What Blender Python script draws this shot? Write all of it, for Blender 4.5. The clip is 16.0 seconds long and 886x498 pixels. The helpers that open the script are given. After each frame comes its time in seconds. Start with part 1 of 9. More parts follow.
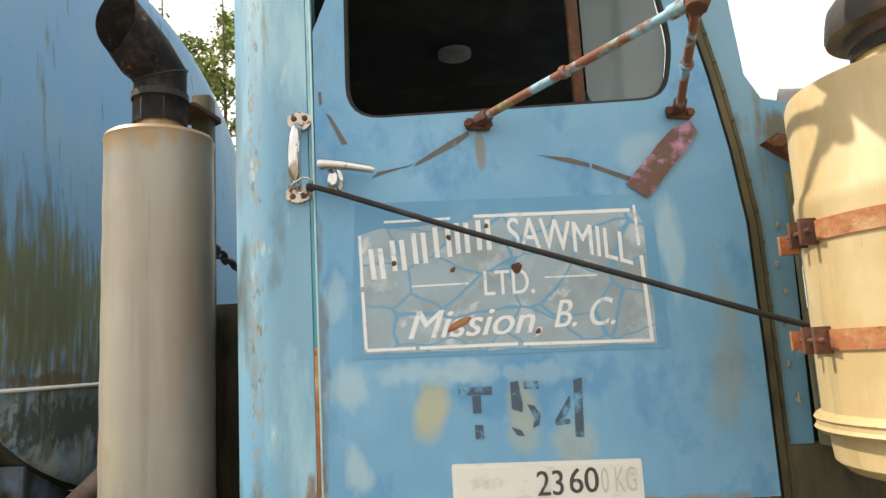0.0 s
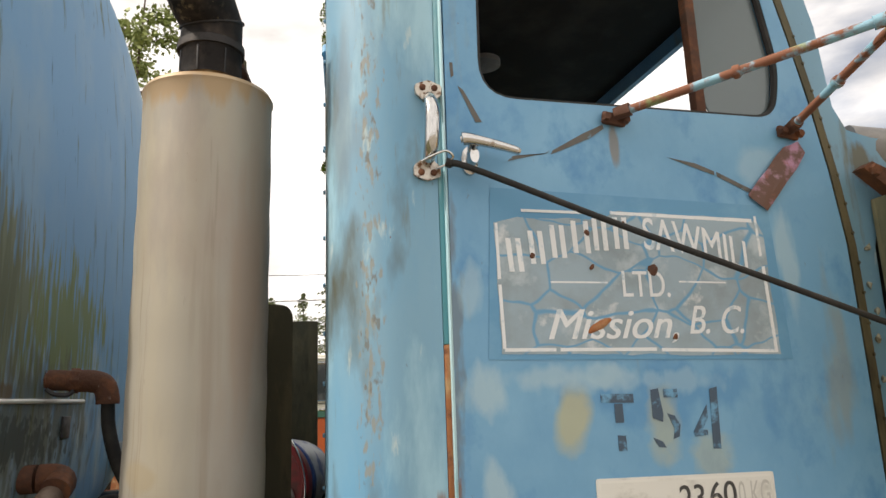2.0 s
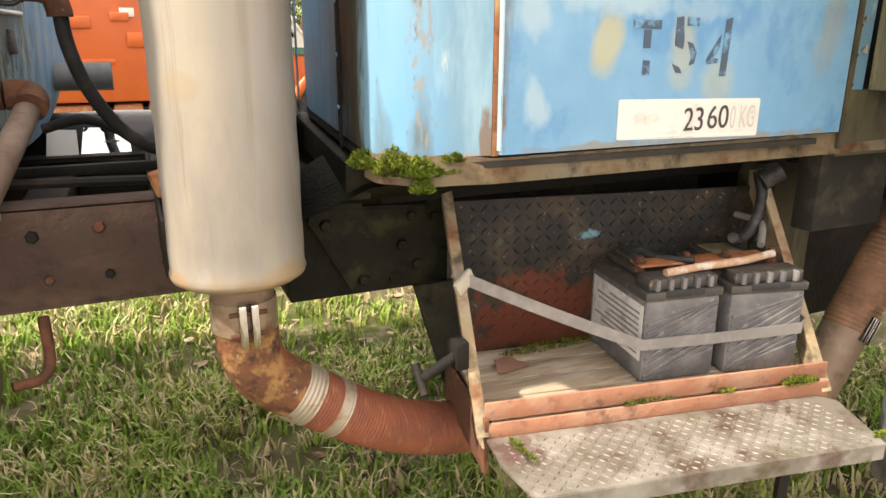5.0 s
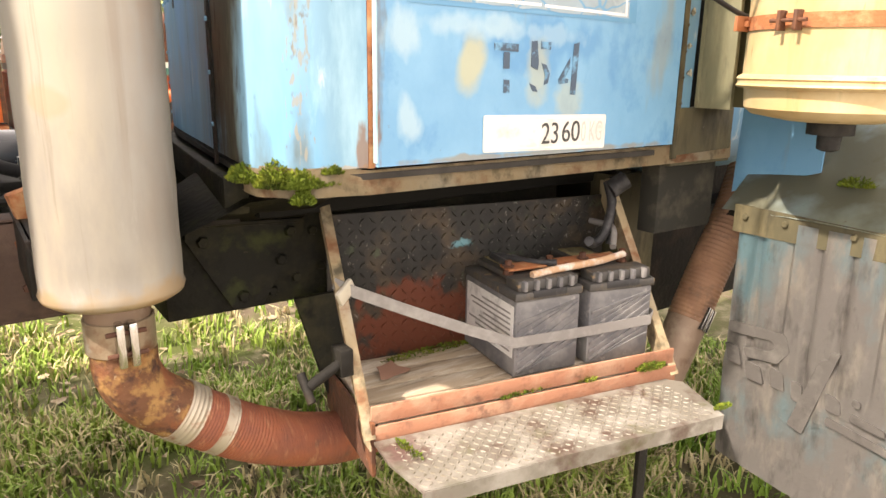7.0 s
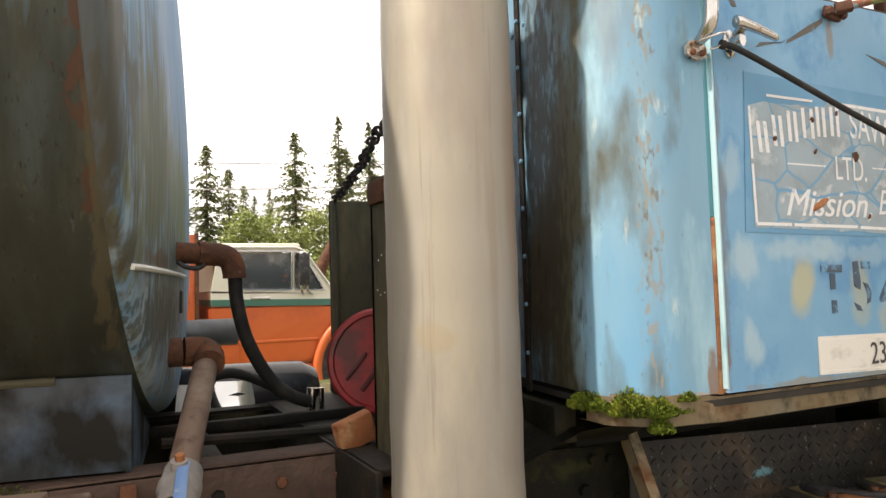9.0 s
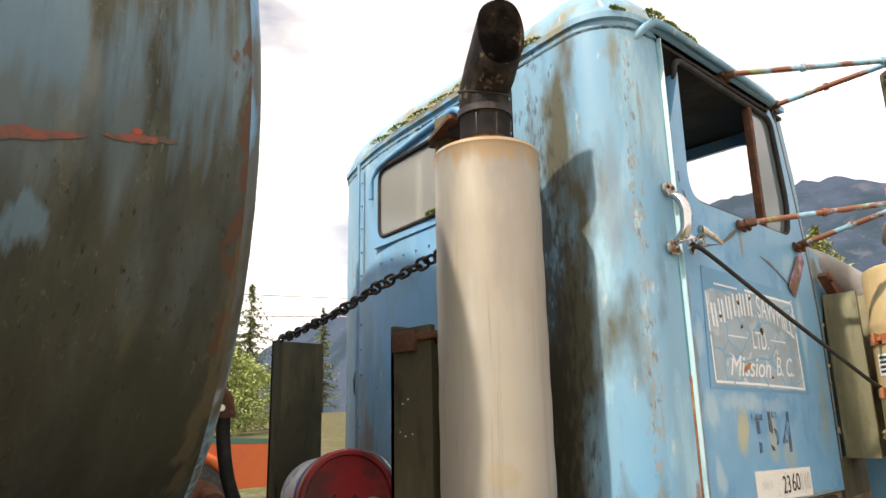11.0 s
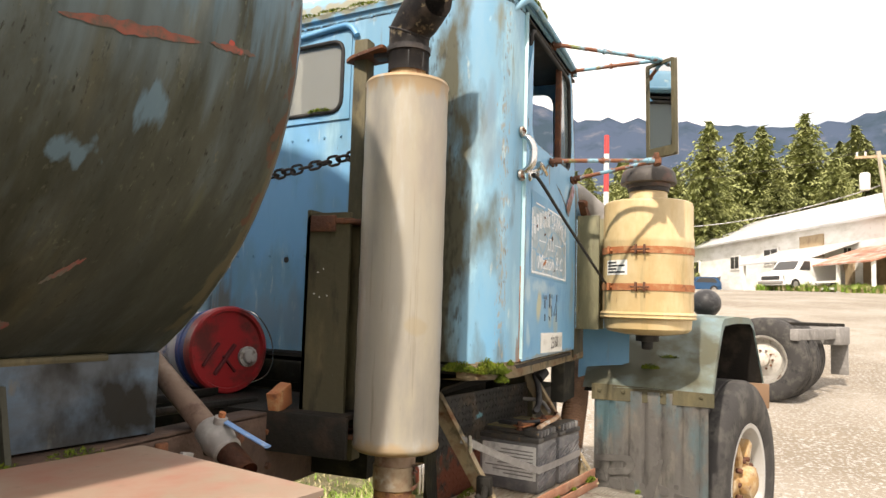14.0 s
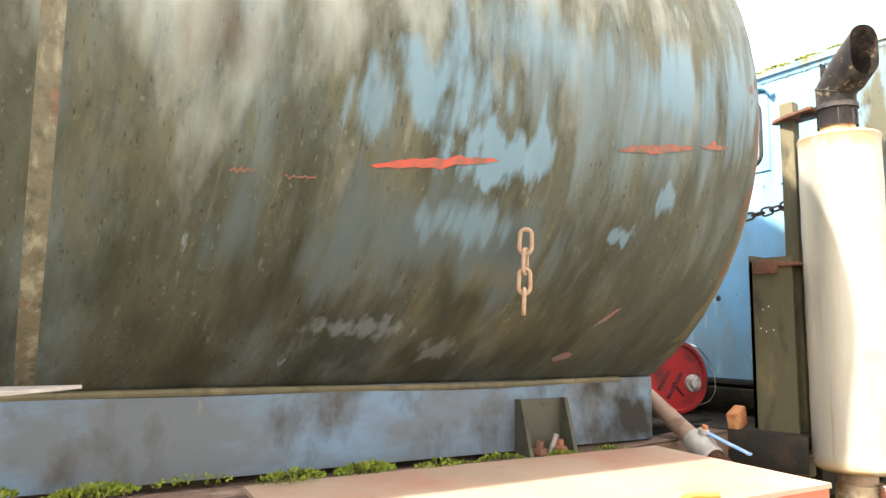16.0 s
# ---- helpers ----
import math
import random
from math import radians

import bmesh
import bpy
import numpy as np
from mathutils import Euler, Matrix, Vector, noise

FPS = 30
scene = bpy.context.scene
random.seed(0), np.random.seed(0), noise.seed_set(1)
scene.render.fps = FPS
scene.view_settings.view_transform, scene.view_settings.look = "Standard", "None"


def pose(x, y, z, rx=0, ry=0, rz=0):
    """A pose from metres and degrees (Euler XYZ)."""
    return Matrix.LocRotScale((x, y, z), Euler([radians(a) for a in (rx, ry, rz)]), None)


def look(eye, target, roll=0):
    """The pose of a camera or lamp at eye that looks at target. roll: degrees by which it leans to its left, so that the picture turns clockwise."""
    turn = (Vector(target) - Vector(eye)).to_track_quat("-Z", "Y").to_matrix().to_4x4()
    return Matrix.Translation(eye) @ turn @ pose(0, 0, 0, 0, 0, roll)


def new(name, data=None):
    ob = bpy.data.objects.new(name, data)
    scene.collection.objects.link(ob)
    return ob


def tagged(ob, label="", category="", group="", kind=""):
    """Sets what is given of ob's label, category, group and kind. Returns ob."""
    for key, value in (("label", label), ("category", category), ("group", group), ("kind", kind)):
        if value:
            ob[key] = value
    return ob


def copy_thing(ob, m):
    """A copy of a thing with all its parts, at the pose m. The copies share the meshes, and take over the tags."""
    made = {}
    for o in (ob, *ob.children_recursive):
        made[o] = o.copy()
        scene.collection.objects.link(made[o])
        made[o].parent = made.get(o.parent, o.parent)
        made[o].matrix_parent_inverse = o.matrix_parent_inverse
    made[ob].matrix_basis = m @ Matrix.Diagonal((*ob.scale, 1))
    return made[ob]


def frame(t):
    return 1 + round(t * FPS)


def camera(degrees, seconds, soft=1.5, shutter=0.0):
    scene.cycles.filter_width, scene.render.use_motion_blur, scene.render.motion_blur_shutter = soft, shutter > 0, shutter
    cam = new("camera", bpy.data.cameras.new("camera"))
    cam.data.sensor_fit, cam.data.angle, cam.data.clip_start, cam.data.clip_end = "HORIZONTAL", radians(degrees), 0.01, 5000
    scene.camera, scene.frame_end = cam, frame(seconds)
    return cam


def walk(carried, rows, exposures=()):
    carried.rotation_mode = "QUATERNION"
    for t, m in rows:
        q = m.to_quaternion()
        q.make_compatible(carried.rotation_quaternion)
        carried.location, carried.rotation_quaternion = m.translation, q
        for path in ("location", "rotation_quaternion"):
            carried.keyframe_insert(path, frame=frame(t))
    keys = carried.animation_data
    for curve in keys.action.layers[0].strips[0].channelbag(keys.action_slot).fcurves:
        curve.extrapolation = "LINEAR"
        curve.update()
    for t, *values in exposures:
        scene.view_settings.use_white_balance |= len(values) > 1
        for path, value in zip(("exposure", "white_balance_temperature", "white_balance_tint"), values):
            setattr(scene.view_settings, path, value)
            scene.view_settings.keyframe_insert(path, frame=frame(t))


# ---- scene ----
cam = camera(64.9, 16.0)
EXPOSURES = [(0, 0.54, 6950, 10), (0.7, 0.45, 7000, 12), (1.5, 0.38, 7050, 13), (2.0, 0.24, 7050, 13), (2.5, 0.25, 7050, 13), (3, 0.38, 7100, 15), (3.5, 0.78, 7200, 15), (4, 0.98, 7300, 17), (6.3, 1.5, 7400, 18), (7, 1.55, 7450, 19), (8, 1.46, 7350, 17),
             (8.5, 1.2, 7300, 16), (9, 0.60, 7250, 16), (9.7, 0.42, 7250, 15), (12, 0.70, 7200, 16), (13.5, 0.72, 7200, 16), (14, 0.74, 7200, 15), (14.5, 0.80, 7150, 14), (15, 1.22, 7150, 14), (15.5, 1.74, 7150, 14), (16, 2.26, 7150, 13)]
PATH = [
    (0, (-0.037, 0.011, 1.534), (-0.067, 1.989, 1.831), -3.2),
    (0.5, (-0.168, 0.038, 1.513), (0.075, 1.991, 1.867), -4.0),
    (1, (-0.326, 0.105, 1.494), (0.126, 2.019, 1.857), -3.5),
    (1.5, (-0.484, 0.176, 1.499), (0.132, 2.037, 1.895), -3.8),
    (2, (-0.619, 0.227, 1.471), (-0.11, 2.115, 1.891), -2.0),
    (2.5, (-0.777, 0.249, 1.46), (-0.243, 2.16, 1.713), -1.0),
    (3, (-0.863, 0.256, 1.459), (-0.172, 2.132, 1.513), -1.8),
    (3.5, (-0.858, 0.283, 1.45), (-0.097, 2.129, 1.338), -1.5),
    (4, (-0.869, 0.303, 1.436), (-0.146, 2.143, 1.131), -0.8),
    (4.2, (-0.874, 0.307, 1.435), (-0.159, 2.133, 1.041), -0.7),
    (6.3, (-0.905, 0.272, 1.42), (0.064, 1.909, 0.804), 1.1),
    (6.5, (-0.915, 0.266, 1.423), (0.09, 1.889, 0.827), 1.0),
    (7, (-0.932, 0.249, 1.422), (0.18, 1.832, 0.916), 0.8),
    (7.5, (-0.972, 0.24, 1.421), (0.003, 1.943, 1.034), -0.8),
    (8, (-1.031, 0.255, 1.421), (-0.229, 2.074, 1.204), -1.4),
    (8.5, (-1.166, 0.332, 1.421), (-0.47, 2.206, 1.347), -0.7),
    (9, (-1.3, 0.436, 1.444), (-0.439, 2.237, 1.558), -1.7),
    (9.5, (-1.375, 0.457, 1.45), (-0.406, 2.183, 1.74), -2.2),
    (9.7, (-1.425, 0.453, 1.454), (-0.403, 2.135, 1.808), -1.9),
    (11.8, (-2.076, 0.628, 1.466), (-0.526, 1.82, 1.882), -1.0),
    (12, (-2.109, 0.643, 1.46), (-0.487, 1.75, 1.844), -0.7),
    (12.5, (-2.22, 0.65, 1.462), (-0.447, 1.514, 1.797), -0.6),
    (13, (-2.367, 0.632, 1.463), (-0.519, 1.35, 1.729), -0.6),
    (13.5, (-2.485, 0.648, 1.453), (-0.63, 1.372, 1.64), 0.4),
    (14, (-2.572, 0.717, 1.427), (-0.727, 1.475, 1.583), 1.7),
    (14.5, (-2.709, 0.783, 1.429), (-0.992, 1.799, 1.571), 1.8),
    (15, (-2.873, 0.732, 1.422), (-1.336, 1.993, 1.641), 1.1),
    (15.5, (-3.037, 0.693, 1.426), (-1.619, 2.09, 1.625), 0.8),
    (16, (-3.169, 0.675, 1.429), (-1.918, 2.219, 1.659), 0.6),
]
walk(cam, [(t, look(eye, target, roll)) for t, eye, target, roll in PATH], EXPOSURES)

# ---- light ----
SUN = Vector((-0.656, 0.023, 0.755)).normalized()
world = bpy.data.worlds.new("sky")
scene.world = world
world.use_nodes = True
wn, wl = world.node_tree.nodes, world.node_tree.links
background = wn["Background"]
sky = wn.new("ShaderNodeTexSky")
sky.sky_type = "NISHITA"
sky.sun_disc = False
sky.sun_elevation = math.asin(SUN.z)
sky.sun_rotation = math.atan2(SUN.x, SUN.y)
wcoord = wn.new("ShaderNodeTexCoord")
wmap = wn.new("ShaderNodeMapping")
wmap.inputs["Scale"].default_value = (1.0, 1.0, 2.6)
cloud = wn.new("ShaderNodeTexNoise")
cloud.inputs["Scale"].default_value = 2.3
cloud.inputs["Detail"].default_value = 7.0
cramp = wn.new("ShaderNodeMapRange")
cramp.inputs["From Min"].default_value, cramp.inputs["From Max"].default_value = 0.24, 0.40
shade = wn.new("ShaderNodeTexNoise")
shade.inputs["Scale"].default_value = 5.0
shade.inputs["Detail"].default_value = 8.0
sramp = wn.new("ShaderNodeMapRange")
sramp.inputs["From Min"].default_value, sramp.inputs["From Max"].default_value = 0.35, 0.65
sramp.inputs["To Min"].default_value, sramp.inputs["To Max"].default_value = 7.0, 12.4
cmix = wn.new("ShaderNodeMix")
cmix.data_type = "RGBA"
ccol = wn.new("ShaderNodeCombineColor")
wl.new(wcoord.outputs["Generated"], wmap.inputs["Vector"])
wl.new(wmap.outputs["Vector"], cloud.inputs["Vector"])
wl.new(wmap.outputs["Vector"], shade.inputs["Vector"])
wl.new(cloud.outputs[0], cramp.inputs["Value"])
wl.new(shade.outputs[0], sramp.inputs["Value"])
for k in range(3):
    wl.new(sramp.outputs["Result"], ccol.inputs[k])
wl.new(cramp.outputs["Result"], cmix.inputs[0])
wl.new(sky.outputs["Color"], cmix.inputs[6])
wl.new(ccol.outputs["Color"], cmix.inputs[7])
wl.new(cmix.outputs[2], background.inputs["Color"])
background.inputs["Strength"].default_value = 0.105

sun_data = bpy.data.lights.new("sun", "SUN")
sun_data.energy = 3.7
sun_data.angle = radians(1.5)
sun_data.color = (1.0, 0.95, 0.86)
sun_lamp = new("sun", sun_data)
sun_lamp.matrix_world = look(SUN * 50, (0, 0, 0))


# ---- materials ----
def surface(name, base, rough=0.6, metal=0.0, layers=(), bump=0.0, bump_scale=60.0, bump_stretch=(1, 1, 1), spread=0.0, zones=(), gloss=0.5):
    """A painted, rusty or weathered surface: a base colour under layers of noise.
    A layer: colour, scale along x, y, z, from, to, and optionally roughness.
    A zone is a stain, or light or shade put into the colour, with a place of its own: colour, centre, half size, noise
    scale, strength."""
    m = bpy.data.materials.new(name)
    m.use_nodes = True
    n, l = m.node_tree.nodes, m.node_tree.links
    b = n["Principled BSDF"]
    b.inputs["Metallic"].default_value = metal
    b.inputs["Specular IOR Level"].default_value = gloss
    b.inputs["Roughness"].default_value = rough
    tc = n.new("ShaderNodeTexCoord")
    colour = n.new("ShaderNodeRGB")
    colour.outputs[0].default_value = (*base, 1)
    out, rough_out = colour.outputs[0], None
    if spread:
        info = n.new("ShaderNodeObjectInfo")
        hs = n.new("ShaderNodeHueSaturation")
        mr = n.new("ShaderNodeMapRange")
        mr.inputs["To Min"].default_value, mr.inputs["To Max"].default_value = 1 - spread, 1 + spread
        l.new(info.outputs["Random"], mr.inputs["Value"])
        l.new(mr.outputs["Result"], hs.inputs["Value"])
        l.new(out, hs.inputs["Color"])
        out = hs.outputs["Color"]
    for k, layer in enumerate(layers):
        col, scale, lo, hi = layer[:4]
        mp = n.new("ShaderNodeMapping")
        mp.inputs["Scale"].default_value = scale if isinstance(scale, tuple) else (scale,) * 3
        mp.inputs["Location"].default_value = (3.1 * k + 1.7, 5.3 * k, 2.9 * k)
        nz = n.new("ShaderNodeTexNoise")
        nz.inputs["Scale"].default_value = 1.0
        nz.inputs["Detail"].default_value = 9.0
        nz.inputs["Roughness"].default_value = 0.62
        mr = n.new("ShaderNodeMapRange")
        mr.inputs["From Min"].default_value, mr.inputs["From Max"].default_value = lo, hi
        mx = n.new("ShaderNodeMix")
        mx.data_type = "RGBA"
        l.new(tc.outputs["Object"], mp.inputs["Vector"])
        l.new(mp.outputs["Vector"], nz.inputs["Vector"])
        l.new(nz.outputs[0], mr.inputs["Value"])
        l.new(mr.outputs["Result"], mx.inputs[0])
        l.new(out, mx.inputs[6])
        mx.inputs[7].default_value = (*col, 1)
        out = mx.outputs[2]
        if len(layer) > 4:
            rm = n.new("ShaderNodeMix")
            l.new(mr.outputs["Result"], rm.inputs[0])
            if rough_out is None:
                rm.inputs[2].default_value = rough
            else:
                l.new(rough_out, rm.inputs[2])
            rm.inputs[3].default_value = layer[4]
            rough_out = rm.outputs[0]
    for k, (col, centre, half, scale, strength, *soft) in enumerate(zones):
        mp = n.new("ShaderNodeMapping")
        mp.inputs["Location"].default_value = tuple(-c / h for c, h in zip(centre, half))
        mp.inputs["Scale"].default_value = tuple(1 / h for h in half)
        ln = n.new("ShaderNodeVectorMath")
        ln.operation = "LENGTH"
        sc = n.new("ShaderNodeMapping")
        sc.inputs["Scale"].default_value = scale if isinstance(scale, tuple) else (scale,) * 3
        sc.inputs["Location"].default_value = (2.3 * k, 0.7 * k, 4.1 * k)
        nz = n.new("ShaderNodeTexNoise")
        nz.inputs["Scale"].default_value, nz.inputs["Detail"].default_value = 1.0, 9.0
        ma = n.new("ShaderNodeMath")
        ma.operation = "MULTIPLY_ADD"
        ma.inputs[1].default_value = 2.6
        sb = n.new("ShaderNodeMath")
        sb.operation = "SUBTRACT"
        mr = n.new("ShaderNodeMapRange")
        mr.inputs["From Min"].default_value, mr.inputs["From Max"].default_value = 0.5, 0.5 + (soft[0] if soft else 0.45)
        mr.inputs["To Max"].default_value = strength
        mx = n.new("ShaderNodeMix")
        mx.data_type = "RGBA"
        l.new(tc.outputs["Object"], mp.inputs["Vector"])
        l.new(mp.outputs["Vector"], ln.inputs[0])
        l.new(tc.outputs["Object"], sc.inputs["Vector"])
        l.new(sc.outputs["Vector"], nz.inputs["Vector"])
        l.new(nz.outputs[0], ma.inputs[0])
        ma.inputs[2].default_value = 0.0
        l.new(ma.outputs[0], sb.inputs[0])
        l.new(ln.outputs["Value"], sb.inputs[1])
        l.new(sb.outputs[0], mr.inputs["Value"])
        l.new(mr.outputs["Result"], mx.inputs[0])
        l.new(out, mx.inputs[6])
        mx.inputs[7].default_value = (*col, 1)
        out = mx.outputs[2]
    l.new(out, b.inputs["Base Color"])
    if rough_out is not None:
        l.new(rough_out, b.inputs["Roughness"])
    if bump:
        mp = n.new("ShaderNodeMapping")
        mp.inputs["Scale"].default_value = tuple(bump_scale * s for s in bump_stretch)
        nz = n.new("ShaderNodeTexNoise")
        nz.inputs["Scale"].default_value = 1.0
        nz.inputs["Detail"].default_value = 6.0
        bp = n.new("ShaderNodeBump")
        bp.inputs["Strength"].default_value = bump
        bp.inputs["Distance"].default_value = 0.01
        l.new(tc.outputs["Object"], mp.inputs["Vector"])
        l.new(mp.outputs["Vector"], nz.inputs["Vector"])
        l.new(nz.outputs[0], bp.inputs["Height"])
        l.new(bp.outputs["Normal"], b.inputs["Normal"])
    return m


def glass(name, tint=(0.9, 0.95, 0.95), rough=0.03):
    m = bpy.data.materials.new(name)
    m.use_nodes = True
    b = m.node_tree.nodes["Principled BSDF"]
    b.inputs["Base Color"].default_value = (*tint, 1)
    b.inputs["Transmission Weight"].default_value = 1.0
    b.inputs["Roughness"].default_value = rough
    b.inputs["IOR"].default_value = 1.45
    return m


RUST = (0.16, 0.055, 0.02)
M_blue = surface("faded_blue_paint", (0.135, 0.34, 0.54), 0.42, layers=[
    ((0.20, 0.43, 0.61), (3, 3, 2.2), 0.46, 0.66),
    ((0.07, 0.25, 0.47), (5, 5, 4), 0.56, 0.72),
    ((0.22, 0.24, 0.20), (9, 9, 1.6), 0.60, 0.80, 0.8),
    ((0.36, 0.49, 0.55), (14, 14, 4), 0.66, 0.74, 0.7),
    ((0.12, 0.10, 0.07), (60, 60, 25), 0.70, 0.76, 0.9),
    (RUST, (26, 26, 18), 0.735, 0.76, 0.9)], bump=0.05, bump_scale=9)
CHALK, GHOST = (0.36, 0.52, 0.60), (0.46, 0.44, 0.24)
M_door = surface("faded_blue_door_paint", (0.135, 0.335, 0.535), 0.4, layers=[
    ((0.19, 0.41, 0.60), (3, 3, 2.2), 0.46, 0.66),
    ((0.075, 0.255, 0.48), (7, 7, 5), 0.54, 0.68),
    ((0.22, 0.26, 0.24), (9, 9, 1.6), 0.64, 0.82, 0.8),
    ((0.14, 0.12, 0.09), (70, 70, 30), 0.70, 0.76, 0.9),
    (RUST, (26, 26, 18), 0.73, 0.75, 0.9)], bump=0.05, bump_scale=9, zones=[
    ((0.075, 0.26, 0.49), (0.10, 1.35, 1.47), (0.30, 0.5, 0.09), (14, 14, 10), 0.75),
    ((0.22, 0.085, 0.03), (-0.312, 1.35, 1.33), (0.016, 0.5, 0.13), (40, 40, 10), 0.9, 0.25),
    ((0.13, 0.10, 0.06), (-0.30, 1.35, 1.55), (0.018, 0.5, 0.32), (50, 50, 12), 0.55, 0.4),
    (GHOST, (-0.10, 1.35, 1.43), (0.035, 0.5, 0.065), 6, 0.75),
    (GHOST, (0.075, 1.35, 1.42), (0.05, 0.5, 0.09), 9, 0.5),
    (GHOST, (0.16, 1.35, 1.35), (0.06, 0.5, 0.05), 12, 0.4),
    (CHALK, (-0.255, 1.35, 1.47), (0.04, 0.5, 0.07), (16, 16, 8), 0.75),
    (CHALK, (-0.245, 1.35, 1.32), (0.035, 0.5, 0.06), (16, 16, 8), 0.75),
    (CHALK, (-0.12, 1.35, 1.50), (0.16, 0.5, 0.03), (14, 14, 8), 0.6),
    (CHALK, (0.02, 1.35, 1.49), (0.25, 0.5, 0.03), (22, 22, 12), 0.4),
    (CHALK, (0.39, 1.35, 1.72), (0.03, 0.5, 0.13), (20, 20, 6), 0.6),
    (CHALK, (0.34, 1.35, 1.90), (0.10, 0.5, 0.07), (9, 9, 9), 0.45),
    (CHALK, (-0.27, 1.35, 1.64), (0.03, 0.5, 0.06), (16, 16, 8), 0.5),
    ((0.26, 0.27, 0.20), (0.46, 1.35, 1.50), (0.05, 0.5, 0.20), (18, 18, 5), 0.5),
    ((0.22, 0.16, 0.09), (0.026, 1.35, 1.93), (0.012, 0.5, 0.06), (30, 30, 6), 0.7),
    ((0.22, 0.16, 0.09), (0.43, 1.35, 1.93), (0.02, 0.5, 0.06), (30, 30, 6), 0.6),
    ((0.25, 0.21, 0.13), (0.1, 1.35, 1.247), (0.5, 0.5, 0.010), (20, 20, 20), 0.7)])
M_blue_dirty = surface("algae_stained_blue_with_bounce", (0.168, 0.335, 0.46), 0.5, layers=[
    ((0.12, 0.31, 0.48), (5, 5, 1.4), 0.48, 0.66),
    ((0.30, 0.50, 0.60), (9, 9, 2.2), 0.54, 0.70, 0.6),
    ((0.44, 0.54, 0.55), (26, 26, 6), 0.62, 0.70, 0.75),
    ((0.17, 0.17, 0.11), (20, 20, 2.2), 0.62, 0.76, 0.9),
    ((0.10, 0.09, 0.06), (70, 70, 20), 0.68, 0.74, 0.9),
    (RUST, (30, 30, 16), 0.72, 0.735, 0.9)], bump=0.08, bump_scale=12, zones=[
    # cleaner blue on the cab back, its colour raised for bounced light
    ((0.17, 0.41, 0.66), (-0.40, 2.30, 1.85), (0.25, 0.75, 0.66), (8, 8, 5), 0.9, 0.7),
    ((0.075, 0.072, 0.042), (-0.50, 1.58, 1.56), (0.30, 0.235, 1.15), (12, 12, 4), 0.98, 0.55),
    ((0.035, 0.032, 0.022), (-0.50, 1.65, 1.55), (0.30, 0.16, 0.85), (60, 60, 22), 0.8, 0.4),
    ((0.22, 0.27, 0.28), (-0.45, 1.86, 1.65), (0.3, 0.14, 0.75), (24, 24, 3), 0.5, 0.6),
    ((0.14, 0.15, 0.16), (-0.46, 1.43, 1.95), (0.06, 0.07, 0.20), (16, 16, 3.0), 0.5, 0.6),
    ((0.24, 0.22, 0.17), (-0.440, 1.300, 1.78), (0.036, 0.105, 1.2), (110, 110, 30), 0.75, 0.2),
    ((0.12, 0.10, 0.07), (-0.442, 1.295, 1.70), (0.030, 0.10, 1.1), (90, 90, 34), 0.75, 0.2),
    ((0.27, 0.31, 0.30), (-0.435, 1.395, 1.75), (0.035, 0.10, 0.95), (30, 30, 5), 0.12, 0.6),
    ((0.17, 0.16, 0.09), (-0.45, 1.43, 2.36), (0.05, 0.08, 0.10), (20, 20, 5), 0.8),
    ((0.22, 0.20, 0.12), (-0.45, 2.1, 2.50), (0.25, 0.9, 0.07), (6, 16, 16), 0.9),
    ((0.16, 0.15, 0.11), (-0.37, 2.56, 1.38), (0.12, 0.12, 0.26), (16, 16, 3), 0.85),
    ((0.20, 0.27, 0.30), (-0.42, 2.3, 1.36), (0.2, 0.35, 0.14), (14, 14, 2), 0.5),
    ((0.30, 0.14, 0.05), (-0.35, 2.72, 2.03), (0.08, 0.02, 0.04), 30, 0.9),
    ((0.34, 0.32, 0.27), (-0.36, 1.385, 1.235), (0.10, 0.06, 0.018), (40, 40, 30), 0.9, 0.2),
    ((0.20, 0.10, 0.045), (-0.325, 1.375, 1.26), (0.02, 0.05, 0.07), (40, 40, 12), 0.8),
    ((0.12, 0.11, 0.06), (0.64, 1.39, 1.93), (0.10, 0.06, 0.06), (24, 24, 9), 0.9)])
M_sill = surface("rusty_tan_sill", (0.32, 0.25, 0.15), 0.8, layers=[
    ((0.33, 0.29, 0.21), (9, 9, 6), 0.50, 0.66), ((0.18, 0.08, 0.035), (8, 8, 10), 0.52, 0.66), ((0.07, 0.06, 0.035), (14, 14, 12), 0.54, 0.70), ((0.40, 0.42, 0.38), 40, 0.68, 0.74)], bump=0.3, bump_scale=60)
BARE = (0.112, 0.19, 0.25)
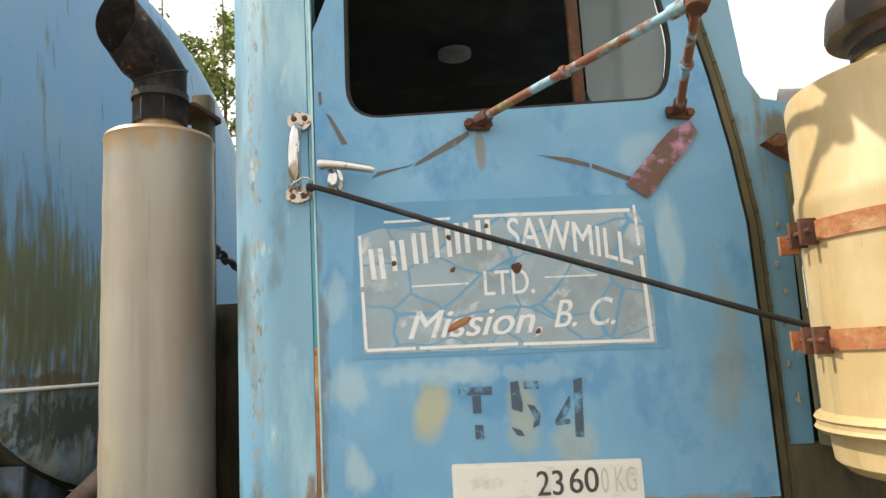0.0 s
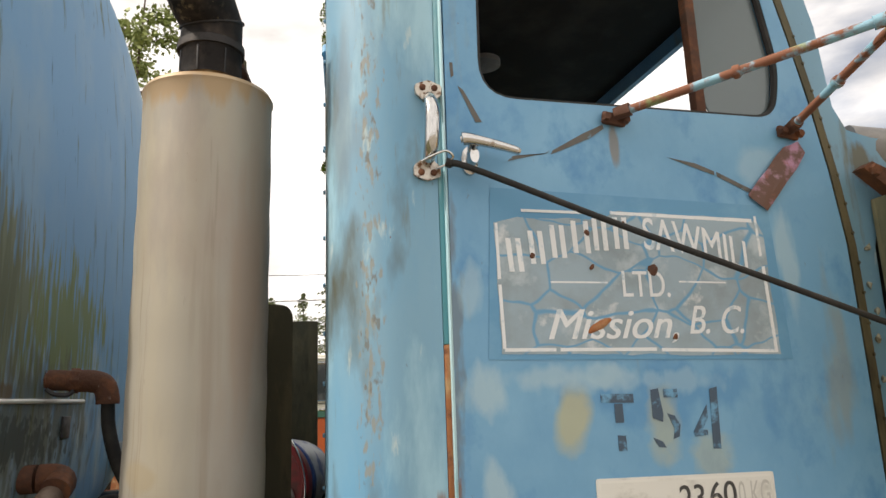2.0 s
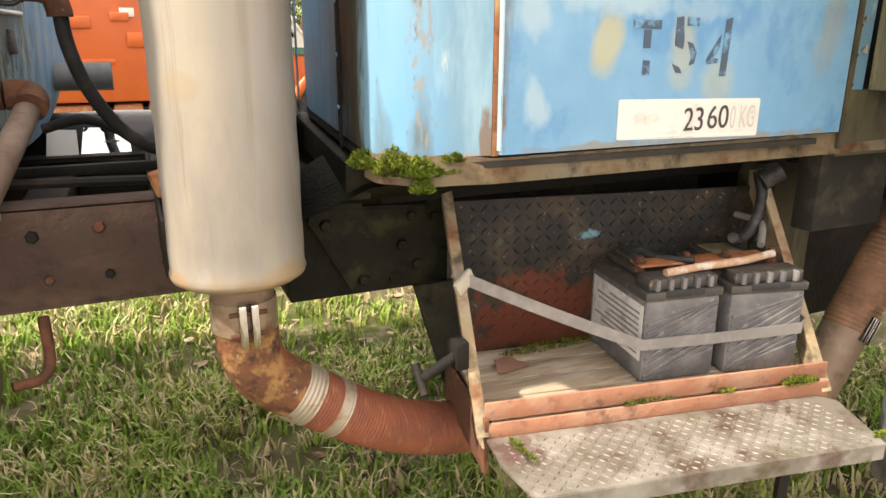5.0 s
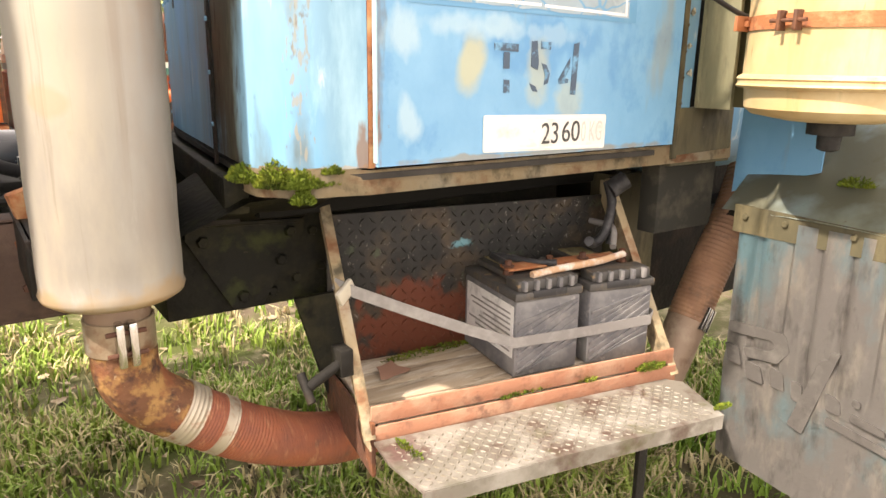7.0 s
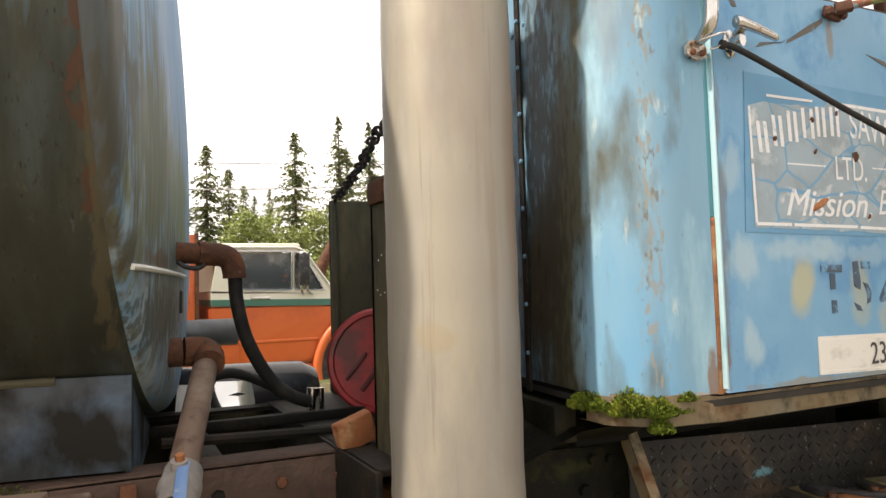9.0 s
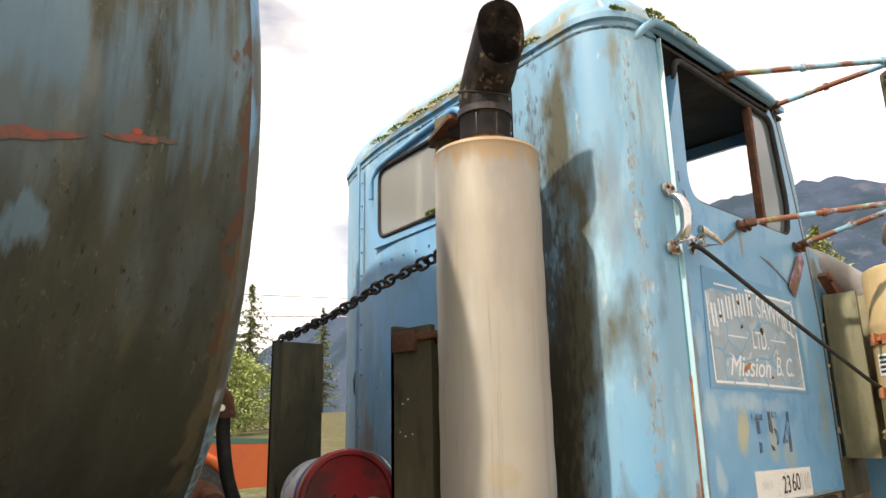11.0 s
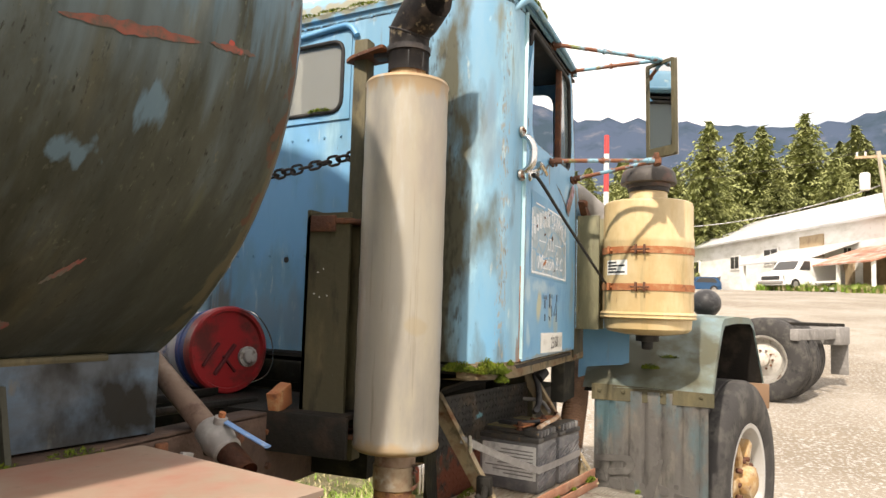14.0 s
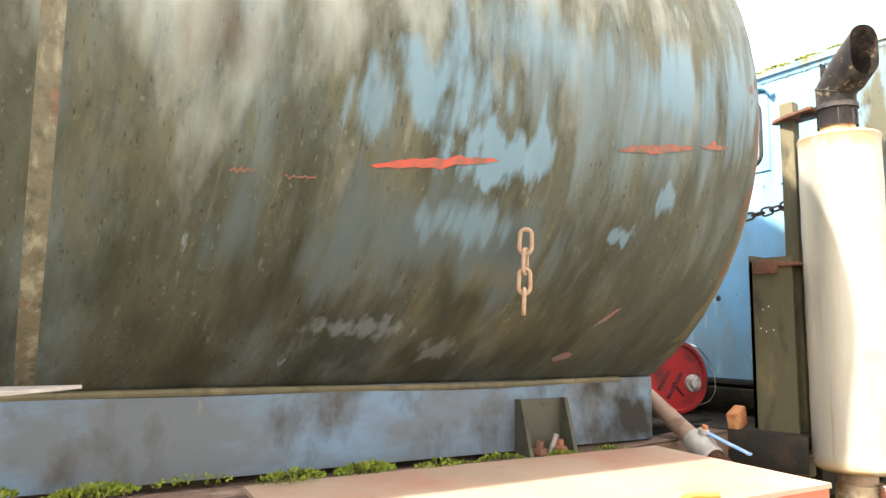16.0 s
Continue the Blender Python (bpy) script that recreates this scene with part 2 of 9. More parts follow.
M_tank = surface("mossy_blue_paint_sky_lit_top", (0.054, 0.058, 0.044), 0.62, gloss=0.14, layers=[
    ((0.095, 0.122, 0.128), (6, 1.6, 1.6), 0.46, 0.66, 0.45),
    ((0.082, 0.080, 0.054), (10, 2.6, 2.6), 0.53, 0.68, 0.6),
    ((0.030, 0.033, 0.022), (13, 3.4, 3.4), 0.50, 0.70, 0.6),
    ((0.14, 0.17, 0.18), (34, 8, 8), 0.655, 0.72, 0.45),
    ((0.015, 0.017, 0.012), (70, 14, 14), 0.66, 0.74),
    ((0.07, 0.075, 0.05), (40, 5, 5), 0.56, 0.70),
    ((0.11, 0.115, 0.085), (90, 45, 45), 0.60, 0.72), ((0.02, 0.021, 0.015), (130, 40, 40), 0.60, 0.70)], bump=0.14, bump_scale=45, bump_stretch=(1, .5, .5), zones=[
    # paler top: light from the sky put into the paint colour
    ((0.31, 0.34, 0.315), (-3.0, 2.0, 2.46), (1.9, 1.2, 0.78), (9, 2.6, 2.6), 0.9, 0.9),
    # darker along the lower side
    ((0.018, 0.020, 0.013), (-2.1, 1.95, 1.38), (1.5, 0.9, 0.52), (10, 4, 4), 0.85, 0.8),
    ((0.10, 0.135, 0.15), (-1.75, 1.7, 1.95), (0.45, 0.5, 0.22), (15, 1.6, 1.6), 0.8, 0.5),
    ((0.06, 0.08, 0.085), (-2.25, 1.8, 1.62), (0.45, 0.5, 0.16), (14, 2.2, 2.2), 0.8, 0.4),
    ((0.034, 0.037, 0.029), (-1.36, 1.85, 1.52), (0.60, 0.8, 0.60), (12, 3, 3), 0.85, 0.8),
    (BARE, (-2.33, 1.75, 1.92), (0.17, 0.5, 0.12), (24, 7, 7), 0.85, 0.5),
    (BARE, (-2.18, 1.74, 1.80), (0.13, 0.5, 0.09), (24, 9, 9), 0.85, 0.35),
    (BARE, (-2.06, 1.71, 1.83), (0.045, 0.5, 0.10), (30, 7, 7), 0.8, 0.35),
    (BARE, (-2.47, 1.78, 1.85), (0.07, 0.5, 0.08), (34, 4, 4), 0.65, 0.5),
    (BARE, (-2.10, 1.68, 2.05), (0.30, 0.5, 0.12), (26, 3, 3), 0.6, 0.7),
    (BARE, (-1.66, 1.62, 2.04), (0.18, 0.5, 0.15), (30, 3, 3), 0.75, 0.5),
    (BARE, (-1.75, 1.72, 1.665), (0.05, 0.5, 0.030), (40, 20, 20), 0.6, 0.4),
    (BARE, (-1.65, 1.66, 1.765), (0.045, 0.5, 0.055), (40, 9, 9), 0.65, 0.4),
    (BARE, (-2.185, 1.79, 1.655), (0.16, 0.5, 0.06), (36, 5, 5), 0.5, 0.5),
    (BARE, (-1.42, 1.60, 2.05), (0.10, 0.5, 0.20), (40, 4, 4), 0.6, 0.5),
    ((0.15, 0.19, 0.21), (-2.33, 1.99, 1.43), (0.15, 0.5, 0.03), (40, 22, 22), 0.4, 0.5),
    ((0.15, 0.19, 0.21), (-2.11, 2.02, 1.38), (0.06, 0.5, 0.035), (40, 20, 20), 0.35, 0.5),
    ((0.085, 0.045, 0.028), (-1.325, 1.66, 2.0), (0.055, 0.6, 0.42), (46, 20, 20), 0.85, 0.2),
    ((0.10, 0.085, 0.05), (-1.30, 1.66, 1.75), (0.04, 0.6, 0.7), (50, 12, 12), 0.6, 0.25),
    ((0.11, 0.09, 0.03), (-2.09, 1.86, 1.55), (0.08, 0.5, 0.06), (24, 12, 12), 0.2),
    ((0.09, 0.06, 0.04), (-2.75, 1.85, 1.95), (0.14, 0.5, 0.12), (14, 6, 6), 0.35),
    ((0.09, 0.08, 0.04), (-1.95, 1.9, 1.42), (0.4, 0.5, 0.10), (26, 6, 6), 0.2)])
M_head = surface("blue_tank_end_paint", (0.13, 0.28, 0.45), 0.55, gloss=0.25, layers=[
    ((0.16, 0.29, 0.41), (4, 4, 1.5), 0.48, 0.70, 0.4),
    ((0.12, 0.15, 0.10), (26, 26, 1.6), 0.60, 0.70, 0.8),
    ((0.07, 0.08, 0.05), (60, 60, 5), 0.66, 0.74, 0.9)], bump=0.05, bump_scale=14, zones=[
    ((0.36, 0.41, 0.39), (-1.2, 2.1, 1.34), (0.5, 0.95, 0.46), (18, 18, 6), 0.85, 0.8),
    ((0.15, 0.16, 0.075), (-1.2, 1.98, 1.72), (0.5, 0.36, 0.30), (60, 60, 7), 0.9, 0.3),
    ((0.15, 0.18, 0.05), (-1.2, 2.40, 1.69), (0.5, 0.34, 0.24), (60, 60, 6), 0.9, 0.3),
    ((0.085, 0.09, 0.045), (-1.2, 1.92, 1.80), (0.5, 0.30, 0.36), (44, 44, 4), 0.55, 0.45),
    ((0.10, 0.10, 0.06), (-1.2, 2.2, 1.45), (0.5, 0.6, 0.22), (34, 34, 7), 0.7, 0.4),
    ((0.05, 0.055, 0.04), (-1.25, 1.66, 1.70), (0.2, 0.09, 0.6), (40, 40, 9), 0.7, 0.4),
    ((0.075, 0.065, 0.04), (-1.315, 1.66, 1.75), (0.075, 0.36, 0.75), (16, 16, 8), 0.85, 0.35),
    ((0.13, 0.09, 0.05), (-1.2, 2.0, 1.525), (0.5, 0.16, 0.03), (20, 20, 14), 0.8, 0.3),
    ((0.05, 0.06, 0.05), (-1.2, 2.1, 1.40), (0.5, 0.45, 0.08), (60, 60, 30), 0.7, 0.25)])
M_muffler = surface("aluminised_muffler_steel", (0.315, 0.302, 0.268), 0.5, 0.25, layers=[
    ((0.37, 0.335, 0.26), (4, 4, 0.6), 0.46, 0.66, 0.5),
    ((0.26, 0.245, 0.22), (7, 7, 2.2), 0.50, 0.68, 0.40),
    ((0.40, 0.39, 0.355), (14, 14, 3), 0.60, 0.78, 0.4),
    ((0.30, 0.27, 0.19), (9, 9, 4), 0.66, 0.80),
    ((0.27, 0.24, 0.20), (90, 90, 12), 0.68, 0.78), ((0.31, 0.255, 0.215), (3, 3, 1.2), 0.50, 0.72, 0.5), ((0.20, 0.165, 0.13), (34, 34, 1.0), 0.61, 0.74, 0.6), ((0.17, 0.10, 0.06), (120, 120, 30), 0.72, 0.78)], bump=0.03, bump_scale=8, zones=[
    ((0.30, 0.22, 0.17), (-0.64, 1.52, 1.72), (0.06, 0.07, 0.34), (16, 16, 2), 0.55, 0.5),
    ((0.24, 0.20, 0.16), (-0.70, 1.49, 1.55), (0.03, 0.05, 0.42), (40, 40, 2), 0.5, 0.5),
    ((0.24, 0.11, 0.05), (-0.723, 1.607, 1.002), (1.0, 1.0, 0.018), (14, 14, 14), 0.95),
    ((0.36, 0.25, 0.13), (-0.723, 1.607, 1.008), (1.0, 1.0, 0.055), (12, 12, 12), 0.7),
    ((0.26, 0.15, 0.07), (-0.723, 1.607, 2.084), (1.0, 1.0, 0.014), (14, 14, 14), 0.9),
    ((0.36, 0.24, 0.12), (-0.723, 1.607, 2.077), (1.0, 1.0, 0.06), (30, 30, 4), 0.75),
    ((0.33, 0.27, 0.17), (-0.80, 1.52, 1.36), (0.05, 0.06, 0.03), 10, 0.5)])
M_rust = surface("rusty_steel", (0.095, 0.045, 0.03), 0.8, layers=[
    ((0.18, 0.075, 0.038), 14, 0.48, 0.64), ((0.07, 0.045, 0.035), 20, 0.55, 0.72), ((0.30, 0.24, 0.20), 45, 0.66, 0.74)], bump=0.35, bump_scale=90, gloss=0.25)
M_scale = surface("scaled_ochre_rust", (0.13, 0.06, 0.032), 0.8, layers=[
    ((0.30, 0.17, 0.065), 22, 0.47, 0.58), ((0.20, 0.075, 0.035), 12, 0.5, 0.62), ((0.06, 0.032, 0.024), 30, 0.54, 0.66), ((0.38, 0.30, 0.20), 60, 0.64, 0.72)], bump=0.4, bump_scale=90, gloss=0.25)
M_darksteel = surface("dirty_dark_frame_steel", (0.016, 0.015, 0.013), 0.65, layers=[
    ((0.04, 0.028, 0.02), 7, 0.5, 0.7), ((0.014, 0.014, 0.012), 16, 0.55, 0.7), ((0.10, 0.085, 0.065), 40, 0.68, 0.78)], bump=0.3, bump_scale=70, gloss=0.18)
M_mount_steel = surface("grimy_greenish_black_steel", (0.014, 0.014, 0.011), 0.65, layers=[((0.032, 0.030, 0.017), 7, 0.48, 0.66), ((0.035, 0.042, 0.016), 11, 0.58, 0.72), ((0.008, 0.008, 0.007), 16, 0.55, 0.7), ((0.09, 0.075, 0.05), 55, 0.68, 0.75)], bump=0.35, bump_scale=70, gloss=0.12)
M_blackpipe = surface("sooty_black_pipe", (0.03, 0.027, 0.027), 0.6, layers=[
    ((0.09, 0.07, 0.06), 12, 0.52, 0.72), ((0.012, 0.012, 0.012), 30, 0.55, 0.7), ((0.3, 0.28, 0.26), 70, 0.70, 0.74)], bump=0.15, bump_scale=60, gloss=0.3)
M_neck = surface("heat_browned_neck", (0.36, 0.25, 0.13), 0.6, 0.3, layers=[((0.22, 0.10, 0.045), (20, 20, 6), 0.46, 0.60), ((0.44, 0.36, 0.24), (26, 26, 8), 0.56, 0.68)], bump=0.1, bump_scale=60)
M_tip = surface("flaking_stack_tip", (0.032, 0.028, 0.027), 0.6, layers=[((0.10, 0.075, 0.06), 14, 0.50, 0.66), ((0.30, 0.24, 0.15), 20, 0.60, 0.66), ((0.012, 0.012, 0.012), 30, 0.55, 0.7)], bump=0.15, bump_scale=60, gloss=0.3)
M_olive = surface("olive_stained_steel", (0.075, 0.068, 0.04), 0.65, layers=[
    ((0.13, 0.11, 0.06), (10, 10, 3), 0.5, 0.68), ((0.035, 0.03, 0.02), (18, 18, 5), 0.54, 0.70), ((0.30, 0.31, 0.29), 60, 0.71, 0.75)], bump=0.2, bump_scale=50, gloss=0.3)
M_band = surface("rusty_orange_band", (0.33, 0.12, 0.045), 0.8, layers=[((0.42, 0.25, 0.12), 20, 0.5, 0.68), ((0.14, 0.05, 0.025), 30, 0.56, 0.7)], bump=0.25, bump_scale=120)
M_rubber = surface("black_rubber", (0.022, 0.022, 0.022), 0.7, layers=[((0.06, 0.055, 0.05), 14, 0.5, 0.75)], bump=0.15, bump_scale=80, gloss=0.3)
M_chrome = surface("worn_chrome", (0.58, 0.575, 0.56), 0.16, 1.0, layers=[((0.30, 0.22, 0.16), 45, 0.62, 0.74, 0.6)])
M_white = surface("weathered_white_paint", (0.74, 0.74, 0.70), 0.6, layers=[((0.55, 0.54, 0.48), (12, 12, 6), 0.5, 0.75), ((0.40, 0.30, 0.20), 40, 0.70, 0.76)])
M_letter = surface("flaking_white_lettering", (0.72, 0.75, 0.77), 0.6, layers=[((0.40, 0.52, 0.60), 40, 0.56, 0.66)])
M_stencil = surface("worn_dark_stencil_paint", (0.05, 0.085, 0.13), 0.6, layers=[((0.13, 0.33, 0.52), 32, 0.52, 0.64)])
M_black = surface("black_plastic", (0.03, 0.03, 0.032), 0.5, layers=[((0.10, 0.10, 0.10), 25, 0.5, 0.75)], bump=0.1, bump_scale=80, gloss=0.3)
M_grey = surface("grey_strap_and_plastic", (0.22, 0.21, 0.20), 0.6, layers=[((0.32, 0.31, 0.29), 18, 0.5, 0.7)], bump=0.1, bump_scale=60)
M_redpaint = surface("faded_red_paint", (0.30, 0.15, 0.11), 0.6, layers=[((0.31, 0.225, 0.17), (3, 3, 3), 0.34, 0.52), ((0.27, 0.205, 0.15), 7, 0.48, 0.66), ((0.20, 0.15, 0.11), 22, 0.62, 0.76)], bump=0.12, bump_scale=30)
M_redlid = surface("red_plastic_lid", (0.36, 0.022, 0.025), 0.42, layers=[((0.13, 0.025, 0.022), 9, 0.47, 0.62), ((0.25, 0.12, 0.08), 40, 0.66, 0.75)])
M_bluepl = surface("blue_plastic", (0.03, 0.07, 0.24), 0.45, layers=[((0.05, 0.06, 0.10), 12, 0.5, 0.7)])
M_orange = surface("orange_truck_paint", (0.62, 0.13, 0.03), 0.45, layers=[((0.50, 0.10, 0.03), 2, 0.5, 0.7), ((0.25, 0.10, 0.05), 9, 0.66, 0.78)])
M_cream = surface("cream_truck_paint", (0.72, 0.70, 0.60), 0.45, layers=[((0.5, 0.48, 0.4), 4, 0.55, 0.8)])
M_green = surface("green_stripe_paint", (0.05, 0.16, 0.12), 0.5)
M_interior = surface("dark_cab_lining", (0.035, 0.033, 0.03), 0.9, layers=[((0.06, 0.055, 0.05), 6, 0.5, 0.7)], gloss=0.1)
M_moss = surface("green_moss", (0.10, 0.14, 0.018), 0.95, layers=[((0.20, 0.23, 0.03), 30, 0.48, 0.64), ((0.03, 0.04, 0.01), 40, 0.5, 0.66)], gloss=0.15)
M_wood = surface("weathered_board", (0.34, 0.27, 0.19), 0.85, layers=[((0.52, 0.46, 0.37), (4, 30, 30), 0.46, 0.66), ((0.12, 0.08, 0.05), (6, 50, 50), 0.55, 0.72), ((0.62, 0.58, 0.5), (6, 18, 18), 0.64, 0.74)], bump=0.3, bump_scale=40, bump_stretch=(.3, 2, 2))
M_glass = glass("window_glass")
M_mirror = surface("mirror_silver", (0.75, 0.78, 0.78), 0.03, 1.0)


# ---- building helpers ----
def thing(name, label, category, at=(0, 0, 0), group="", kind=""):
    ob = new(name)
    ob.location = at
    ob.empty_display_size = 0.1
    return tagged(ob, label, category, group, kind)


def part(name, bm, material, parent=None, label="", smooth=True):
    """A bmesh in the place's own coordinates as one mesh under a thing or a part."""
    me = bpy.data.meshes.new(name)
    bmesh.ops.recalc_face_normals(bm, faces=bm.faces[:])
    bm.to_mesh(me)
    bm.free()
    for m in (material if isinstance(material, (list, tuple)) else [material]):
        me.materials.append(m)
    if smooth:
        me.polygons.foreach_set("use_smooth", [True] * len(me.polygons))
        me.set_sharp_from_angle(angle=radians(38))
    ob = new(name, me)
    if parent is not None:
        ob.parent = parent
        if parent.type == "EMPTY":
            ob.matrix_parent_inverse = Matrix.Translation(parent.location).inverted()
    if label:
        ob["label"] = label
    return ob


def single(name, bm, material, label, category, group="", kind="", smooth=True):
    return tagged(part(name, bm, material, None, smooth=smooth), label, category, group, kind)


def B():
    return bmesh.new()


def box(bm, x0, x1, y0, y1, z0, z1, bevel=0.0, m=None, seg=2):
    r = bmesh.ops.create_cube(bm, size=1.0)
    vs = r["verts"]
    for v in vs:
        v.co = Vector(((x0 + x1) / 2 + v.co.x * (x1 - x0), (y0 + y1) / 2 + v.co.y * (y1 - y0), (z0 + z1) / 2 + v.co.z * (z1 - z0)))
    if bevel:
        es = list({e for v in vs for e in v.link_edges})
        g = bmesh.ops.bevel(bm, geom=es, offset=bevel, segments=seg, affect="EDGES", profile=0.5)
        vs = list({v for f in g["faces"] for v in f.verts} | {v for v in vs if v.is_valid})
    if m is not None:
        bmesh.ops.transform(bm, matrix=m, verts=[v for v in vs if v.is_valid])
    return bm


def ring(bm, c, r, ax1, ax2, seg):
    return [bm.verts.new(c + ax1 * (r * math.cos(2 * math.pi * k / seg)) + ax2 * (r * math.sin(2 * math.pi * k / seg))) for k in range(seg)]


def bridge(bm, a, b):
    n = len(a)
    for k in range(n):
        bm.faces.new((a[k], a[(k + 1) % n], b[(k + 1) % n], b[k]))


def axes(d):
    d = Vector(d).normalized()
    u = d.orthogonal().normalized() if abs(d.z) < 0.98 else Vector((1, 0, 0))
    u = (u - d * u.dot(d)).normalized()
    return d, u, d.cross(u)


def lathe(bm, profile, origin=(0, 0, 0), axis=(0, 0, 1), seg=32, close=True):
    """Turns (radius, height) pairs about an axis."""
    d, u, v = axes(axis)
    o = Vector(origin)
    rings = [ring(bm, o + d * h, max(r, 1e-4), u, v, seg) for r, h in profile]
    for a, b in zip(rings, rings[1:]):
        bridge(bm, a, b)
    if close:
        bm.faces.new(rings[0])
        bm.faces.new(rings[-1])
    return bm


def rod(bm, p0, p1, r, seg=12, r1=None):
    p0, p1 = Vector(p0), Vector(p1)
    return lathe(bm, [(r, 0), (r if r1 is None else r1, (p1 - p0).length)], p0, p1 - p0, seg)


def smooth_path(pts, n=8):
    """A Catmull-Rom curve through the points."""
    p = [Vector(q) for q in pts]
    p = [2 * p[0] - p[1]] + p + [2 * p[-1] - p[-2]]
    out = []
    for i in range(1, len(p) - 2):
        for k in range(n):
            t = k / n
            a, b, c, d = p[i - 1], p[i], p[i + 1], p[i + 2]
            out.append(0.5 * (2 * b + (c - a) * t + (2 * a - 5 * b + 4 * c - d) * t * t + (3 * b - a - 3 * c + d) * t ** 3))
    return out + [p[-2]]


def sweep(bm, pts, r, seg=12, caps=True, closed=False):
    """A round tube along points; r is a number or a function of 0..1."""
    pts = [Vector(p) for p in pts]
    n = len(pts)
    u = None
    rings = []
    for i, p in enumerate(pts):
        a = pts[(i - 1) % n] if closed or i else pts[0]
        b = pts[(i + 1) % n] if closed or i < n - 1 else pts[-1]
        d = (b - a).normalized()
        u = (axes(d)[1] if u is None else (u - d * u.dot(d)).normalized())
        rr = r(i / (n - 1)) if callable(r) else r
        rings.append(ring(bm, p, rr, u, d.cross(u), seg))
    for a, b in zip(rings, rings[1:]):
        bridge(bm, a, b)
    if closed:
        bridge(bm, rings[-1], rings[0])
    elif caps:
        bm.faces.new(rings[0])
        bm.faces.new(rings[-1])
    return bm


def plate(bm, outer, holes=(), thick=0.003, origin=(0, 0, 0), u=(1, 0, 0), v=(0, 0, 1)):
    """A flat sheet with holes, in the plane of u and v; its thickness goes along u x v."""
    o, u, v = Vector(origin), Vector(u), Vector(v)
    w = u.cross(v).normalized() * thick
    edges, faces = [], []
    for loop in (outer, *holes):
        vs = [bm.verts.new(o + u * a + v * b) for a, b in loop]
        edges += [bm.edges.new((vs[k], vs[(k + 1) % len(vs)])) for k in range(len(vs))]
    faces = [g for g in bmesh.ops.triangle_fill(bm, use_beauty=True, edges=edges)["geom"] if isinstance(g, bmesh.types.BMFace)]
    ext = bmesh.ops.extrude_face_region(bm, geom=faces)
    bmesh.ops.translate(bm, vec=w, verts=[g for g in ext["geom"] if isinstance(g, bmesh.types.BMVert)])
    return bm


def rounded(pts, r, seg=5):
    """A polygon with its corners rounded; r is one radius or one for each corner."""
    out, n = [], len(pts)
    for k in range(n):
        rr = r[k] if isinstance(r, (list, tuple)) else r
        p, a, b = Vector(pts[k]), Vector(pts[k - 1]), Vector(pts[(k + 1) % n])
        da, db = (a - p).normalized(), (b - p).normalized()
        for j in range(seg + 1):
            t = j / seg
            q = (1 - t) ** 2 * (p + da * rr) + 2 * t * (1 - t) * p + t * t * (p + db * rr)
            out.append((q.x, q.y))
    return out


def wavy(bm, amount, scale, seed=0.0):
    for v in bm.verts:
        q = v.co * scale + Vector((seed, seed * 1.7, 0))
        v.co += Vector((noise.noise(q), noise.noise(q + Vector((7, 3, 1))), noise.noise(q + Vector((2, 9, 5))))) * amount
    return bm


def bolt(bm, at, axis, r=0.012, h=0.008):
    lathe(bm, [(r, 0), (r, h * 0.7), (r * 0.8, h)], at, axis, 6)
    return bm


# ---- the tank truck ----
truck = thing("tank_truck", "derelict faded blue tank truck with rust, moss and flaking lettering", "truck", (0, 2.0, 0))

# cab: outline in plan, from the windscreen round the back
SIDE, FAR, FRONT = 1.352, 2.87, 0.72


def back_x(y):
    """The cab's back stands square to the frame and curves away on the far side."""
    return -0.49 + 0.1228 * (y - 1.6) + 0.26 * max(0.0, y - 2.3) ** 2


def cab_outline():
    pts = [(0.53, SIDE), (-0.318, SIDE + 0.011), (-0.375, SIDE + 0.018)]
    r, cx, cy = 0.128, -0.3725, SIDE + 0.018 + 0.128
    pts += [(cx - r * math.sin(a), cy - r * math.cos(a)) for a in (radians(97) * k / 9 for k in range(1, 10))]
    pts += [(back_x(y), y) for y in (1.62, 1.75, 1.88, 1.985, 2.1, 2.22, 2.34, 2.47, 2.56, 2.66, 2.75, 2.81)]
    pts += [(-0.115 - 0.13 * math.cos(a), 2.80 + 0.13 * math.sin(a)) for a in (radians(25 + 13 * k) for k in range(6))]
    pts += [(FRONT, FAR)]
    return pts


def side_x(z):
    """The slanted front edge of the door."""
    return 0.535 if z < 1.7 else 0.535 - 0.145 * ((z - 1.7) / 0.77) ** 1.5


CAB_Z0, CAB_Z1 = 1.205, 2.455
outline = cab_outline()
rear = [p for p in outline[1:]]            # pillar, back and far side
bm = B()
levels = [1.242, 1.35, 1.5, 1.65, 1.8, 1.95, 2.085, 2.19, 2.30, 2.385, 2.455]
rows = [[bm.verts.new((x, y, z)) for x, y in rear] for z in levels]
skip = set()
for i in range(10):
    for k in range(len(rear) - 1):
        yc = (rear[k][1] + rear[k + 1][1]) / 2
        far = k == len(rear) - 2
        if rear[k][0] < -0.3 and 1.99 < yc < 2.46 and levels[i] > 2.08 and levels[i + 1] < 2.39:
            continue
        if far and levels[i] > 1.9 and levels[i + 1] < 2.41:
            continue
        bm.faces.new((rows[i][k], rows[i][k + 1], rows[i + 1][k + 1], rows[i + 1][k]))
bmesh.ops.delete(bm, geom=[v for v in bm.verts if not v.link_faces], context="VERTS")
bmesh.ops.solidify(bm, geom=bm.faces[:], thickness=-0.012)
cab = part("cab_shell", bm, M_blue_dirty, truck, "faded blue cab with dark algae streaks on the rounded corner")

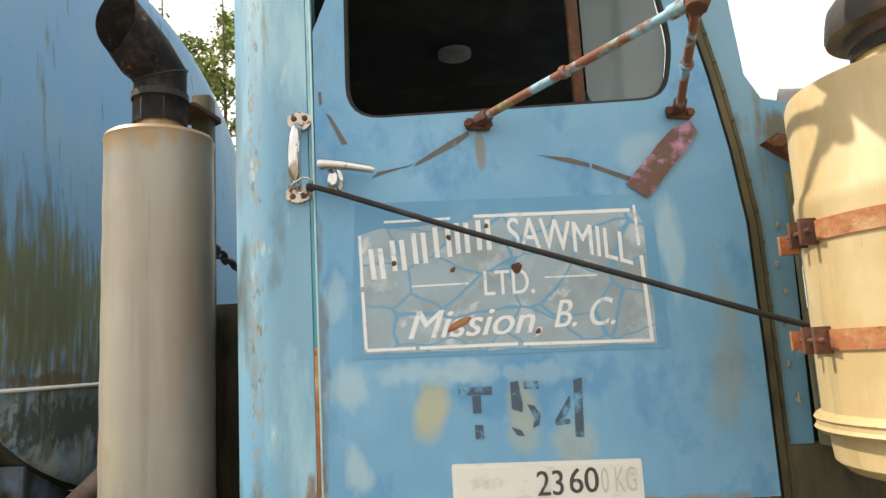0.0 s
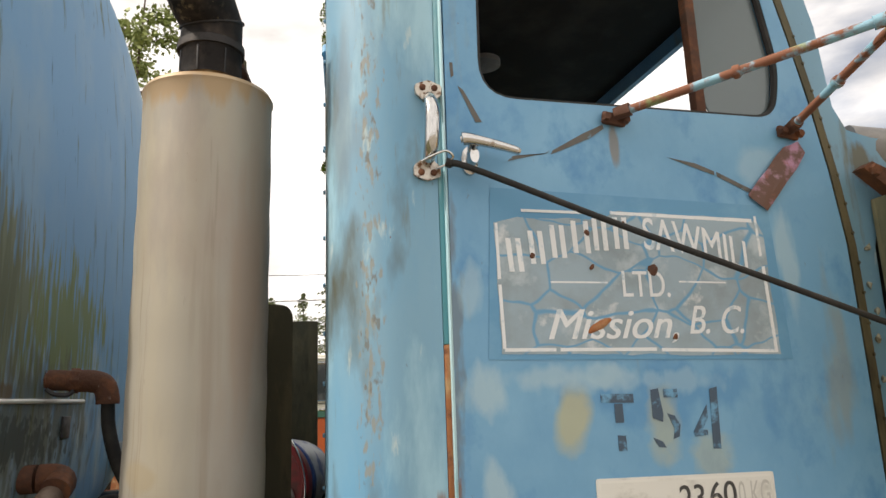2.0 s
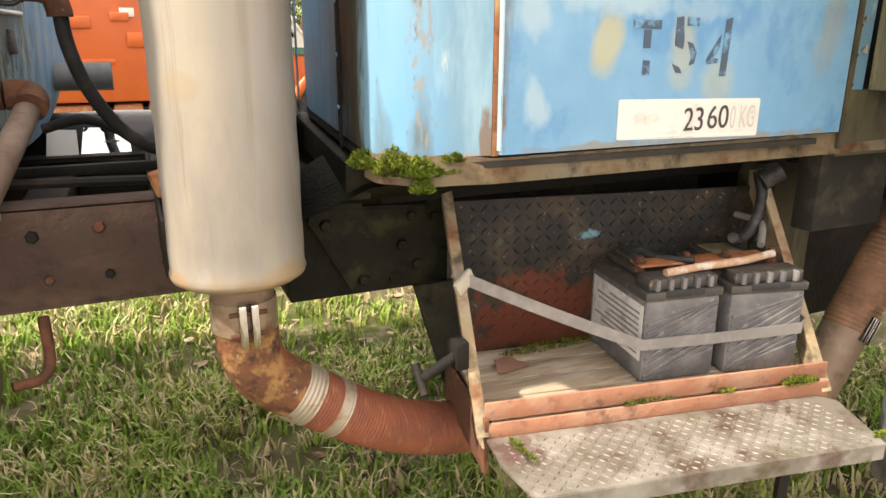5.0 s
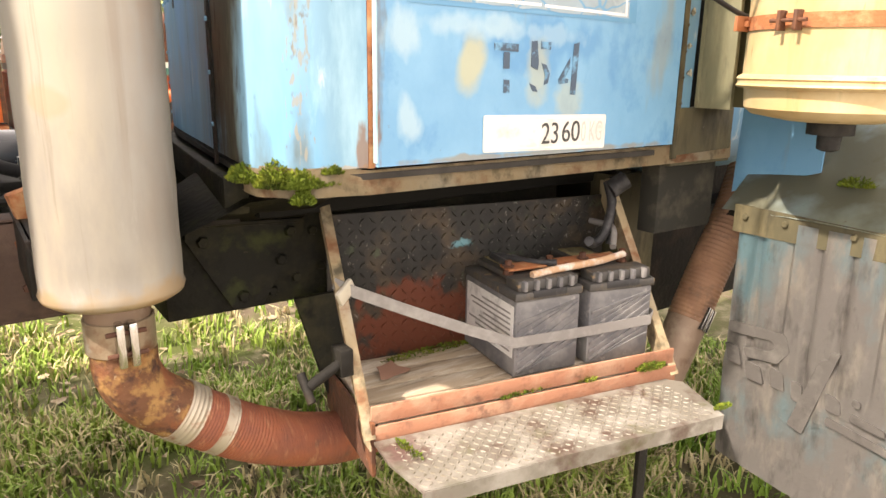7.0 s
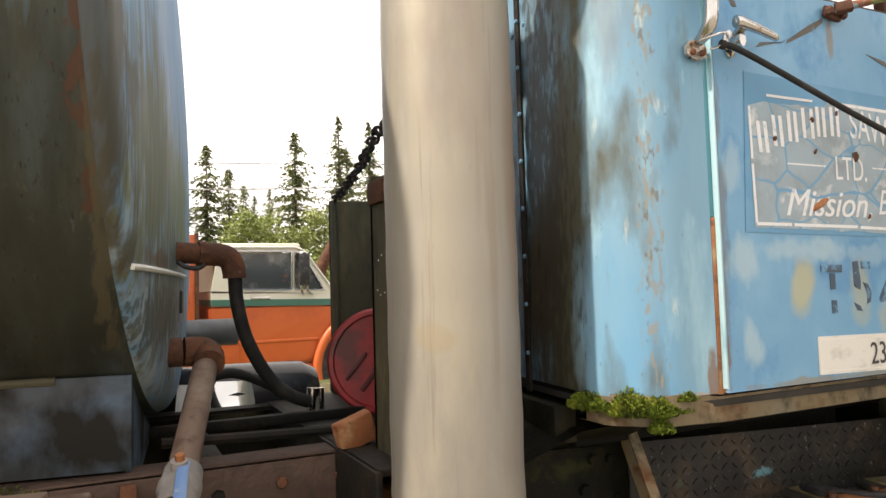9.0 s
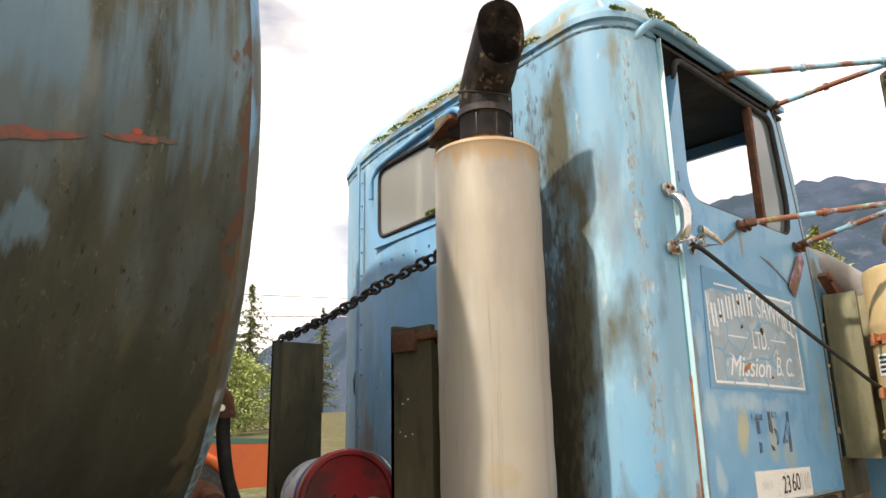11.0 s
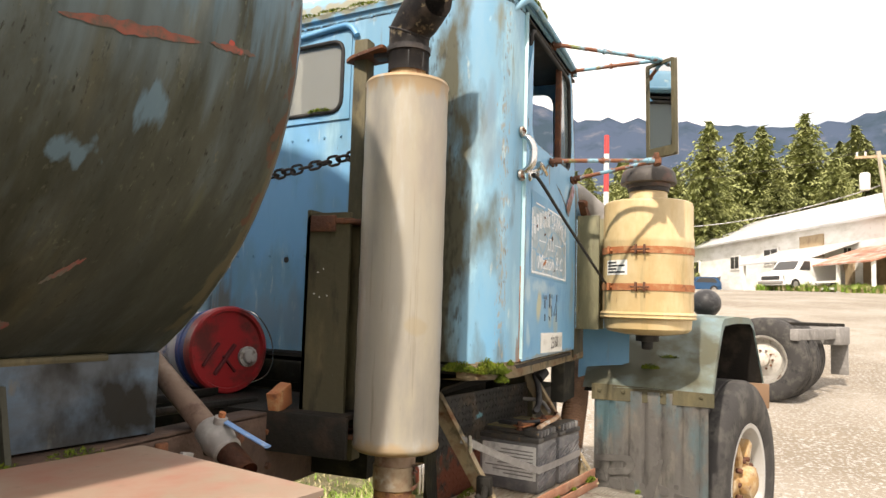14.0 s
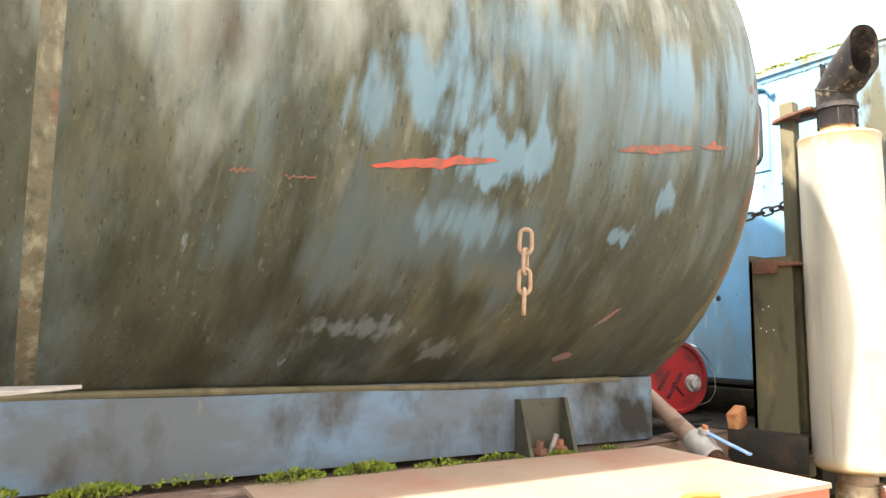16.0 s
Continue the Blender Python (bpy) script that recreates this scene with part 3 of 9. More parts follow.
# front of the cab: cowl post in front of the door and the windscreen wall
ZS = (1.205, 1.5, 1.75, 1.9, 2.05, 2.2, 2.32, 2.40, 2.455)
bm = B()
plate(bm, [(side_x(z) + 0.034, z) for z in ZS] + [(0.505, 2.455), (0.556, 2.25), (0.572, 2.06), (0.60, 2.008), (0.66, 1.995), (0.80, 1.985), (0.80, 1.86), (0.66, 1.86), (0.625, 1.75), (0.615, 1.205)], (), 0.03, (0, SIDE + 0.05, 0))
part("windscreen_post", bm, M_blue_dirty, truck, "blue cowl panel with grime under its edge")
bm = B()
plate(bm, [(side_x(z) + 0.007, z) for z in ZS] + [(side_x(z) + 0.020, z) for z in reversed(ZS)], (), 0.03, (0, SIDE + 0.032, 0))
plate(bm, [(side_x(z) + 0.024, z) for z in ZS] + [(side_x(z) + 0.032, z) for z in reversed(ZS)], (), 0.03, (0, SIDE + 0.038, 0))
part("door_hinge_strip", bm, M_olive, truck, "corroded hinge strip in front of the door")
for k in range(16):
    z = 1.28 + k * 0.062
    bm = B()
    bolt(bm, (side_x(z) + 0.0285, SIDE + 0.008, z), (0, -1, 0), 0.004, 0.003)
    part("hinge_rivet", bm, M_olive, truck)
bm = B()
plate(bm, [(SIDE + 0.05, 0.02), (FAR, 0.02), (FAR, 1.255), (SIDE + 0.05, 1.255)], [rounded([(SIDE + 0.10, 0.81), (FAR - 0.1, 0.81), (FAR - 0.1, 1.19), (SIDE + 0.10, 1.19)], 0.06)], 0.02, (0.59, 0, 1.2), (0, 1, 0), (-0.10, 0, 1))
part("cowl_wall", bm, M_blue, truck)

# roof: the outline drawn in ring by ring
full = [(0.47, SIDE + 0.0)] + outline[1:-1] + [(0.47, FAR)]
cen = Vector((0.0, 2.0))
bm = B()
prev = None
for inset, z in ((0.0, 2.455), (-0.012, 2.458), (-0.012, 2.475), (0.0, 2.48), (0.015, 2.52), (0.05, 2.565), (0.11, 2.60), (0.22, 2.628), (0.40, 2.645)):
    row = []
    for x, y in full:
        d = cen - Vector((x, y))
        q = Vector((x, y)) + d.normalized() * min(inset, d.length)
        row.append(bm.verts.new((q.x, q.y, z)))
    if prev:
        bridge(bm, prev, row)
    prev = row
bm.faces.new(prev)
roof = part("roof", bm, M_blue_dirty, truck, "domed cab roof with moss along its seam")
bm = B()
plate(bm, [(x, y) for x, y in full], (), 0.01, (0, 0, 2.43), (1, 0, 0), (0, 1, 0))
part("headliner", bm, M_interior, truck)
bm = B()
plate(bm, [(x, y) for x, y in full], (), 0.012, (0, 0, 1.22), (1, 0, 0), (0, 1, 0))
part("cab_floor", bm, M_interior, truck)

# rusty sill under the cab
bm = B()
sill = [(0.80, SIDE + 0.01)] + [(x, y) for x, y in outline[1:12]]
ra = [bm.verts.new((x, y, 1.248 if k > 1 else 1.240)) for k, (x, y) in enumerate(sill)]
rb = [bm.verts.new((x, y - 0.003, 1.192)) for k, (x, y) in enumerate(sill)]
rc = [bm.verts.new((x + 0.02 * (k > 3), y + 0.06, 1.185)) for k, (x, y) in enumerate(sill)]
for a, b in ((ra, rb), (rb, rc)):
    for k in range(len(a) - 1):
        bm.faces.new((a[k], a[k + 1], b[k + 1], b[k]))
bmesh.ops.solidify(bm, geom=bm.faces[:], thickness=0.006)
wavy(bm, 0.004, 14)
part("sill", bm, M_sill, truck, "rust-eaten sill with flaking olive paint")

# door
DOOR_Z0, DOOR_Z1 = 1.243, 2.452
edge = [(side_x(z), z) for z in (1.243, 1.5, 1.75, 1.9, 2.05, 2.2, 2.32, 2.40)]
door_loop = [(-0.305, DOOR_Z0)] + edge + rounded([(side_x(2.44), 2.452), (-0.297, 2.452), (-0.30, 2.2)], [0.03, 0.03, 0.0], 4)
win = rounded([(-0.238, 2.008), (0.405, 2.012), (0.43, 2.13), (0.385, 2.415), (-0.232, 2.415)], [0.075, 0.05, 0.05, 0.04, 0.05], 6)
bm = B()
plate(bm, door_loop, [win], 0.035, (0, SIDE + 0.029, 0))
bmesh.ops.translate(bm, vec=(0, 0.006, 0), verts=bm.verts[:])
door = part("door", bm, M_door, truck, "faded blue door with peeling white lettering and rust spots")


def loop_sweep(loop, r, y, mat, name, parent, seg=8):
    b = B()
    sweep(b, [(x, y, z) for x, z in loop], r, seg, closed=True)
    return part(name, b, mat, parent)


loop_sweep(win, 0.0085, SIDE + 0.010, M_rubber, "window_seal", door)
bm = B()
box(bm, 0.224, 0.246, SIDE + 0.006, SIDE + 0.03, 2.012, 2.415, 0.003)
part("window_divider", bm, M_rust, door)
bm = B()
plate(bm, rounded([(0.252, 2.015), (0.40, 2.018), (0.42, 2.13), (0.378, 2.41), (0.252, 2.41)], 0.03), (), 0.004, (0, SIDE + 0.02, 0))
M_ventglass = glass("grey_tinted_glass", (0.16, 0.20, 0.21), 0.08)
M_ventglass.node_tree.nodes["Principled BSDF"].inputs["Transmission Weight"].default_value = 0.3
vent = part("vent_window", bm, M_ventglass, door)
vent.visible_shadow = False

# muffler and stack
MX, MY, MR, MZ0, MZ1 = -0.723, 1.607, 0.1225, 1.004, 2.083
bm = B()
prof = [(0.02, MZ0), (MR - 0.012, MZ0), (MR, MZ0 + 0.008), (MR + 0.003, MZ0 + 0.017), (MR, MZ0 + 0.027)]
prof += [(MR + 0.0008 * math.sin(k * 1.9), MZ0 + 0.027 + (MZ1 - MZ0 - 0.05) * k / 24) for k in range(1, 24)]
prof += [(MR, MZ1 - 0.022), (MR + 0.003, MZ1 - 0.014), (MR - 0.002, MZ1 - 0.005), (MR - 0.02, MZ1 - 0.002), (0.05, MZ1)]
lathe(bm, prof, (MX, MY, 0), seg=64)
muffler = part("muffler", bm, M_muffler, truck, "upright dull steel muffler with rust-browned ends")
bm = B()
sweep(bm, [(MX + 0.015, MY + MR + 0.001, MZ0 + 0.03), (MX + 0.015, MY + MR + 0.001, MZ1 - 0.025)], 0.003, 6)
part("seam", bm, M_muffler, muffler)
bm = B()
lathe(bm, [(0.055, MZ1 - 0.005), (0.0545, 2.135)], (MX, MY, 0), seg=36)
part("stack_collar", bm, M_neck, muffler, "rusty ochre neck on top of the muffler")
# stack: a slit sleeve, a mitred bend and an end cut upright
TIP = Vector((-0.44, -0.90, 0)).normalized()
bm = B()
lathe(bm, [(0.0605, 2.112), (0.0605, 2.172), (0.0635, 2.176), (0.0635, 2.184), (0.0605, 2.188)], (MX, MY, 0), seg=40, close=False)
bmesh.ops.solidify(bm, geom=bm.faces[:], thickness=0.0025)
stack = part("stack_pipe", bm, M_blackpipe, truck, "sooty steel stack with a slit sleeve")
for a in (205, 250, 300, 20):
    b2 = B()
    ca, sa = math.cos(radians(a)), math.sin(radians(a))
    box(b2, 0.0600, 0.0622, -0.0016, 0.0016, 2.112, 2.165, 0.0004, Matrix.Translation((MX, MY, 0)) @ Matrix.Rotation(radians(a), 4, "Z"))
    part("slit", b2, M_black, stack)
bm = B()
kink, end_d, rise_d = 2.238, 0.128, 0.098
side = Vector((0, 0, 1)).cross(TIP)
rows = []
for step in range(4):
    row = []
    for k in range(36):
        a = 2 * math.pi * k / 36
        u, w = 0.0605 * math.cos(a), 0.0605 * math.sin(a)          # along the tip, across it
        base = Vector((MX, MY, 0)) + side * w
        if step == 0:
            p = base + TIP * u + Vector((0, 0, 2.186))
        elif step == 1:
            p = base + TIP * u + Vector((0, 0, kink - u * 0.42))
        elif step == 2:
            p = base + TIP * (u * 0.72 + 0.045) + Vector((0, 0, kink + 0.036 + u * -0.95))
        else:
            p = base + TIP * (end_d + 0.006 * math.sin(a * 3)) + Vector((0, 0, kink + rise_d - u * 1.36))
        row.append(bm.verts.new(p))
    rows.append(row)
for a, b in zip(rows, rows[1:]):
    bridge(bm, a, b)
bmesh.ops.solidify(bm, geom=bm.faces[:], thickness=0.003)
part("stack_tip", bm, M_tip, stack, "sooty mitred stack tip with a flaking rim")
bm = B()
sweep(bm, [rows_p for rows_p in [Vector((MX, MY, kink)) + TIP * (0.0615 * math.cos(q)) + side * (0.0615 * math.sin(q)) + Vector((0, 0, -0.42 * 0.0605 * math.cos(q))) for q in (2 * math.pi * k / 36 for k in range(36))]], 0.0028, 6, closed=True)
part("weld_bead", bm, M_blackpipe, stack)

# tank, standing slightly askew on the frame
ASKEW = Matrix.Translation((-1.31, 1.99, 1.2)) @ pose(0, 0, 0, 0, 0.2, -8.7) @ Matrix.Translation((1.31, -1.99, -1.2))


def askew(ob):
    """Turns a mesh with the tank."""
    ob.data.transform(ASKEW)
    return ob


TY, TZ, TA, TB, TX0, TX1 = 2.539, 2.066, 0.978, 0.924, -6.2, -1.294
TOP = 1.042           # slightly taller above its middle
bm = B()
SEG = 72


def tank_ring(x, k):
    row = []
    for j in range(SEG):
        a = 2 * math.pi * j / SEG
        z = TZ + (TB * k) * math.sin(a) * (TOP if j < SEG / 2 else 1)
        lean = -0.047 * (z - TZ) * min(1.0, max(0.0, (x - TX1 + 0.6) / 0.6))     # the end leans back
        row.append(bm.verts.new((x + lean, TY + (TA * k) * math.cos(a), z)))
    return row


prev = None
for x, k in ((TX0, 0.98), (TX0 + 0.02, 1.0), *[(TX0 + 0.3 * q, 1.0) for q in range(1, 16)], (TX1 - 0.02, 1.0), (TX1, 1.0)):
    row = tank_ring(x, k)
    if prev:
        bridge(bm, prev, row)
    else:
        bm.faces.new(row)
    prev = row
tank = askew(part("tank_shell", bm, M_tank, truck, "blue tank under green algae with red scrapes, sky light coloured into its top"))
bm = B()
prev = None
for x, k in ((TX1, 1.0), (TX1 + 0.008, 0.998), (TX1 + 0.018, 0.990), (TX1 + 0.029, 0.972), (TX1 + 0.041, 0.92), (TX1 + 0.060, 0.75), (TX1 + 0.077, 0.5), (TX1 + 0.086, 0.22), (TX1 + 0.088, 0.02)):
    row = tank_ring(x, k)
    if prev:
        bridge(bm, prev, row)
    prev = row
bm.faces.new(prev)
askew(part("tank_head", bm, M_head, tank, "dished blue tank end streaked with moss"))

# skirt, ledge and deck under the tank
# the skirt's near-black front end is shade put into its colour
M_skirt = surface("grey_blue_skirt_shaded_end", (0.085, 0.098, 0.11), 0.75, layers=[((0.10, 0.15, 0.205), (2, 2, 4), 0.48, 0.62), ((0.045, 0.042, 0.035), (5, 5, 3), 0.52, 0.70), ((0.12, 0.12, 0.11), (30, 30, 12), 0.64, 0.74), ((0.09, 0.04, 0.025), 9, 0.68, 0.74)], zones=[((0.022, 0.02, 0.016), (-1.36, 2.0, 1.20), (0.30, 0.5, 0.16), (9, 9, 6), 0.95, 0.5)], bump=0.1, bump_scale=18, gloss=0.04)
bm = B()
box(bm, TX0, -1.262, 1.99, 2.005, 1.10, 1.29, 0.003)
plate(bm, [(2.0, 1.03), (2.32, 1.09), (2.34, 1.13), (2.15, 1.20), (2.0, 1.285)], (), 0.01, (-1.275, 0, 0), (0, 1, 0), (0, 0, 1))
skirt = askew(part("tank_skirt", bm, M_skirt, truck, "grey-blue skirt plate under the tank"))
bm = B()
sweep(bm, [(x, 1.992 - 0.004 * math.sin(x * 9), 1.283 + 0.003 * math.sin(x * 4)) for x in (TX0 + 0.12 * k for k in range(41))], 0.009, 8)
askew(part("skirt_weld", bm, M_olive, skirt))
bm = B()
box(bm, TX0, -1.33, 1.86, 2.22, 1.0, 1.075, 0.006)
bmesh.ops.subdivide_edges(bm, edges=bm.edges[:], cuts=5, use_grid_fill=True)
wavy(bm, 0.012, 12)
ledge = askew(part("ledge", bm, surface("crumbled_brown_ledge", (0.20, 0.13, 0.10), 0.95, layers=[((0.33, 0.25, 0.20), 14, 0.5, 0.64), ((0.06, 0.05, 0.03), 20, 0.54, 0.68)], bump=0.6, bump_scale=40), truck))
M_holddown = surface("dark_olive_bracket_paint", (0.045, 0.046, 0.034), 0.65, layers=[((0.07, 0.07, 0.045), (10, 10, 3), 0.5, 0.68), ((0.022, 0.02, 0.014), 16, 0.54, 0.7), ((0.10, 0.045, 0.025), 24, 0.66, 0.74)], bump=0.2, bump_scale=50, gloss=0.2)
for x0 in (-1.79, -3.6):
    bm = B()
    box(bm, x0, x0 + 0.165, 1.983, 1.992, 1.09, 1.238, 0.002)
    plate(bm, [(1.915, 1.075), (1.99, 1.075), (1.99, 1.24), (1.965, 1.24)], (), 0.012, (x0, 0, 0), (0, 1, 0), (0, 0, 1))
    plate(bm, [(1.915, 1.075), (1.99, 1.075), (1.99, 1.24), (1.965, 1.24)], (), 0.012, (x0 + 0.153, 0, 0), (0, 1, 0), (0, 0, 1))
    box(bm, x0, x0 + 0.165, 1.905, 1.99, 1.07, 1.082, 0.002)
    bracket = askew(part("hold_down_bracket", bm, M_holddown, truck, "olive hold-down bracket with two rusty bolts"))
    for k in (0.045, 0.115):
        b2 = B()
        lathe(b2, [(0.016, 0), (0.016, 0.012), (0.022, 0.014), (0.022, 0.03), (0.012, 0.032), (0.011, 0.05)], (x0 + k, 1.94, 1.082), (0, 0, 1), 6)
        askew(part("bolt", b2, M_rust, bracket))
    b2 = B()
    box(b2, -0.006, 0.006, -0.003, 0.003, 0, 0.07, 0, pose(x0 + 0.085, 1.955, 1.082, 18, 12, 0))
    askew(part("pin", b2, M_grey, bracket))
DECK = [(-1.517, 1.354), (-1.40, 1.882), (-2.552, 2.083), (-2.669, 1.555)]
bm = B()
plate(bm, rounded(DECK, 0.008, 3), (), 0.010, (0, 0, 1.095), (1, 0, 0), (0, 1, 0))
deck = part("side_box_top", bm, M_redpaint, truck, "faded red steel toolbox top, worn pale")
M_lip = surface("bright_red_box_side", (0.40, 0.085, 0.045), 0.6, layers=[((0.30, 0.12, 0.08), 6, 0.48, 0.66), ((0.42, 0.20, 0.14), 11, 0.56, 0.68), ((0.14, 0.06, 0.04), 16, 0.6, 0.72)], bump=0.1, bump_scale=40)
for z0, z1, out in ((0.70, 1.052, 0.0), (1.045, 1.094, 0.004)):
    lip = [Vector((x, y, z0)) for x, y in DECK]
    for a, b in ((3, 0), (0, 1), (1, 2), (2, 3)):
        d = (lip[b] - lip[a]).normalized()
        n = (lip[b] - lip[a]).length
        bm = B()
        plate(bm, [(0.012, 0), (n - 0.012, 0), (n - 0.012, z1 - z0), (0.012, z1 - z0)], (), -0.008, lip[a] + Vector((-d.y, d.x, 0)) * (0.006 - out), d, (0, 0, 1))
        part("box_side" if out == 0 else "box_lip", bm, M_lip, deck, "brighter red painted side" if out == 0 else "")
for k, (x, z) in enumerate(((-1.355, 1.09), (-1.335, 1.045))):
    bm = B()
    box(bm, -0.017, 0.017, -0.005, 0.005, -0.42, 0.0, 0.002, pose(x, 1.80 + 0.03 * k, z, 4, 13, 0))
    part("box_strut", bm, M_grey, deck)
bm = B()
plate(bm, [(0, 0), (0.035, 0.006), (0.05, 0.035), (0.02, 0.05), (-0.01, 0.03)], (), 0.004, (-1.425, 1.80, 0.965), (0.4, 1, 0), (0, 0, 1))
part("rust_flap", wavy(bm, 0.006, 40), M_rust, deck)
bm = B()
sweep(bm, smooth_path([(-3.06, 1.88, 1.34), (-3.06, 1.88, 1.27), (-3.06, 1.86, 1.22), (-3.05, 1.80, 1.195)], 5), 0.013, 12)
lathe(bm, [(0.022, 0), (0.034, 0.01), (0.034, 0.035), (0.026, 0.04), (0.026, 0.07)], (-3.055, 1.84, 1.205), (0, -1, -0.4), 20)
part("drain_elbow", bm, M_rust, truck)
bm = B()
plate(bm, [(-3.06, 1.86), (-2.90, 1.93), (-3.06, 1.95)], (), 0.006, (0, 0, 1.232), (1, 0, 0), (0, 1, 0.05))
part("grey_flat_bar", bm, M_grey, truck)
bm = B()
sweep(bm, smooth_path([(-1.93, 1.46, 1.111), (-1.90, 1.455, 1.113), (-1.87, 1.437, 1.112), (-1.85, 1.432, 1.111)], 4), 0.006, 8)
single("orange_cord", bm, surface("orange_cord", (0.6, 0.22, 0.04), 0.7), "short orange cord end lying on the red deck", "cord")


def tank_y(z):
    b = TB * TOP if z > TZ else TB
    return TY - TA * math.sqrt(max(0.0, 1 - ((z - TZ) / b) ** 2))


# weld ring, scrapes and a chain hanging on the tank
M_weld = surface("ochre_weld_stain", (0.10, 0.09, 0.06), 0.8, layers=[((0.20, 0.19, 0.14), (30, 30, 7), 0.52, 0.66), ((0.14, 0.06, 0.035), (20, 20, 9), 0.60, 0.68), ((0.05, 0.05, 0.035), 25, 0.50, 0.66)], bump=0.4, bump_scale=60)
for x in (-2.955, -4.75):
    bm = B()
    prev = None
    for dx, k in ((-0.017, 1.0003), (-0.007, 1.0013), (0.007, 1.0013), (0.017, 1.0003)):
        row = tank_ring(x + dx, k)
        if prev:
            bridge(bm, prev, row)
        prev = row
    askew(part("weld_seam", bm, M_weld, tank, "ochre-stained weld seam round the tank"))
bm = B()
prev = None
for dx, k in ((-0.03, 1.0003), (-0.02, 1.0022), (-0.008, 1.0026), (0.002, 1.001)):
    row = tank_ring(TX1 + dx, k)
    if prev:
        bridge(bm, prev, row)
    prev = row
askew(part("rim_weld", bm, M_tank, tank))
M_scrape = surface("red_primer_scrape", (0.34, 0.052, 0.034), 0.7, layers=[((0.16, 0.06, 0.042), 22, 0.44, 0.60)])

M_oldscrape = surface("dulled_red_scrape", (0.20, 0.06, 0.04), 0.75, layers=[((0.085, 0.06, 0.045), 24, 0.45, 0.58)])


def tank_patch(x0, x1, z0, slope, height, seed, mat, name="scrape"):
    b = B()
    n = 28
    top, low = [], []
    for k in range(n + 1):
        t = k / n
        x = x0 + (x1 - x0) * t
        w = height * (math.sin(math.pi * t) ** 0.6) * (0.75 + 0.5 * noise.noise(Vector((k * 0.45, seed, 0)))) + 0.0006
        zc = z0 + slope * t + 0.006 * noise.noise(Vector((k * 0.3, seed + 5, 0)))
        for lst, z in ((top, zc + w / 2), (low, zc - w / 2)):
            lst.append(b.verts.new((x, tank_y(z) - 0.0016, z)))
    for k in range(n):
        b.faces.new((top[k], top[k + 1], low[k + 1], low[k]))
    return askew(part(name, b, mat, tank))


tank_patch(-2.405, -2.115, 1.740, 0.047, 0.024, 1.0, M_scrape)
tank_patch(-1.79, -1.53, 1.852, 0.040, 0.026, 4.0, M_oldscrape)
tank_patch(-1.51, -1.40, 1.898, 0.012, 0.016, 7.0, M_oldscrape)
tank_patch(-2.67, -2.62, 1.700, 0.006, 0.008, 9.0, M_oldscrape)
tank_patch(-2.57, -2.51, 1.700, 0.006, 0.004, 13.0, M_oldscrape)
M_redstain = surface("thin_red_stain", (0.17, 0.05, 0.04), 0.8, layers=[((0.09, 0.09, 0.07), 25, 0.42, 0.58)])
tank_patch(-1.72, -1.66, 1.352, 0.01, 0.030, 11.0, M_redstain)
tank_patch(-1.66, -1.60, 1.44, 0.05, 0.020, 15.0, M_redstain)
tank_patch(-1.47, -1.455, 1.914, 0.0, 0.014, 17.0, M_scrape)
tank_patch(-1.448, -1.432, 1.905, 0.0, 0.014, 19.0, M_scrape)


def link_mesh(length, width, r, seg=16):
    b = B()
    half = (length - width) / 2
    pts = []
    for k in range(seg):
        a = 2 * math.pi * k / seg
        pts.append(Vector((math.cos(a) * width / 2, 0, math.sin(a) * width / 2 + (half if math.sin(a) >= 0 else -half))))
    sweep(b, pts, r, 8, closed=True)
    return b


def chain(name, label, pts, length, width, r, mat, group=""):
    """Links strung along a line of points, turned by quarter turns."""
    pts = [Vector(p) for p in pts]
    root = thing(name, label, "chain", pts[0], group)
    pitch = length - 2.2 * r
    me = None
    walked, need, k = 0.0, 0.0, 0
    for a, b in zip(pts, pts[1:]):
        seglen = (b - a).length
        while need <= walked + seglen:
            p = a + (b - a) * ((need - walked) / seglen)
            if me is None:
                ob = part("link", link_mesh(length, width, r), mat, root)
                me = ob.data
            else:
                ob = new("link", me)
                ob.parent = root
                ob.matrix_parent_inverse = Matrix.Translation(root.location).inverted()
            q = (b - a).to_track_quat("Z", "X").to_matrix().to_4x4()
            ob.matrix_basis = Matrix.Translation(p) @ q @ pose(0, 0, 0, 0, 0, 90 * (k % 2) + 20 * math.sin(k * 2.1))
            need += pitch
            k += 1
        walked += seglen
    return root


M_chainrust = surface("pale_rusty_chain", (0.25, 0.17, 0.115), 0.8, layers=[((0.20, 0.10, 0.06), 40, 0.5, 0.65)], bump=0.2, bump_scale=150)
chain("hanging_chain", "five heavy rusty chain links hanging on the tank side", [(-2.056, 1.756, 1.626), (-2.060, 1.760, 1.450)], 0.055, 0.027, 0.0048, M_chainrust)
sag = [(-0.70, 1.80, 1.878), (-0.70, 1.86, 1.866), (-0.70, 2.05, 1.835), (-0.66, 2.3, 1.80), (-0.62, 2.6, 1.772), (-0.60, 2.77, 1.762)]
chain("slack_chain", "dark steel chain strung from the stack post behind the cab", smooth_path(sag, 6), 0.044, 0.028, 0.0045, M_blackpipe)

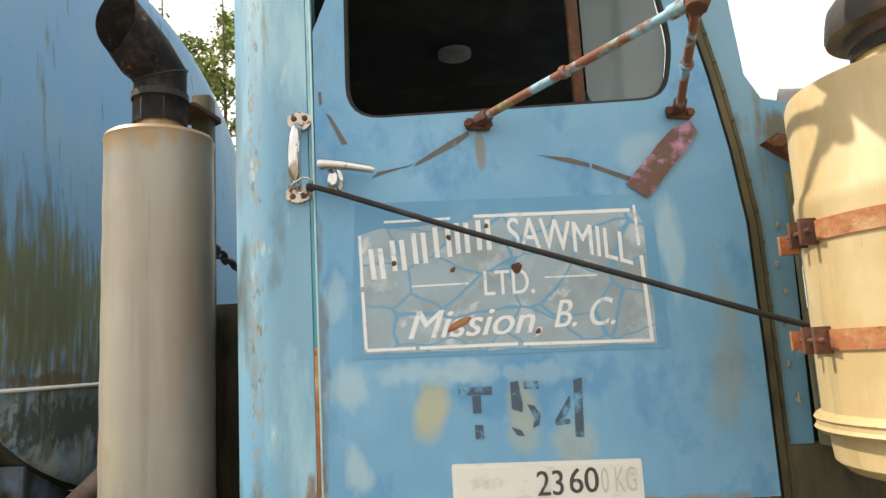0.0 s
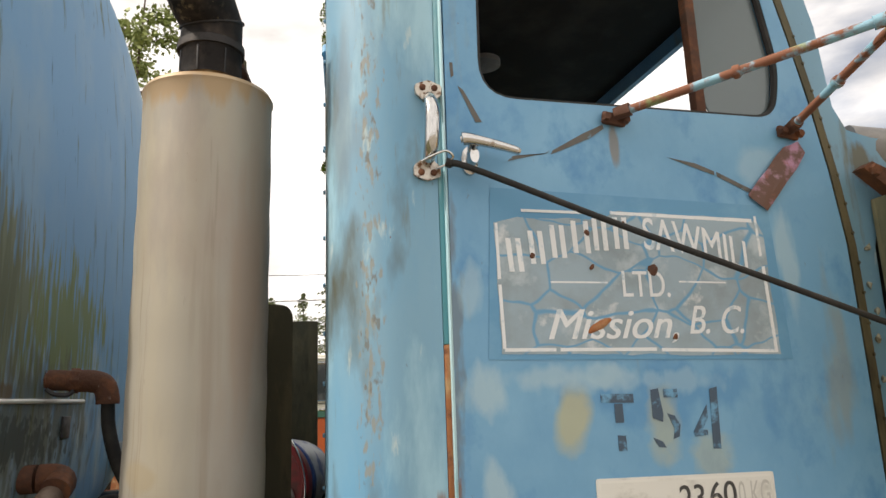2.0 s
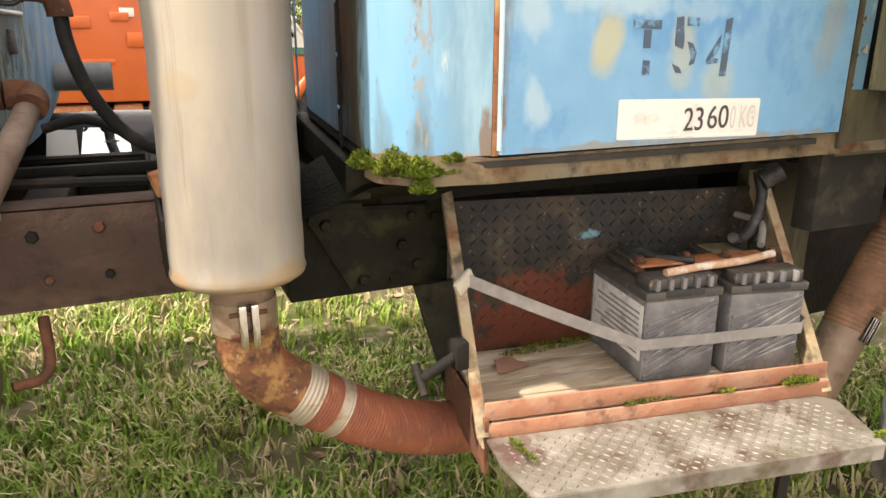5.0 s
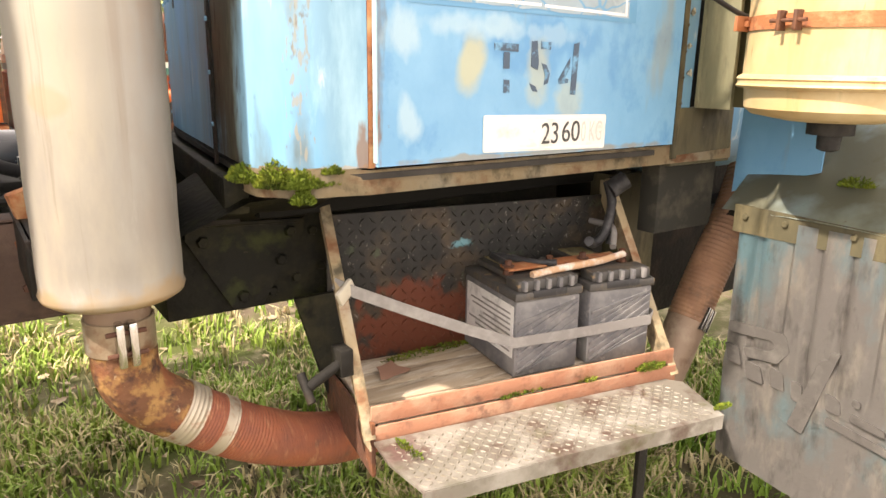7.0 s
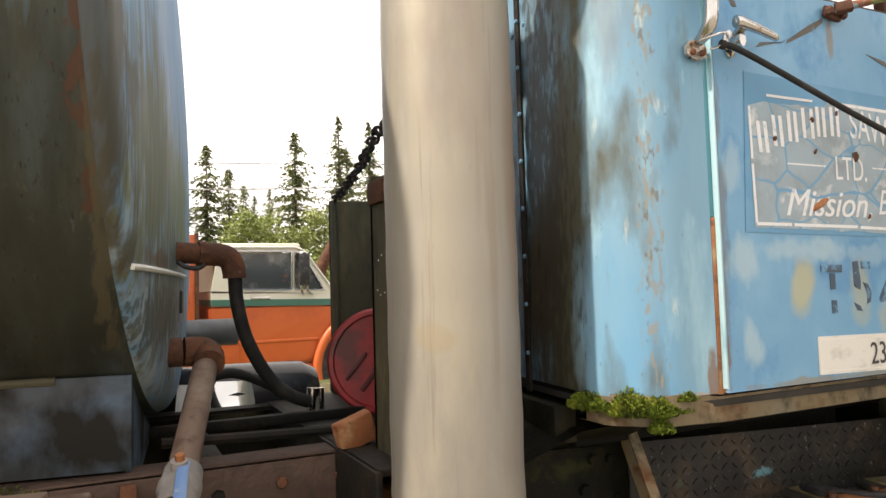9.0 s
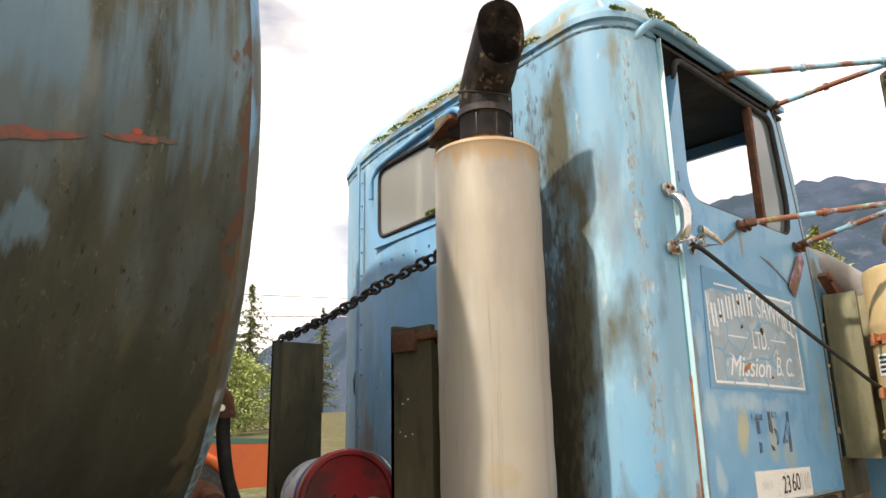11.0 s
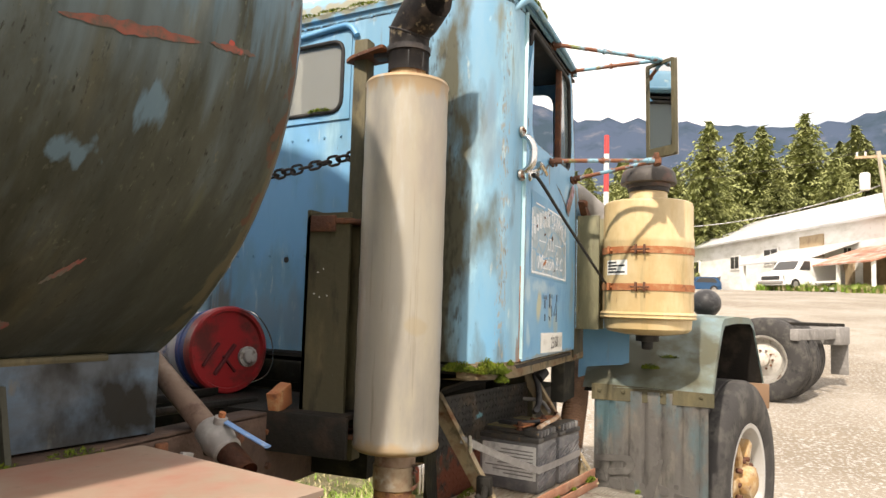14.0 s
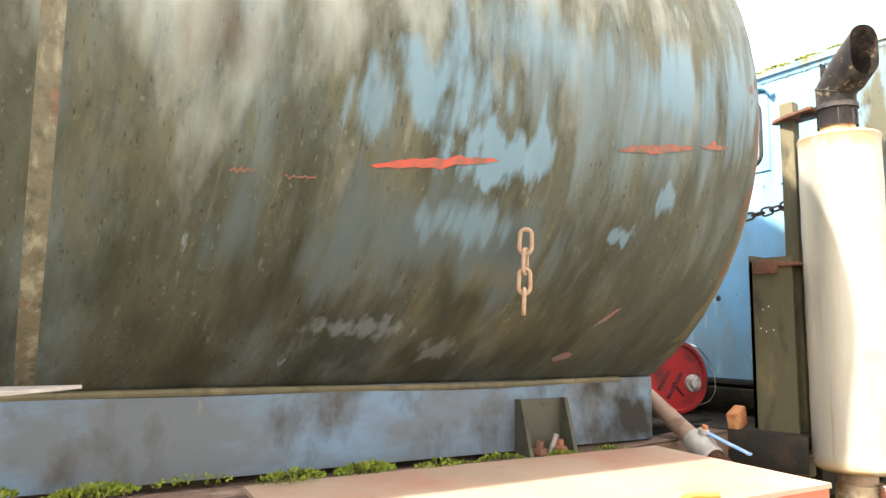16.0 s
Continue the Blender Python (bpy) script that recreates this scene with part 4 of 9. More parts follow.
# frame
for y, n in ((1.965, 1), (2.75, -1)):
    bm = B()
    box(bm, -6.2, 2.3, y, y + 0.012 * n, 0.868, 1.092, 0.003)
    box(bm, -6.2, 2.3, y, y + 0.085 * n, 1.082, 1.095, 0.003)
    box(bm, -6.2, 2.3, y, y + 0.085 * n, 0.862, 0.875, 0.003)
    rail = part("frame_rail", bm, surface("rusted_brown_frame_steel", (0.075, 0.05, 0.04), 0.8, layers=[((0.12, 0.08, 0.06), (3, 3, 8), 0.46, 0.66), ((0.03, 0.025, 0.022), 9, 0.52, 0.7), ((0.16, 0.13, 0.10), 50, 0.66, 0.76)], bump=0.3, bump_scale=60, gloss=0.2) if n == 1 else M_darksteel, truck)
    if n == 1:
        for k, (x, z) in enumerate(((-1.10, 1.03), (-1.08, 0.93), (-0.97, 1.04), (-0.96, 0.93), (-0.84, 1.04), (-0.84, 0.94), (-1.30, 1.03), (-1.3, 0.92))):
            b2 = B()
            bolt(b2, (x, y + 0.002, z), (0, -1, 0), 0.014 if k % 2 == 0 else 0.011, 0.012)
            part("bolt", b2, M_rust if k % 3 else M_darksteel, rail)
for x in (-1.15, -0.62, 0.6):
    bm = B()
    box(bm, x, x + 0.10, 1.98, 2.75, 0.93, 1.05, 0.004)
    part("crossmember", bm, M_darksteel, truck)
bm = B()
box(bm, -1.25, -0.66, 2.30, 2.33, 1.10, 1.125, 0.003)
sweep(bm, smooth_path([(-1.2, 2.12, 1.12), (-0.9, 2.12, 1.11), (-0.7, 2.12, 1.10)], 4), 0.012, 8)
part("hose_tray", bm, M_darksteel, truck)

# beam across the frame behind the cab, with its posts
bm = B()
box(bm, -0.845, -0.44, 1.72, 2.80, 1.085, 1.10, 0.003)
box(bm, -0.85, -0.835, 1.70, 2.80, 0.985, 1.10, 0.003)
part("headache_beam", bm, M_darksteel, truck)
bm = B()
plate(bm, rounded([(-0.775, 1.055), (-0.54, 1.055), (-0.54, 1.70), (-0.775, 1.70)], [0.004, 0.004, 0.035, 0.004], 5), (), 0.012, (0, 1.905, 0))
plate(bm, rounded([(1.755, 1.055), (1.905, 1.055), (1.905, 1.69), (1.755, 1.69)], [0.004, 0.004, 0.03, 0.004], 5), (), 0.012, (-0.775, 0, 0), (0, 1, 0), (0, 0, 1))
channel = part("post_channel", bm, M_olive, truck, "olive-stained steel channel post")
bm = B()
box(bm, -0.785, -0.68, 1.745, 1.885, 1.655, 1.672, 0.003)
box(bm, -0.79, -0.777, 1.80, 1.885, 1.632, 1.68, 0.003)
part("post_cap", bm, M_rust, channel)
bm = B()
box(bm, -0.80, -0.65, 1.745, 1.90, 1.044, 1.0545, 0.003)
box(bm, -0.80, -0.785, 1.80, 1.86, 0.995, 1.05, 0.003)
part("post_foot", bm, M_rust, channel)
for y, z in ((1.84, 1.52), (1.86, 1.51), (1.825, 1.44), (1.85, 1.435), (1.87, 1.445)):
    bm = B()
    bolt(bm, (-0.7745, y, z), (-1, 0, 0), 0.0022, 0.0015)
    part("rivet", bm, M_white, channel)
bm = B()
box(bm, -0.707, -0.657, 1.757, 1.807, 0.95, 2.248, 0.006)
post = part("stack_post", bm, M_olive, truck, "square steel stack post with grimy olive paint")
bm = B()
plate(bm, rounded([(-0.725, 1.808), (-0.69, 1.845), (-0.637, 1.80), (-0.66, 1.665), (-0.785, 1.665)], 0.012), (), 0.010, (0, 0, 2.180), (1, 0, 0), (0, 1, 0))
part("stack_bracket", bm, M_rust, truck, "rusty flat bracket holding the stack")
bm = B()
lathe(bm, [(0.066, 2.172), (0.066, 2.188)], (MX, MY, 0), seg=36)
box(bm, MX - 0.02, MX + 0.02, MY + 0.055, MY + 0.11, 2.166, 2.196, 0.003)
part("stack_clamp", bm, M_blackpipe, truck)
for x1, y0, y1, z in ((-0.66, 1.66, 1.765, 1.655), (-0.70, 1.62, 1.765, 1.03)):
    bm = B()
    box(bm, -0.79, x1, y0, y1, z, z + 0.011, 0.002)
    part("muffler_bracket", bm, M_rust, truck)
bm = B()
box(bm, -0.615, -0.41, 2.765, 2.785, 1.08, 1.76, 0.004)
box(bm, -0.615, -0.60, 2.73, 2.785, 1.08, 1.76, 0.004)
part("far_post_channel", bm, M_olive, truck)

# exhaust under the muffler
bm = B()
rod(bm, (MX + 0.004, MY, 0.86), (MX, MY, MZ0 + 0.004), 0.059, 32)
part("muffler_inlet", bm, surface("brown_heated_steel", (0.24, 0.17, 0.12), 0.6, 0.4, layers=[((0.15, 0.08, 0.05), 10, 0.48, 0.66), ((0.34, 0.29, 0.24), 16, 0.55, 0.7)], bump=0.15, bump_scale=60), muffler)
bm = B()
lathe(bm, [(0.0605, 0.897), (0.063, 0.899), (0.063, 0.962), (0.0605, 0.964)], (MX + 0.002, MY, 0), seg=36, close=False)
clamp = part("exhaust_clamp", bm, surface("dull_zinc", (0.34, 0.27, 0.19), 0.5, 0.6, layers=[((0.22, 0.12, 0.07), 16, 0.50, 0.66), ((0.45, 0.41, 0.34), 22, 0.58, 0.70)]), truck, "rust-tinged band clamp on the exhaust")
for dx in (-0.011, 0.011):
    bm = B()
    box(bm, MX + dx - 0.0075, MX + dx + 0.0075, MY - 0.088, MY - 0.060, 0.888, 0.972, 0.004)
    part("clamp_lug", bm, M_chrome, clamp)
bm = B()
for z in (0.91, 0.952):
    rod(bm, (MX - 0.034, MY - 0.074, z), (MX + 0.034, MY - 0.074, z), 0.005, 8)
part("clamp_bolt", bm, M_rust, clamp)
pipe_path = smooth_path([(MX + 0.004, MY, 0.90), (MX + 0.008, MY, 0.845), (MX + 0.036, MY, 0.790), (MX + 0.093, MY, 0.742), (MX + 0.165, MY, 0.690), (MX + 0.245, MY, 0.640), (MX + 0.36, MY + 0.005, 0.588), (MX + 0.51, MY + 0.02, 0.552), (MX + 0.75, MY + 0.06, 0.545)], 26)
cut = 26 * 3 + 4
bm = B()
sweep(bm, pipe_path[:cut], 0.0605, 32)
part("exhaust_elbow", bm, M_scale, truck, "rust-scaled exhaust elbow")
bm = B()
sweep(bm, pipe_path[cut - 6:], lambda t: 0.0612 + 0.0011 * math.sin(t * 420), 28)
M_flex = surface("orange_red_flex_pipe", (0.27, 0.085, 0.04), 0.8, layers=[((0.19, 0.065, 0.04), (8, 8, 8), 0.48, 0.66), ((0.36, 0.17, 0.09), (60, 14, 14), 0.54, 0.68), ((0.12, 0.06, 0.04), (20, 20, 20), 0.60, 0.72)], bump=0.4, bump_scale=80, bump_stretch=(2.5, .5, .5))
flex = part("flex_pipe", bm, M_flex, truck, "ribbed flexible exhaust pipe gone red with rust")
for i0, i1, rr in ((cut - 6, cut + 8, 0.0632), (cut + 20, cut + 29, 0.0628)):
    bm = B()
    sweep(bm, pipe_path[i0:i1], lambda t: rr + 0.0011 * math.sin(t * 26), 28)
    part("bare_ribs", bm, surface("bare_pipe_metal", (0.42, 0.37, 0.29), 0.5, 0.5, layers=[((0.28, 0.14, 0.08), 25, 0.56, 0.7)]), flex, "bare metal ribs where the rust is rubbed off")

# cab mounts
bm = B()
plate(bm, [(-0.548, 1.092), (-0.282, 1.076), (-0.284, 1.045), (-0.392, 0.882), (-0.462, 0.886), (-0.556, 1.055)], (), 0.010, (0, 1.752, 0))
gus = part("cab_mount_gusset", bm, M_mount_steel, truck, "grimy triangular gusset plate under the cab corner")
for x, z in ((-0.437, 0.912), (-0.520, 1.048), (-0.320, 1.050), (-0.345, 0.985)):
    b2 = B()
    bolt(b2, (x, 1.742, z), (0, -1, 0), 0.014, 0.012)
    part("bolt", b2, M_mount_steel, gus)
bm = B()
sweep(bm, [(-0.556, 1.744, 1.085), (-0.42, 1.742, 1.079), (-0.285, 1.744, 1.071)], 0.006, 8)
part("edge_flange", bm, M_mount_steel, gus)
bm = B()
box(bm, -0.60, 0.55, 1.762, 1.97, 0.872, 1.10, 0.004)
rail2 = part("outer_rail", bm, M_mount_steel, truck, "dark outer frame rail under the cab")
for x, z in ((-0.30, 0.93), (-0.235, 0.95), (-0.36, 0.905), (-0.255, 1.04)):
    b2 = B()
    bolt(b2, (x, 1.763, z), (0, -1, 0), 0.012, 0.010)
    part("bolt", b2, M_mount_steel, rail2)
bm = B()
plate(bm, [(-0.335, 0.90), (-0.225, 0.90), (-0.19, 0.70), (-0.20, 0.60), (-0.245, 0.60), (-0.30, 0.78)], (), 0.014, (0, 1.70, 0))
part("box_hanger", bm, M_mount_steel, truck)
bm = B()
rows = [[bm.verts.new(p) for p in r] for r in (((-0.60, 1.60, 1.098), (-0.60, 1.93, 1.098)), ((-0.475, 1.56, 1.16), (-0.475, 1.93, 1.17)), ((-0.30, 1.50, 1.182), (-0.30, 1.93, 1.19)))]
for a, b in zip(rows, rows[1:]):
    bm.faces.new((a[0], a[1], b[1], b[0]))
front = [bm.verts.new(p) for p in ((-0.55, 1.745, 1.09), (-0.285, 1.745, 1.078))]
bm.faces.new((rows[0][0], rows[1][0], rows[2][0], front[1], front[0]))
bmesh.ops.solidify(bm, geom=bm.faces[:], thickness=0.008)
part("cab_mount", bm, M_mount_steel, truck, "folded dark sheet bracket under the cab corner")
bm = B()
box(bm, -0.02, 0.03, 0.0, 1.05, 1.13, 1.205, 0.005, pose(-0.49, 1.6, 0, 0, 0, -7))
part("cab_rear_sill", bm, M_mount_steel, truck)
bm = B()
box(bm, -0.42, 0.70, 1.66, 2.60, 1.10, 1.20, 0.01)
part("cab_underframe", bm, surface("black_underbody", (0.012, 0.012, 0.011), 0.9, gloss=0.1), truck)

# battery box and step, set slightly askew under the cab
BOX = pose(-0.305, 1.38, 0, 0, 0, -10.2)


def at_box(b):
    bmesh.ops.transform(b, matrix=BOX, verts=b.verts[:])
    return b


M_tread = surface("worn_tread_plate", (0.19, 0.175, 0.145), 0.6, 0.3, layers=[((0.30, 0.285, 0.25), 9, 0.48, 0.64), ((0.10, 0.065, 0.05), 14, 0.50, 0.66), ((0.10, 0.10, 0.045), 11, 0.58, 0.70), ((0.16, 0.09, 0.085), 5, 0.62, 0.74)], bump=0.15, bump_scale=80)
bbox = thing("battery_box", "rusty open battery box with a tread-plate step under the cab", "battery box", (-0.305, 1.38, 0.68))
for k in range(4):
    bm = B()
    box(bm, 0.012, 0.77, 0.012 + k * 0.078, 0.086 + k * 0.078, 0.690, 0.712, 0.003)
    part("floor_board", wavy(at_box(bm), 0.002, 20, k), M_wood, bbox)
bm = B()
box(bm, 0.0, 0.80, 0.325, 0.332, 0.66, 1.085, 0.002)
back = part("back_plate", at_box(bm), surface("grimy_tread_plate", (0.028, 0.028, 0.026), 0.5, 0.3, layers=[((0.075, 0.057, 0.04), 12, 0.50, 0.66), ((0.07, 0.085, 0.055), 22, 0.60, 0.70), ((0.018, 0.018, 0.017), 12, 0.5, 0.66), ((0.24, 0.23, 0.21), (90, 90, 60), 0.62, 0.70)], bump=0.2, bump_scale=60, zones=[((0.13, 0.04, 0.022), (0.0, 1.68, 0.78), (0.30, 0.3, 0.15), (22, 22, 16), 0.9, 0.3), ((0.15, 0.33, 0.38), (0.10, 1.66, 0.985), (0.035, 0.2, 0.018), 60, 0.9)], gloss=0.25), bbox, "grimy tread-plate back with rust towards its foot")


def tread(x0, x1, y0, y1, pitch, place, slant=0.0):
    """Raised lozenges of tread plate in two directions, as one mesh."""
    b = B()
    nx, ny = int((x1 - x0) / pitch), int((y1 - y0) / pitch)
    for i in range(nx):
        for j in range(ny):
            cx, cy = x0 + (i + 0.5) * pitch, y0 + (j + 0.5) * pitch
            a = radians(45 if (i + j) % 2 else -45)
            ux, uy = math.cos(a), math.sin(a)
            L, W, H = pitch * 0.42, pitch * 0.13, 0.0022
            base = [(L, 0), (0, W), (-L, 0), (0, -W)]
            lo = [b.verts.new(place(cx + p * ux - q * uy, cy + p * uy + q * ux, 0)) for p, q in base]
            hi = [b.verts.new(place(cx + 0.6 * (p * ux - q * uy), cy + 0.6 * (p * uy + q * ux), H)) for p, q in base]
            b.faces.new(hi)
            for k in range(4):
                b.faces.new((lo[k], lo[(k + 1) % 4], hi[(k + 1) % 4], hi[k]))
    return b


bm = tread(0.02, 0.79, 0.70, 1.08, 0.027, lambda a, c, h: (a, 0.325 - h, c))
tagged(part("raised_tread", at_box(bm), back.data.materials[0], back), kind="stuff")
for z0, z1, y0 in ((0.715, 0.752, 0.0), (0.672, 0.712, -0.012)):
    bm = B()
    box(bm, -0.004, 0.79, y0, y0 + 0.006, z0, z1, 0.002)
    box(bm, -0.004, 0.79, y0, y0 + 0.035, z0 - 0.002, z0 + 0.004, 0.001)
    part("front_angle", wavy(at_box(bm), 0.0015, 25), surface("red_lead_angle_iron", (0.34, 0.155, 0.09), 0.75, layers=[((0.38, 0.22, 0.14), 14, 0.48, 0.64), ((0.14, 0.07, 0.045), 22, 0.55, 0.7)], bump=0.2, bump_scale=90), bbox, "faded red angle iron along the box front")
for x in (-0.012, 0.785):
    bm = B()
    plate(bm, [(-0.012, 0.66), (0.03, 0.66), (0.335, 1.08), (0.335, 1.125), (0.30, 1.125)], (), 0.006, (x, 0, 0), (0, 1, 0), (0, 0, 1))
    box(bm, -0.012, 0.012, -0.006, 0.0, 0.0, 0.545, 0.001, pose(x, -0.012, 0.685, -35.0, 0, 0))
    part("side_strut", at_box(bm), M_sill, bbox, "flat bar strut with flaking paint")
bm = B()
plate(bm, [(-0.012, 0.60), (0.33, 0.60), (0.33, 0.70), (-0.012, 0.72)], (), 0.008, (-0.008, 0, 0), (0, 1, 0), (0, 0, 1))
part("side_plate", at_box(bm), M_rust, bbox)
bm = B()
plate(bm, [(-0.005, -0.015), (0.755, -0.015), (0.785, -0.045), (0.745, -0.215), (0.02, -0.212), (-0.005, -0.10)], (), 0.006, (0, 0, 0.676), (1, 0, 0), (0, 1, 0))
plate(bm, [(0.02, 0.648), (0.745, 0.648), (0.745, 0.680), (0.02, 0.680)], (), 0.006, (0, -0.208, 0))
step = part("step_plate", wavy(at_box(bm), 0.0015, 12), M_tread, bbox, "worn tread-plate step with moss in its corners")
bm = tread(0.02, 0.74, -0.205, -0.02, 0.0155, lambda a, c, h: (a, c, 0.682 + 0.9 * h))
tagged(part("raised_tread", at_box(bm), surface("rubbed_tread_lozenges", (0.33, 0.31, 0.26), 0.45, 0.4, layers=[((0.20, 0.175, 0.13), 12, 0.44, 0.60), ((0.14, 0.09, 0.06), 9, 0.58, 0.70)]), step), kind="stuff")
bm = B()
box(bm, 0.60, 0.625, -0.12, -0.105, 0.12, 0.676, 0.003)
part("step_leg", at_box(bm), M_darksteel, bbox)
bm = B()
rod(bm, (-0.33, 1.46, 0.83), (-0.42, 1.44, 0.80), 0.011, 10)
rod(bm, (-0.42, 1.42, 0.775), (-0.425, 1.46, 0.825), 0.009, 10)
box(bm, -0.345, -0.315, 1.44, 1.49, 0.80, 0.86, 0.004)
part("wing_bolt", bm, M_darksteel, bbox)
# side bracket on the frame beyond the box
bm = B()
box(bm, 0.60, 0.76, 1.66, 1.67, 0.70, 1.13, 0.004)
box(bm, 0.595, 0.605, 1.55, 1.67, 0.70, 1.13, 0.003)
plate(bm, [(0.60, 1.13), (1.02, 1.13), (0.98, 1.10), (0.80, 0.98), (0.80, 0.62), (0.60, 0.62)], (), 0.012, (0, 1.60, 0))
hanger = part("frame_hanger", bm, M_olive, truck)
for x, z in ((0.64, 1.02), (0.70, 1.05), (0.70, 0.95), (0.64, 0.86), (0.71, 0.82), (0.65, 0.77)):
    b2 = B()
    bolt(b2, (x, 1.659, z), (0, -1, 0), 0.012, 0.010)
    part("bolt", b2, M_darksteel, hanger)
bm = B()
sweep(bm, smooth_path([(0.50, 1.52, 1.13), (0.50, 1.50, 1.07), (0.47, 1.49, 1.0), (0.44, 1.50, 0.97), (0.40, 1.48, 0.985)], 6), 0.013, 12)
sweep(bm, smooth_path([(0.53, 1.53, 1.14), (0.53, 1.51, 1.05), (0.50, 1.50, 0.96)], 6), 0.010, 12)
lathe(bm, [(0.025, 0), (0.025, 0.05)], (0.49, 1.50, 1.11), (0.4, -0.2, 0.3), 16)
part("cable_loom", bm, M_black, truck)

# dark boxes added behind the hanger, closing off the bright ground
bm = B()
box(bm, 0.72, 1.75, 1.78, 2.5, 0.55, 1.15, 0.03)
box(bm, 0.80, 1.60, 1.66, 1.80, 0.70, 0.98, 0.03)
part("engine_block", bm, M_darksteel, truck)

# ribbed air hose from the box end up behind the fender
air_path = smooth_path([(0.56, 1.42, 0.40), (0.64, 1.42, 0.49), (0.715, 1.42, 0.60), (0.788, 1.42, 0.735), (0.86, 1.42, 0.865), (0.945, 1.42, 1.0), (1.03, 1.44, 1.13)], 60)
bm = B()
sweep(bm, air_path[:175], 0.058, 24)
part("air_pipe", bm, surface("brown_pipe_metal", (0.25, 0.18, 0.13), 0.6, 0.3, layers=[((0.35, 0.28, 0.21), 8, 0.5, 0.68), ((0.14, 0.08, 0.05), 15, 0.54, 0.7)], bump=0.1, bump_scale=40), truck)
bm = B()
sweep(bm, air_path[170:], lambda t: 0.0595 + 0.0016 * math.sin(t * 235), 24)
part("ribbed_hose", bm, surface("brown_ribbed_hose", (0.22, 0.12, 0.07), 0.55, 0.2, layers=[((0.35, 0.20, 0.12), 12, 0.5, 0.68), ((0.10, 0.06, 0.04), 14, 0.54, 0.7)]), truck, "copper-brown ribbed hose")
bm = B()
for k in (-1, 1):
    box(bm, -0.008 + k * 0.011, 0.008 + k * 0.011, -0.072, -0.055, -0.035, 0.035, 0.002, pose(0.782, 1.425, 0.725, 0, 31, 0))
part("hose_clamp", bm, M_chrome, truck, "bright hose clamp")

# air cleaner on the cowl
CX, CY = 0.702, 1.055
bm = B()
lathe(bm, [(0.02, 1.313), (0.10, 1.315), (0.172, 1.328), (0.188, 1.342), (0.192, 1.384), (0.206, 1.386), (0.211, 1.391), (0.207, 1.396), (0.207, 1.402), (0.2105, 1.406), (0.206, 1.412), (0.198, 1.416), (0.1975, 1.708), (0.2005, 1.720), (0.2005, 1.738), (0.1965, 1.750), (0.196, 1.893), (0.192, 1.904), (0.183, 1.909), (0.088, 1.917), (0.084, 1.925), (0.084, 1.985)], (CX, CY, 0), seg=72)
M_canister = surface("cream_yellow_enamel", (0.46, 0.335, 0.165), 0.45, layers=[
    ((0.60, 0.48, 0.28), (5, 5, 3), 0.44, 0.66), ((0.46, 0.29, 0.10), (11, 11, 1.8), 0.56, 0.80), ((0.30, 0.25, 0.12), (20, 20, 2.5), 0.60, 0.76, 0.8), ((0.20, 0.15, 0.07), (60, 60, 12), 0.66, 0.76, 0.8), (RUST, (45, 45, 22), 0.715, 0.74, 0.9)], bump=0.04, bump_scale=30)
cleaner = part("air_cleaner", bm, M_canister, truck, "cream-yellow air cleaner canister with rusty bands")
bm = B()
lathe(bm, [(0.086, 1.975), (0.096, 1.978), (0.098, 1.995), (0.122, 1.997), (0.124, 2.004), (0.120, 2.03), (0.116, 2.047), (0.104, 2.062), (0.07, 2.078), (0.01, 2.083)], (CX, CY, 0), seg=56)
part("rain_cap", bm, surface("faded_black_cap", (0.045, 0.038, 0.034), 0.6, layers=[((0.16, 0.075, 0.055), 8, 0.50, 0.68), ((0.10, 0.09, 0.07), 20, 0.55, 0.7)]), cleaner, "black domed rain cap with reddish fading")
bm = B()
lathe(bm, [(0.087, 1.958), (0.091, 1.960), (0.091, 1.977), (0.087, 1.979)], (CX, CY, 0), seg=48, close=False)
part("cap_clamp", bm, M_blackpipe, cleaner)
for z in (1.684, 1.523):
    bm = B()
    lathe(bm, [(0.1975, z - 0.015), (0.2015, z - 0.015), (0.2015, z + 0.015), (0.1975, z + 0.015)], (CX, CY, 0), seg=72, close=False)
    a = math.atan2(1.066 - CY, 0.487 - CX)
    ca, sa = math.cos(a), math.sin(a)
    band = part("clamp_band", bm, M_band, truck, "rusty orange clamp band")
    b2 = B()
    for s in (-0.018, 0.018):
        box(b2, -0.003, 0.022, s - 0.004, s + 0.004, -0.020, 0.020, 0.001, Matrix.Translation((CX, CY, z)) @ Matrix.Rotation(a, 4, "Z") @ Matrix.Translation((0.20, 0, 0)))
    rod(b2, Vector((CX, CY, z)) + Vector((0.214 * ca + 0.04 * sa, 0.214 * sa - 0.04 * ca, 0)), Vector((CX, CY, z)) + Vector((0.214 * ca - 0.04 * sa, 0.214 * sa + 0.04 * ca, 0)), 0.004, 8)
    part("clamp_bolt", b2, M_rust, band)
    b2 = B()
    box(b2, 0.52, 0.62, 1.20, 1.208, z - 0.016, z + 0.016, 0.001)
    box(b2, 0.545, 0.56, 1.19, 1.20, z - 0.006, z + 0.006, 0.001)
    part("mount_strap", b2, M_band, band)


def drum_patch(cx, cy, r, a0, a1, z0, z1, mat, name, parent, n=8):
    b = B()
    lo = [b.verts.new((cx + r * math.cos(a0 + (a1 - a0) * k / n), cy + r * math.sin(a0 + (a1 - a0) * k / n), z0)) for k in range(n + 1)]
    hi = [b.verts.new((v.co.x, v.co.y, z1)) for v in lo]
    for k in range(n):
        b.faces.new((lo[k], lo[k + 1], hi[k + 1], hi[k]))
    return part(name, b, mat, parent)


